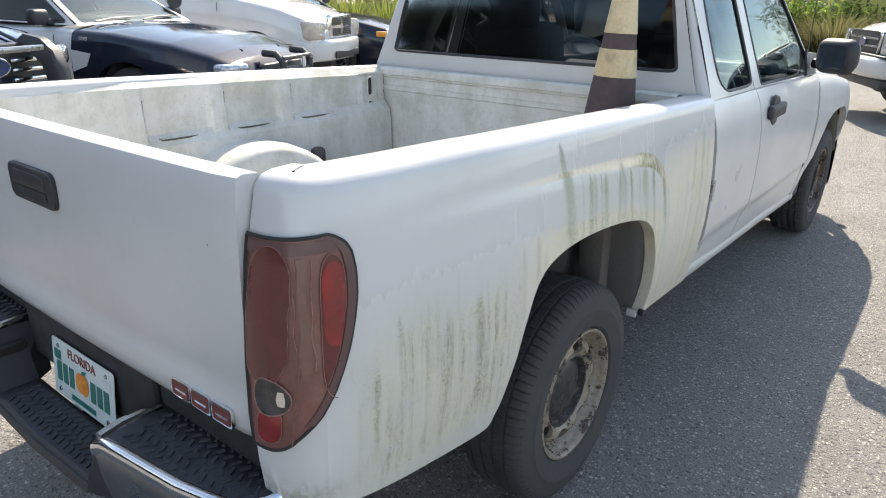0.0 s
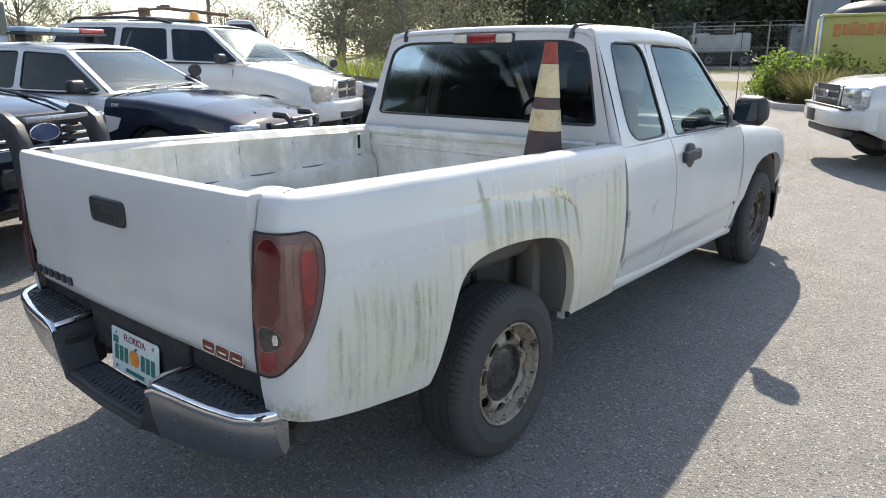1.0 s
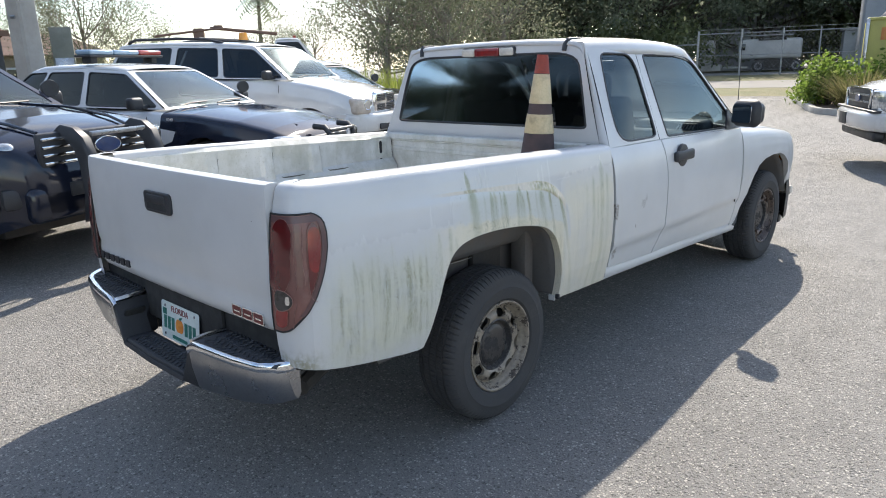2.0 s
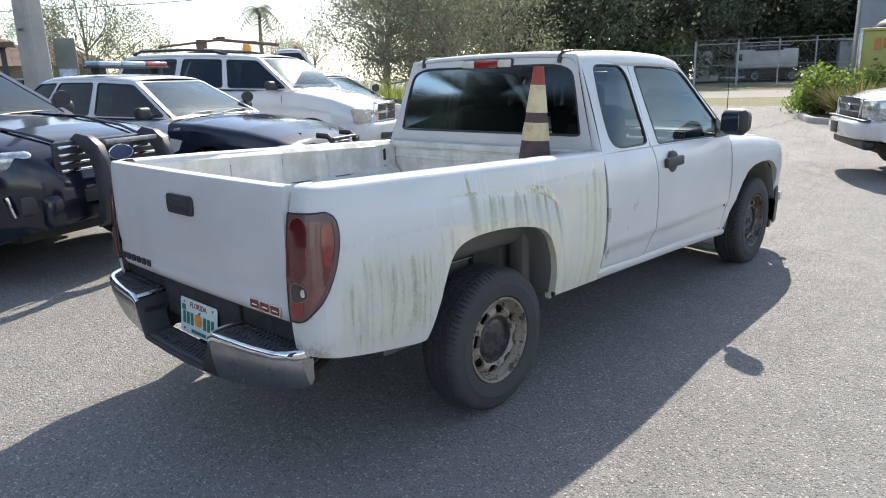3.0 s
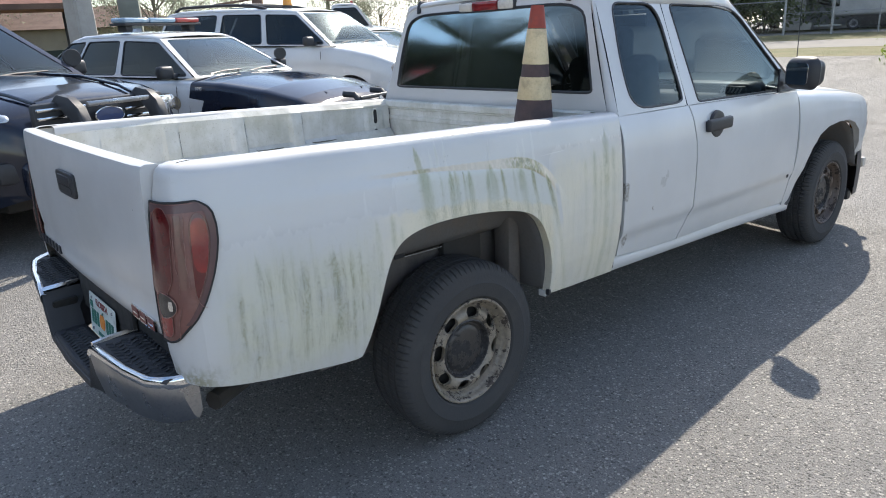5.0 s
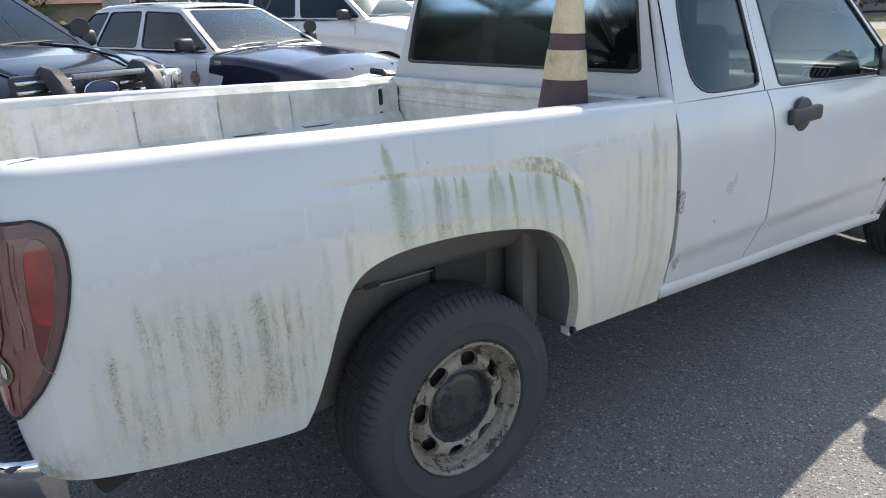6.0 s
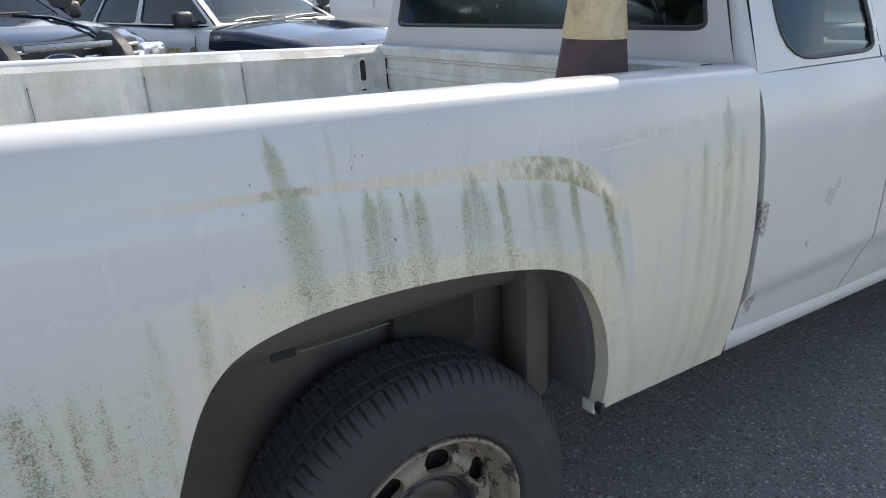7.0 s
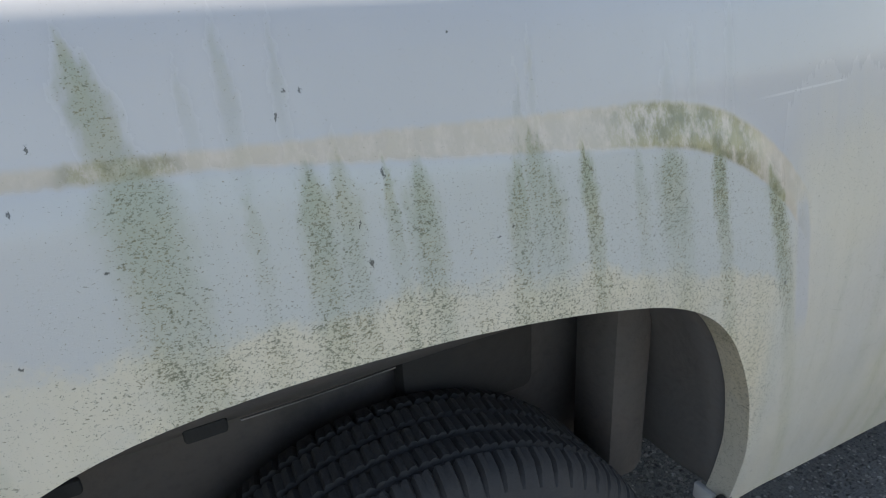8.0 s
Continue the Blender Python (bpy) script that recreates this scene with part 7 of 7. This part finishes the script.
def bush(name, label, at, wide, high, seed, leaf, count, size, group=""):
    rng = np.random.default_rng(seed)
    t = thing(name, label, "shrub", group, at)
    stems, tips = bmesh.new(), []
    for k in range(26):
        a, r = rng.random() * 6.28, wide * rng.random() ** 0.6
        tip = Vector((math.cos(a) * r, math.sin(a) * r, high * (0.35 + 0.6 * rng.random()) * (1 - 0.35 * (r / wide) ** 2)))
        tube(stems, [(tip.x * 0.25, tip.y * 0.25, 0), (tip.x * 0.7, tip.y * 0.7, tip.z * 0.6), tip], [0.02, 0.012, 0.004], 5, False)
        tips.append(tip)
    part("stems", stems, BARK, t)
    c = np.array([list(v) for v in tips])
    pick = rng.integers(0, len(c), count)
    pts = c[pick] + rng.normal(size=(count, 3)) * np.array((0.20, 0.20, 0.22)) * wide
    pts[:, 2] = np.abs(pts[:, 2])
    quads("leaves", pts, size * (0.6 + 0.8 * rng.random(count)), rng, leaf, t)
    return t


bush("shrub", "bright green leafy shrub in the kerbed island", place(-2.85, 19.3), 0.85, 1.28, 21, LEAF_FRESH, 3200, 0.055)
bush("shrub", "bright green leafy shrub behind the kerb", place(-1.5, 20.0), 0.9, 1.2, 22, LEAF_FRESH, 2800, 0.055)
bush("shrub", "bright green leafy shrub beside the yellow trailer", place(-3.6, 21.4), 0.8, 1.15, 23, LEAF_FRESH, 2400, 0.055)
hedge = bush("hedge_shrub", "tall light green shrub before the oaks", place(-24.0, 45.6), 2.6, 4.0, 31, LEAF_HEDGE, 2600, 0.17, "shrubs before the oaks")
again(hedge, -20.0, 47.2, 60, 0.95), again(hedge, -28.5, 44.2, 130, 0.9), again(hedge, -33.0, 43.0, 200, 0.8), again(hedge, -38.0, 41.0, 20, 0.8), again(hedge, -12.0, 57.5, 45, 1.15), again(hedge, -9.3, 58.2, 160, 1.2), again(hedge, -6.6, 59.0, 280, 1.2), again(hedge, -3.8, 60.0, 10, 1.2)


def reeds(name, label, at, wide, high, seed, leaf, count, blade=0.014):
    """Arching blades from one clump of roots, as one sheaf."""
    rng = np.random.default_rng(seed)
    t = thing(name, label, "ornamental grass", "", at)
    v, f = [], []
    for _ in range(count):
        a, r = rng.random() * 6.28, wide * rng.random() ** 0.5
        root = np.array((math.cos(a) * r * 0.45, math.sin(a) * r * 0.45, 0))
        h = high * (0.55 + 0.5 * rng.random())
        out = np.array((math.cos(a), math.sin(a), 0)) * r * (0.4 + 0.9 * rng.random()) + rng.normal(size=3) * 0.1
        side = np.array((-math.sin(a + rng.normal()), math.cos(a + rng.normal()), 0)) * blade
        k = len(v)
        for u in (0, 0.4, 0.75, 1.0):
            p = root + out * u**2.0 + np.array((0, 0, h * (u - 0.22 * u**3)))
            w = side * (1 - 0.9 * u)
            v += [tuple(p - w), tuple(p + w)]
        f += [(k, k + 1, k + 3, k + 2), (k + 2, k + 3, k + 5, k + 4), (k + 4, k + 5, k + 7, k + 6)]
    me = bpy.data.meshes.new("blades")
    me.from_pydata(v, [], f)
    me.materials.append(leaf)
    ob = new("blades", me)
    ob.parent = t
    return t


reeds("ornamental_grass", "olive fountain grass spilling over the island kerb", place(-1.75, 17.95), 1.05, 1.35, 41, LEAF_DRY, 900, 0.012)
reeds("ornamental_grass", "olive fountain grass spilling over the island kerb", place(-0.4, 18.4), 1.0, 1.2, 42, LEAF_DRY, 800, 0.012)
for k, (x, y) in enumerate(((-11.6, 11.2), (-12.3, 10.6), (-11.0, 12.0), (-10.4, 12.7), (-13.0, 10.0))):
    reeds("ornamental_grass", "tall yellow-green grass clump behind the parked cars", place(x, y), 0.75, 1.75, 51 + k, LEAF_REED, 420, 0.016)


def palm(at, high, seed):
    rng = np.random.default_rng(seed)
    t = thing("palm_tree", "slender coconut palm beyond the lot", "palm", "palms", at)
    part("trunk", tube(bmesh.new(), [(0.03 * high * k * k, 0, high * k) for k in np.linspace(0, 1, 8)], [0.17 - 0.07 * k for k in np.linspace(0, 1, 8)], 8), BARK, t)
    top = Vector((0.03 * high, 0, high))
    v, f = [], []
    for k in range(15):
        a, lift = 2.4 * k, 0.9 - 1.3 * (k / 15)
        d = Vector((math.cos(a), math.sin(a), 0))
        spine = [top + d * (1.55 * u) + Vector((0, 0, (lift * u - 1.1 * u * u) * 1.05)) for u in np.linspace(0, 1, 12)]
        s = d.cross(Vector((0, 0, 1)))
        for p, q in zip(spine, spine[1:]):
            for sg in (1, -1):
                i = len(v)
                out = s * sg * 0.34 - Vector((0, 0, 0.20))
                v += [tuple(p), tuple(p.lerp(q, 0.75)), tuple(p.lerp(q, 0.9) + out), tuple(p.lerp(q, 0.6) + out)]
                f.append((i, i + 1, i + 2, i + 3))
    me = bpy.data.meshes.new("fronds")
    me.from_pydata(v, [], f)
    me.materials.append(LEAF_DARK)
    ob = new("fronds", me)
    ob.parent = t


palm(place(-39.5, 25.0), 6.1, 1)
palm(place(-41.5, 10.7), 3.6, 2)

# ---- light pole, wires, far buildings ----
pole = thing("light_pole", "square grey concrete light pole", "pole", at=pose(-10.93, 1.98, lie(-10.93, 1.98), 0, 0, 20))
bm = bmesh.new()
sheet(bm, [[(sx * w, sy * w, z) for sx, sy in ((-1, -0.8), (-0.8, -1), (0.8, -1), (1, -0.8), (1, 0.8), (0.8, 1), (-0.8, 1), (-1, 0.8))] for z, w in ((0, 0.19), (2, 0.175), (9.5, 0.11))], True)
part("shaft", bm, CONCRETE, pole)
part("hand_hole", boxed((0.0, -0.180, 2.35), (0.12, 0.012, 0.06), 0.003), DULLCHROME, pole)
WIRE = surf("power_cable", (0.04, 0.04, 0.04), None, 10, 60, 0.8)
cable = tagged(part("overhead_cable", tube(bmesh.new(), [(-32.2 + 0.43 * (y - 7.2), y, 4.55 + 0.0036 * y * y) for y in np.linspace(-40, 45, 30)], 0.02, 5), WIRE), "thin dark overhead cable against the sky", "cable")

TAN = surf("tan_wall", (0.36, 0.31, 0.23), (0.30, 0.26, 0.20), 1.2, 20, 0.85)
ROOFBROWN = surf("brown_roof", (0.15, 0.095, 0.07), (0.11, 0.07, 0.055), 2, 20, 0.85)


def low_house(at, w, d, h, rise, label):
    t = thing("low_building", label, "building", at=at)
    part("wall", boxed((0, 0, h / 2), (w, d, h), 0.02), TAN, t)
    bm = bmesh.new()
    e = 0.5
    v = [bm.verts.new(p) for p in ((-w / 2 - e, -d / 2 - e, h), (w / 2 + e, -d / 2 - e, h), (w / 2 + e, d / 2 + e, h), (-w / 2 - e, d / 2 + e, h), (-w / 2 + d * 0.3, 0, h + rise), (w / 2 - d * 0.3, 0, h + rise))]
    for q in ((0, 1, 5, 4), (1, 2, 5), (2, 3, 4, 5), (3, 0, 4), (3, 2, 1, 0)):
        bm.faces.new([v[k] for k in q])
    part("roof", bm, ROOFBROWN, t, smooth=False)
    for x in (-w * 0.28, w * 0.22):
        win = part("window", boxed((x, -d / 2 - 0.02, h * 0.55), (1.3, 0.08, 1.1), 0.02), CARWHITE, t)
        part("pane", boxed((x, -d / 2 - 0.065, h * 0.55), (1.1, 0.02, 0.9)), DARKGLASS, win)
    return t


low_house(pose(-41.0, 7.4, lie(-41, 7.4), 0, 0, 72), 14, 6, 2.5, 1.2, "low tan building with a brown hipped roof")
kiosk = thing("block_shed", "tall grey-green block shed behind the light pole", "building", at=pose(-24.0, 6.4, lie(-24, 6.4), 0, 0, 70))
part("wall", boxed((0.62, 0, 1.5), (0.66, 1.6, 3.0), 0.03), surf("grey_green_wall", (0.21, 0.22, 0.19), (0.17, 0.18, 0.155), 2, 20, 0.85), kiosk)
part("door", boxed((0.62, -0.815, 1.0), (0.56, 0.04, 2.0), 0.01), DULLCHROME, kiosk)
part("post", tube(bmesh.new(), [(-0.55, -1.6, 0), (-0.55, -1.6, 3.0)], 0.07, 8), PLASTIC, kiosk)

pav = thing("pavilion", "open pavilion with a reddish brown roof on dark posts", "pavilion", at=pose(-24.0, 2.6, lie(-24, 2.6), 0, 0, 78))
bm = bmesh.new()
v = [bm.verts.new(p) for p in ((-2.6, -2.4, 2.72), (2.6, -2.4, 2.72), (2.6, 2.4, 2.72), (-2.6, 2.4, 2.72), (0, 0, 3.75))]
for q in ((0, 1, 4), (1, 2, 4), (2, 3, 4), (3, 0, 4), (3, 2, 1, 0)):
    bm.faces.new([v[k] for k in q])
part("roof", bm, surf("red_brown_shingle", (0.21, 0.095, 0.07), (0.16, 0.08, 0.06), 3, 30, 0.85), pav, smooth=False)
part("fascia", boxed((0, -2.42, 2.66), (5.2, 0.05, 0.16)), ROOFBROWN, pav)
for x in (-2.3, 2.3):
    for y in (-2.1, 2.1):
        part("post", boxed((x, y, 1.35), (0.14, 0.14, 2.7), 0.01), PLASTIC, pav)
screen = thing("screened_fence", "dark green screened fence beside the pavilion", "fence", at=pose(-20.5, 3.3, lie(-20.5, 3.3), 0, 0, 74))
part("screen", boxed((0, 0, 0.75), (7.0, 0.03, 1.3)), surf("dark_green_mesh", (0.022, 0.030, 0.024), (0.03, 0.04, 0.03), 4, 40, 0.9), screen)
for x in (-3.5, -1.75, 0, 1.75, 3.5):
    part("post", tube(bmesh.new(), [(x, 0.05, 0), (x, 0.05, 1.45)], 0.03, 8), PLASTIC, screen)

# boom truck behind the parked cars: white cab and a rust-brown folded boom
RUSTBROWN = surf("rust_brown_steel", (0.20, 0.13, 0.095), (0.15, 0.10, 0.08), 2, 30, 0.8, dirt=(0.08, 0.05, 0.04), amount=0.5)
boom = thing("boom_truck", "white boom truck with a rust-brown folded boom", "truck", at=pose(-16.4, 8.9, lie(-16.4, 8.9), 0, 0, -36.5))
part("bed", boxed((0, -0.9, 1.15), (2.1, 5.2, 0.35), 0.04), RUSTBROWN, boom)
part("chassis", boxed((0, 0, 0.75), (0.9, 7.0, 0.35), 0.04), UNDER, boom)
for x in (-0.95, 0.95):
    for y in (-2.4, 2.7):
        wheel(boom, pose(x, y, 0.45, 10, 0, 0 if x > 0 else 180), 0.45, 0.13, rim=ALLOY, centre=PLASTIC)
part("boom_arm", tube(bmesh.new(), [(0.2, -1.9, 2.42), (0.2, -0.4, 2.58), (0.2, 0.1, 2.60)], 0.035, 6), RUSTBROWN, boom)
part("boom_arm", tube(bmesh.new(), [(-0.1, -0.4, 2.64), (-0.1, 1.5, 2.44)], 0.05, 6), RUSTBROWN, boom)
part("boom_joint", boxed((0.05, -0.15, 2.64), (0.22, 0.26, 0.13), 0.04), RUSTBROWN, boom)
part("boom_post", boxed((0.1, -0.7, 1.9), (0.22, 0.3, 1.45), 0.04), RUSTBROWN, boom)
part("head_board", boxed((0, 1.15, 1.6), (2.0, 0.08, 0.7), 0.02), RUSTBROWN, boom)
cab_s = dict(plan=((1.3, 0.92, 1.62), (1.4, 0.98, 1.66), (2.6, 0.98, 1.62), (3.2, 0.95, 1.52), (3.75, 0.85, 1.36), (3.95, 0.7, 1.05)), low=((1.3, 0.7), (4, 0.7)), axles=(2.7,), arch=0.52, radius=0.45, crown=0.05, belt=1.62, roof=2.25, belt_w=0.92, roof_w=0.74, posts_low=(2.55, 1.42), posts_high=(2.15, 1.45))
part("cab_body", car_shell(cab_s, 1.3, 3.95), CARWHITE, boom, split=45)
greenhouse(boom, cab_s, CARWHITE, GLASSCLEAR, DARKGLASS)
for x in (-0.5, 0, 0.5):
    part("marker_lamp", boxed((x, 2.0, 2.33), (0.12, 0.08, 0.05), 0.015), REDLENS, boom)
second = copy_thing(saloon, stand(-8.84, 6.5, 28, 1.6))
tagged(second, "black and white patrol saloon, no light bar", "police car")
for o in list(second.children_recursive):
    if o.name.split(".")[0] in ("light_bar", "lamp_lens", "bar_foot"):
        bpy.data.objects.remove(o)
third = copy_thing(saloon, stand(-5.1, -3.55, 24, 1.6))
tagged(third, "black and white patrol saloon, parked at the row's end", "police car")
part("side_marker", boxed((0.90, 2.36, 0.73), (0.05, 0.20, 0.09), 0.02), AMBER, second)

# ---- yellow trailer ----
YELLOW = surf("faded_yellow_paint", (0.40, 0.375, 0.10), (0.34, 0.32, 0.10), 1.4, 40, 0.5, dirt=(0.25, 0.21, 0.09), amount=0.4)
FADEDRED = surf("faded_red_print", (0.46, 0.17, 0.06), (0.48, 0.24, 0.07), 6, 60, 0.7)
ang = 14
trailer = thing("box_trailer", "faded yellow box trailer with worn red print", "trailer", at=pose(-2.40, 20.6, lie(-2.40, 20.6), 0, 0, ang))
part("box", boxed((3.6, 1.2, 1.42), (7.2, 2.4, 1.86), 0.03), YELLOW, trailer)
part("edge_rail", boxed((3.6, -0.02, 2.36), (7.24, 0.06, 0.08), 0.015), YELLOW, trailer)
part("edge_post", boxed((0.0, -0.02, 1.42), (0.09, 0.07, 1.9), 0.015), DULLCHROME, trailer)
for k in range(13):
    part("print_bar", boxed((0.42 + k * 0.205, -0.008, 1.96 + 0.02 * (k % 3)), (0.165, 0.012, 0.34 - 0.05 * (k % 2)), 0.01), FADEDRED, trailer)
part("sill", boxed((3.6, 1.2, 0.44), (7.2, 2.3, 0.12), 0.02), UNDER, trailer)
for x in (3.2, 4.1):
    wheel(trailer, pose(x, 0.12, 0.34, 0, 0, -90), 0.34, 0.10, rim=ALLOY, centre=PLASTIC)
part("tarp_roll", spun(((-0.02, 0.95), (0.12, 0.93), (0.26, 0.80), (0.38, 0.55), (0.44, 0.25), (0.45, 0.001)), 24, None, (1.25, 1.2, 2.34), "z"), PLASTIC, trailer, "dark domed cover")
part("draw_bar", tube(bmesh.new(), [(0.1, 1.2, 0.45), (-0.6, 1.2, 0.45)], 0.05, 6), UNDER, trailer)
part("jack_leg", tube(bmesh.new(), [(0.06, 0.05, 0.0), (0.06, 0.05, 1.1)], 0.035, 8), DULLCHROME, trailer)

# ---- the yard behind the street ----
GALV = surf("galvanised_pipe", (0.36, 0.37, 0.38), (0.28, 0.29, 0.30), 10, 60, 0.45, metal=0.6)
fence = thing("yard_fence", "chain-link yard fence with galvanised posts and rails", "fence")


def fence_at(x, z, dv=0.0):
    y = 44.4 + dv + 0.31 * (x + 8.4)
    return Vector((x, y, lie(x, y) + z))


posts = [-40, -36.5, -33, -29.5, -26, -22.5, -19.2, -16.3, -13.9, -11.7, -9.8, -8.0, -5.0, -2.0, 1.0, 4.0, 7.0]
for x in posts:
    tall = 2.75 if -17 < x < -7 else 2.0
    part("post", tube(bmesh.new(), [fence_at(x, 0), fence_at(x, tall)], 0.075 if x in (-16.3, -13.9) else 0.045, 8), GALV, fence)
for a, b in zip(posts, posts[1:]):
    hi = 2.55 if -17 < a < -7 else 1.95
    part("top_rail", tube(bmesh.new(), [fence_at(a, hi), fence_at(b, hi)], 0.032, 6), GALV, fence)
    if -17 < a < -2:
        part("mid_rail", tube(bmesh.new(), [fence_at(a, 1.25), fence_at(b, 1.25)], 0.022, 6), GALV, fence)
        part("barbed_wire", tube(bmesh.new(), [fence_at(a, hi + 0.25, 0.15), fence_at(b, hi + 0.25, 0.15)], 0.012, 4), GALV, fence)
v, f = [], []
for x in np.arange(-40, 7, 0.22):
    hi = 2.5 if -17 < x < -7 else 1.9
    for dx in (1, -1):
        for z0 in np.arange(0.05, hi, 0.5):
            a, b = fence_at(x, z0), fence_at(x + dx * 0.5, min(z0 + 0.5, hi))
            k = len(v)
            up = Vector((0, 0, 0.0035))
            v += [tuple(a - up), tuple(a + up), tuple(b + up), tuple(b - up)]
            f.append((k, k + 1, k + 2, k + 3))
me = bpy.data.meshes.new("chain_link")
me.from_pydata(v, [], f)
me.materials.append(GALV)
mesh_part = new("chain_link", me)
mesh_part.parent = fence
tagged(mesh_part, kind="stuff")

GREYWHITE = surf("off_white_panel", (0.44, 0.44, 0.43), (0.37, 0.37, 0.36), 1.0, 20, 0.6, dirt=(0.28, 0.25, 0.20), amount=0.4)
rig = thing("trailer_unit", "off-white equipment trailer parked in the yard", "trailer", at=pose(-15.3, 51.4, lie(-15.3, 51.4), 0, 0, 17))
part("body", boxed((0.25, 0, 1.60), (4.1, 2.3, 1.36), 0.20, None, 4), GREYWHITE, rig)
part("roof_rack", boxed((-0.1, 0, 2.52), (3.6, 1.9, 0.06), 0.02), GALV, rig)
part("louvre", boxed((0.4, -1.16, 2.22), (1.8, 0.04, 0.12), 0.01), UNDER, rig)
part("window", boxed((-1.5, -1.16, 1.75), (0.35, 0.04, 0.45), 0.01), DARKGLASS, rig)
for x in (-0.9, 0.1, 1.2, 1.8):
    part("vent", spun(((-1.175, 0.001), (-1.175, 0.09), (-1.15, 0.09)), 14, None, (0, 0, 0), "z"), UNDER, rig).matrix_local = pose(x, 0, 1.36, -90, 0, 0) @ Matrix.Diagonal((1, 1, -1, 1))
part("skirt", boxed((0.7, 0, 0.62), (2.2, 2.0, 0.80), 0.05), UNDER, rig)
part("step", boxed((-1.9, -1.0, 0.35), (1.6, 0.9, 0.12), 0.02), GREYWHITE, rig)
for x in (-0.4, 2.0):
    wheel(rig, pose(x, -0.95, 0.42, 0, 0, -90), 0.42, 0.12, rim=ALLOY, centre=PLASTIC)
gen = thing("generator_box", "off-white generator cabinet in the yard", "generator", at=pose(-18.9, 49.7, lie(-18.9, 49.7), 0, 0, 17))
part("cabinet", boxed((0, 0, 1.45), (1.05, 1.2, 1.7), 0.08, None, 3), GREYWHITE, gen)
part("base", boxed((0.2, -0.2, 0.35), (1.7, 1.4, 0.45), 0.03), GREYWHITE, gen)
part("hose", tube(bmesh.new(), [(-0.2, -0.75, 2.1), (0.1, -0.80, 1.6), (0.5, -0.85, 1.2), (0.6, -0.9, 0.6)], 0.06, 7), UNDER, gen)
shed = thing("utility_cabin", "grey utility cabin in the yard", "shed", at=pose(-8.5, 53.0, lie(-8.5, 53), 0, 0, 17))
part("wall", boxed((0, 0, 1.3), (4.5, 2.6, 2.6), 0.04), surf("grey_cabin_wall", (0.25, 0.26, 0.26), (0.20, 0.21, 0.21), 1, 20, 0.8), shed)
part("roof", boxed((0, 0, 2.66), (4.8, 2.9, 0.12), 0.02), GALV, shed)
for x in (-1.6, -0.4, 1.1):
    part("pipe", tube(bmesh.new(), [(x, -1.5, 0), (x + 0.15, -1.5, 1.6), (x + 0.6, -1.5, 2.9)], 0.05, 6), GALV, shed)
tower = thing("stair_tower", "tall blue-grey rendered tower block", "building", at=pose(-6.35, 41.5, lie(-6.35, 41.5), 0, 0, 17))
part("wall", boxed((0, 0, 5.5), (1.7, 3.0, 11.0), 0.03), surf("blue_grey_render", (0.22, 0.25, 0.29), (0.18, 0.21, 0.25), 1, 20, 0.85), tower)
part("parapet", boxed((0, 0, 11.1), (1.9, 3.2, 0.25), 0.03), CONCRETE, tower)
backhouse = thing("far_gable_house", "grey house gable among the oaks", "building", at=pose(-19.5, 60.0, lie(-19.5, 60), 0, 0, 20))
part("wall", boxed((0, 0, 2.2), (7, 5, 4.4), 0.03), surf("pale_grey_wall", (0.36, 0.37, 0.38), (0.30, 0.31, 0.32), 1, 20, 0.85), backhouse)
bm = bmesh.new()
v = [bm.verts.new(p) for p in ((-3.8, -2.9, 4.4), (3.8, -2.9, 4.4), (3.8, 2.9, 4.4), (-3.8, 2.9, 4.4), (0, -2.9, 6.2), (0, 2.9, 6.2))]
for q in ((0, 1, 4), (2, 3, 5), (1, 2, 5, 4), (3, 0, 4, 5), (3, 2, 1, 0)):
    bm.faces.new([v[k] for k in q])
part("roof", bm, surf("grey_shingle", (0.20, 0.21, 0.22), None, 2, 30, 0.85), backhouse, smooth=False)
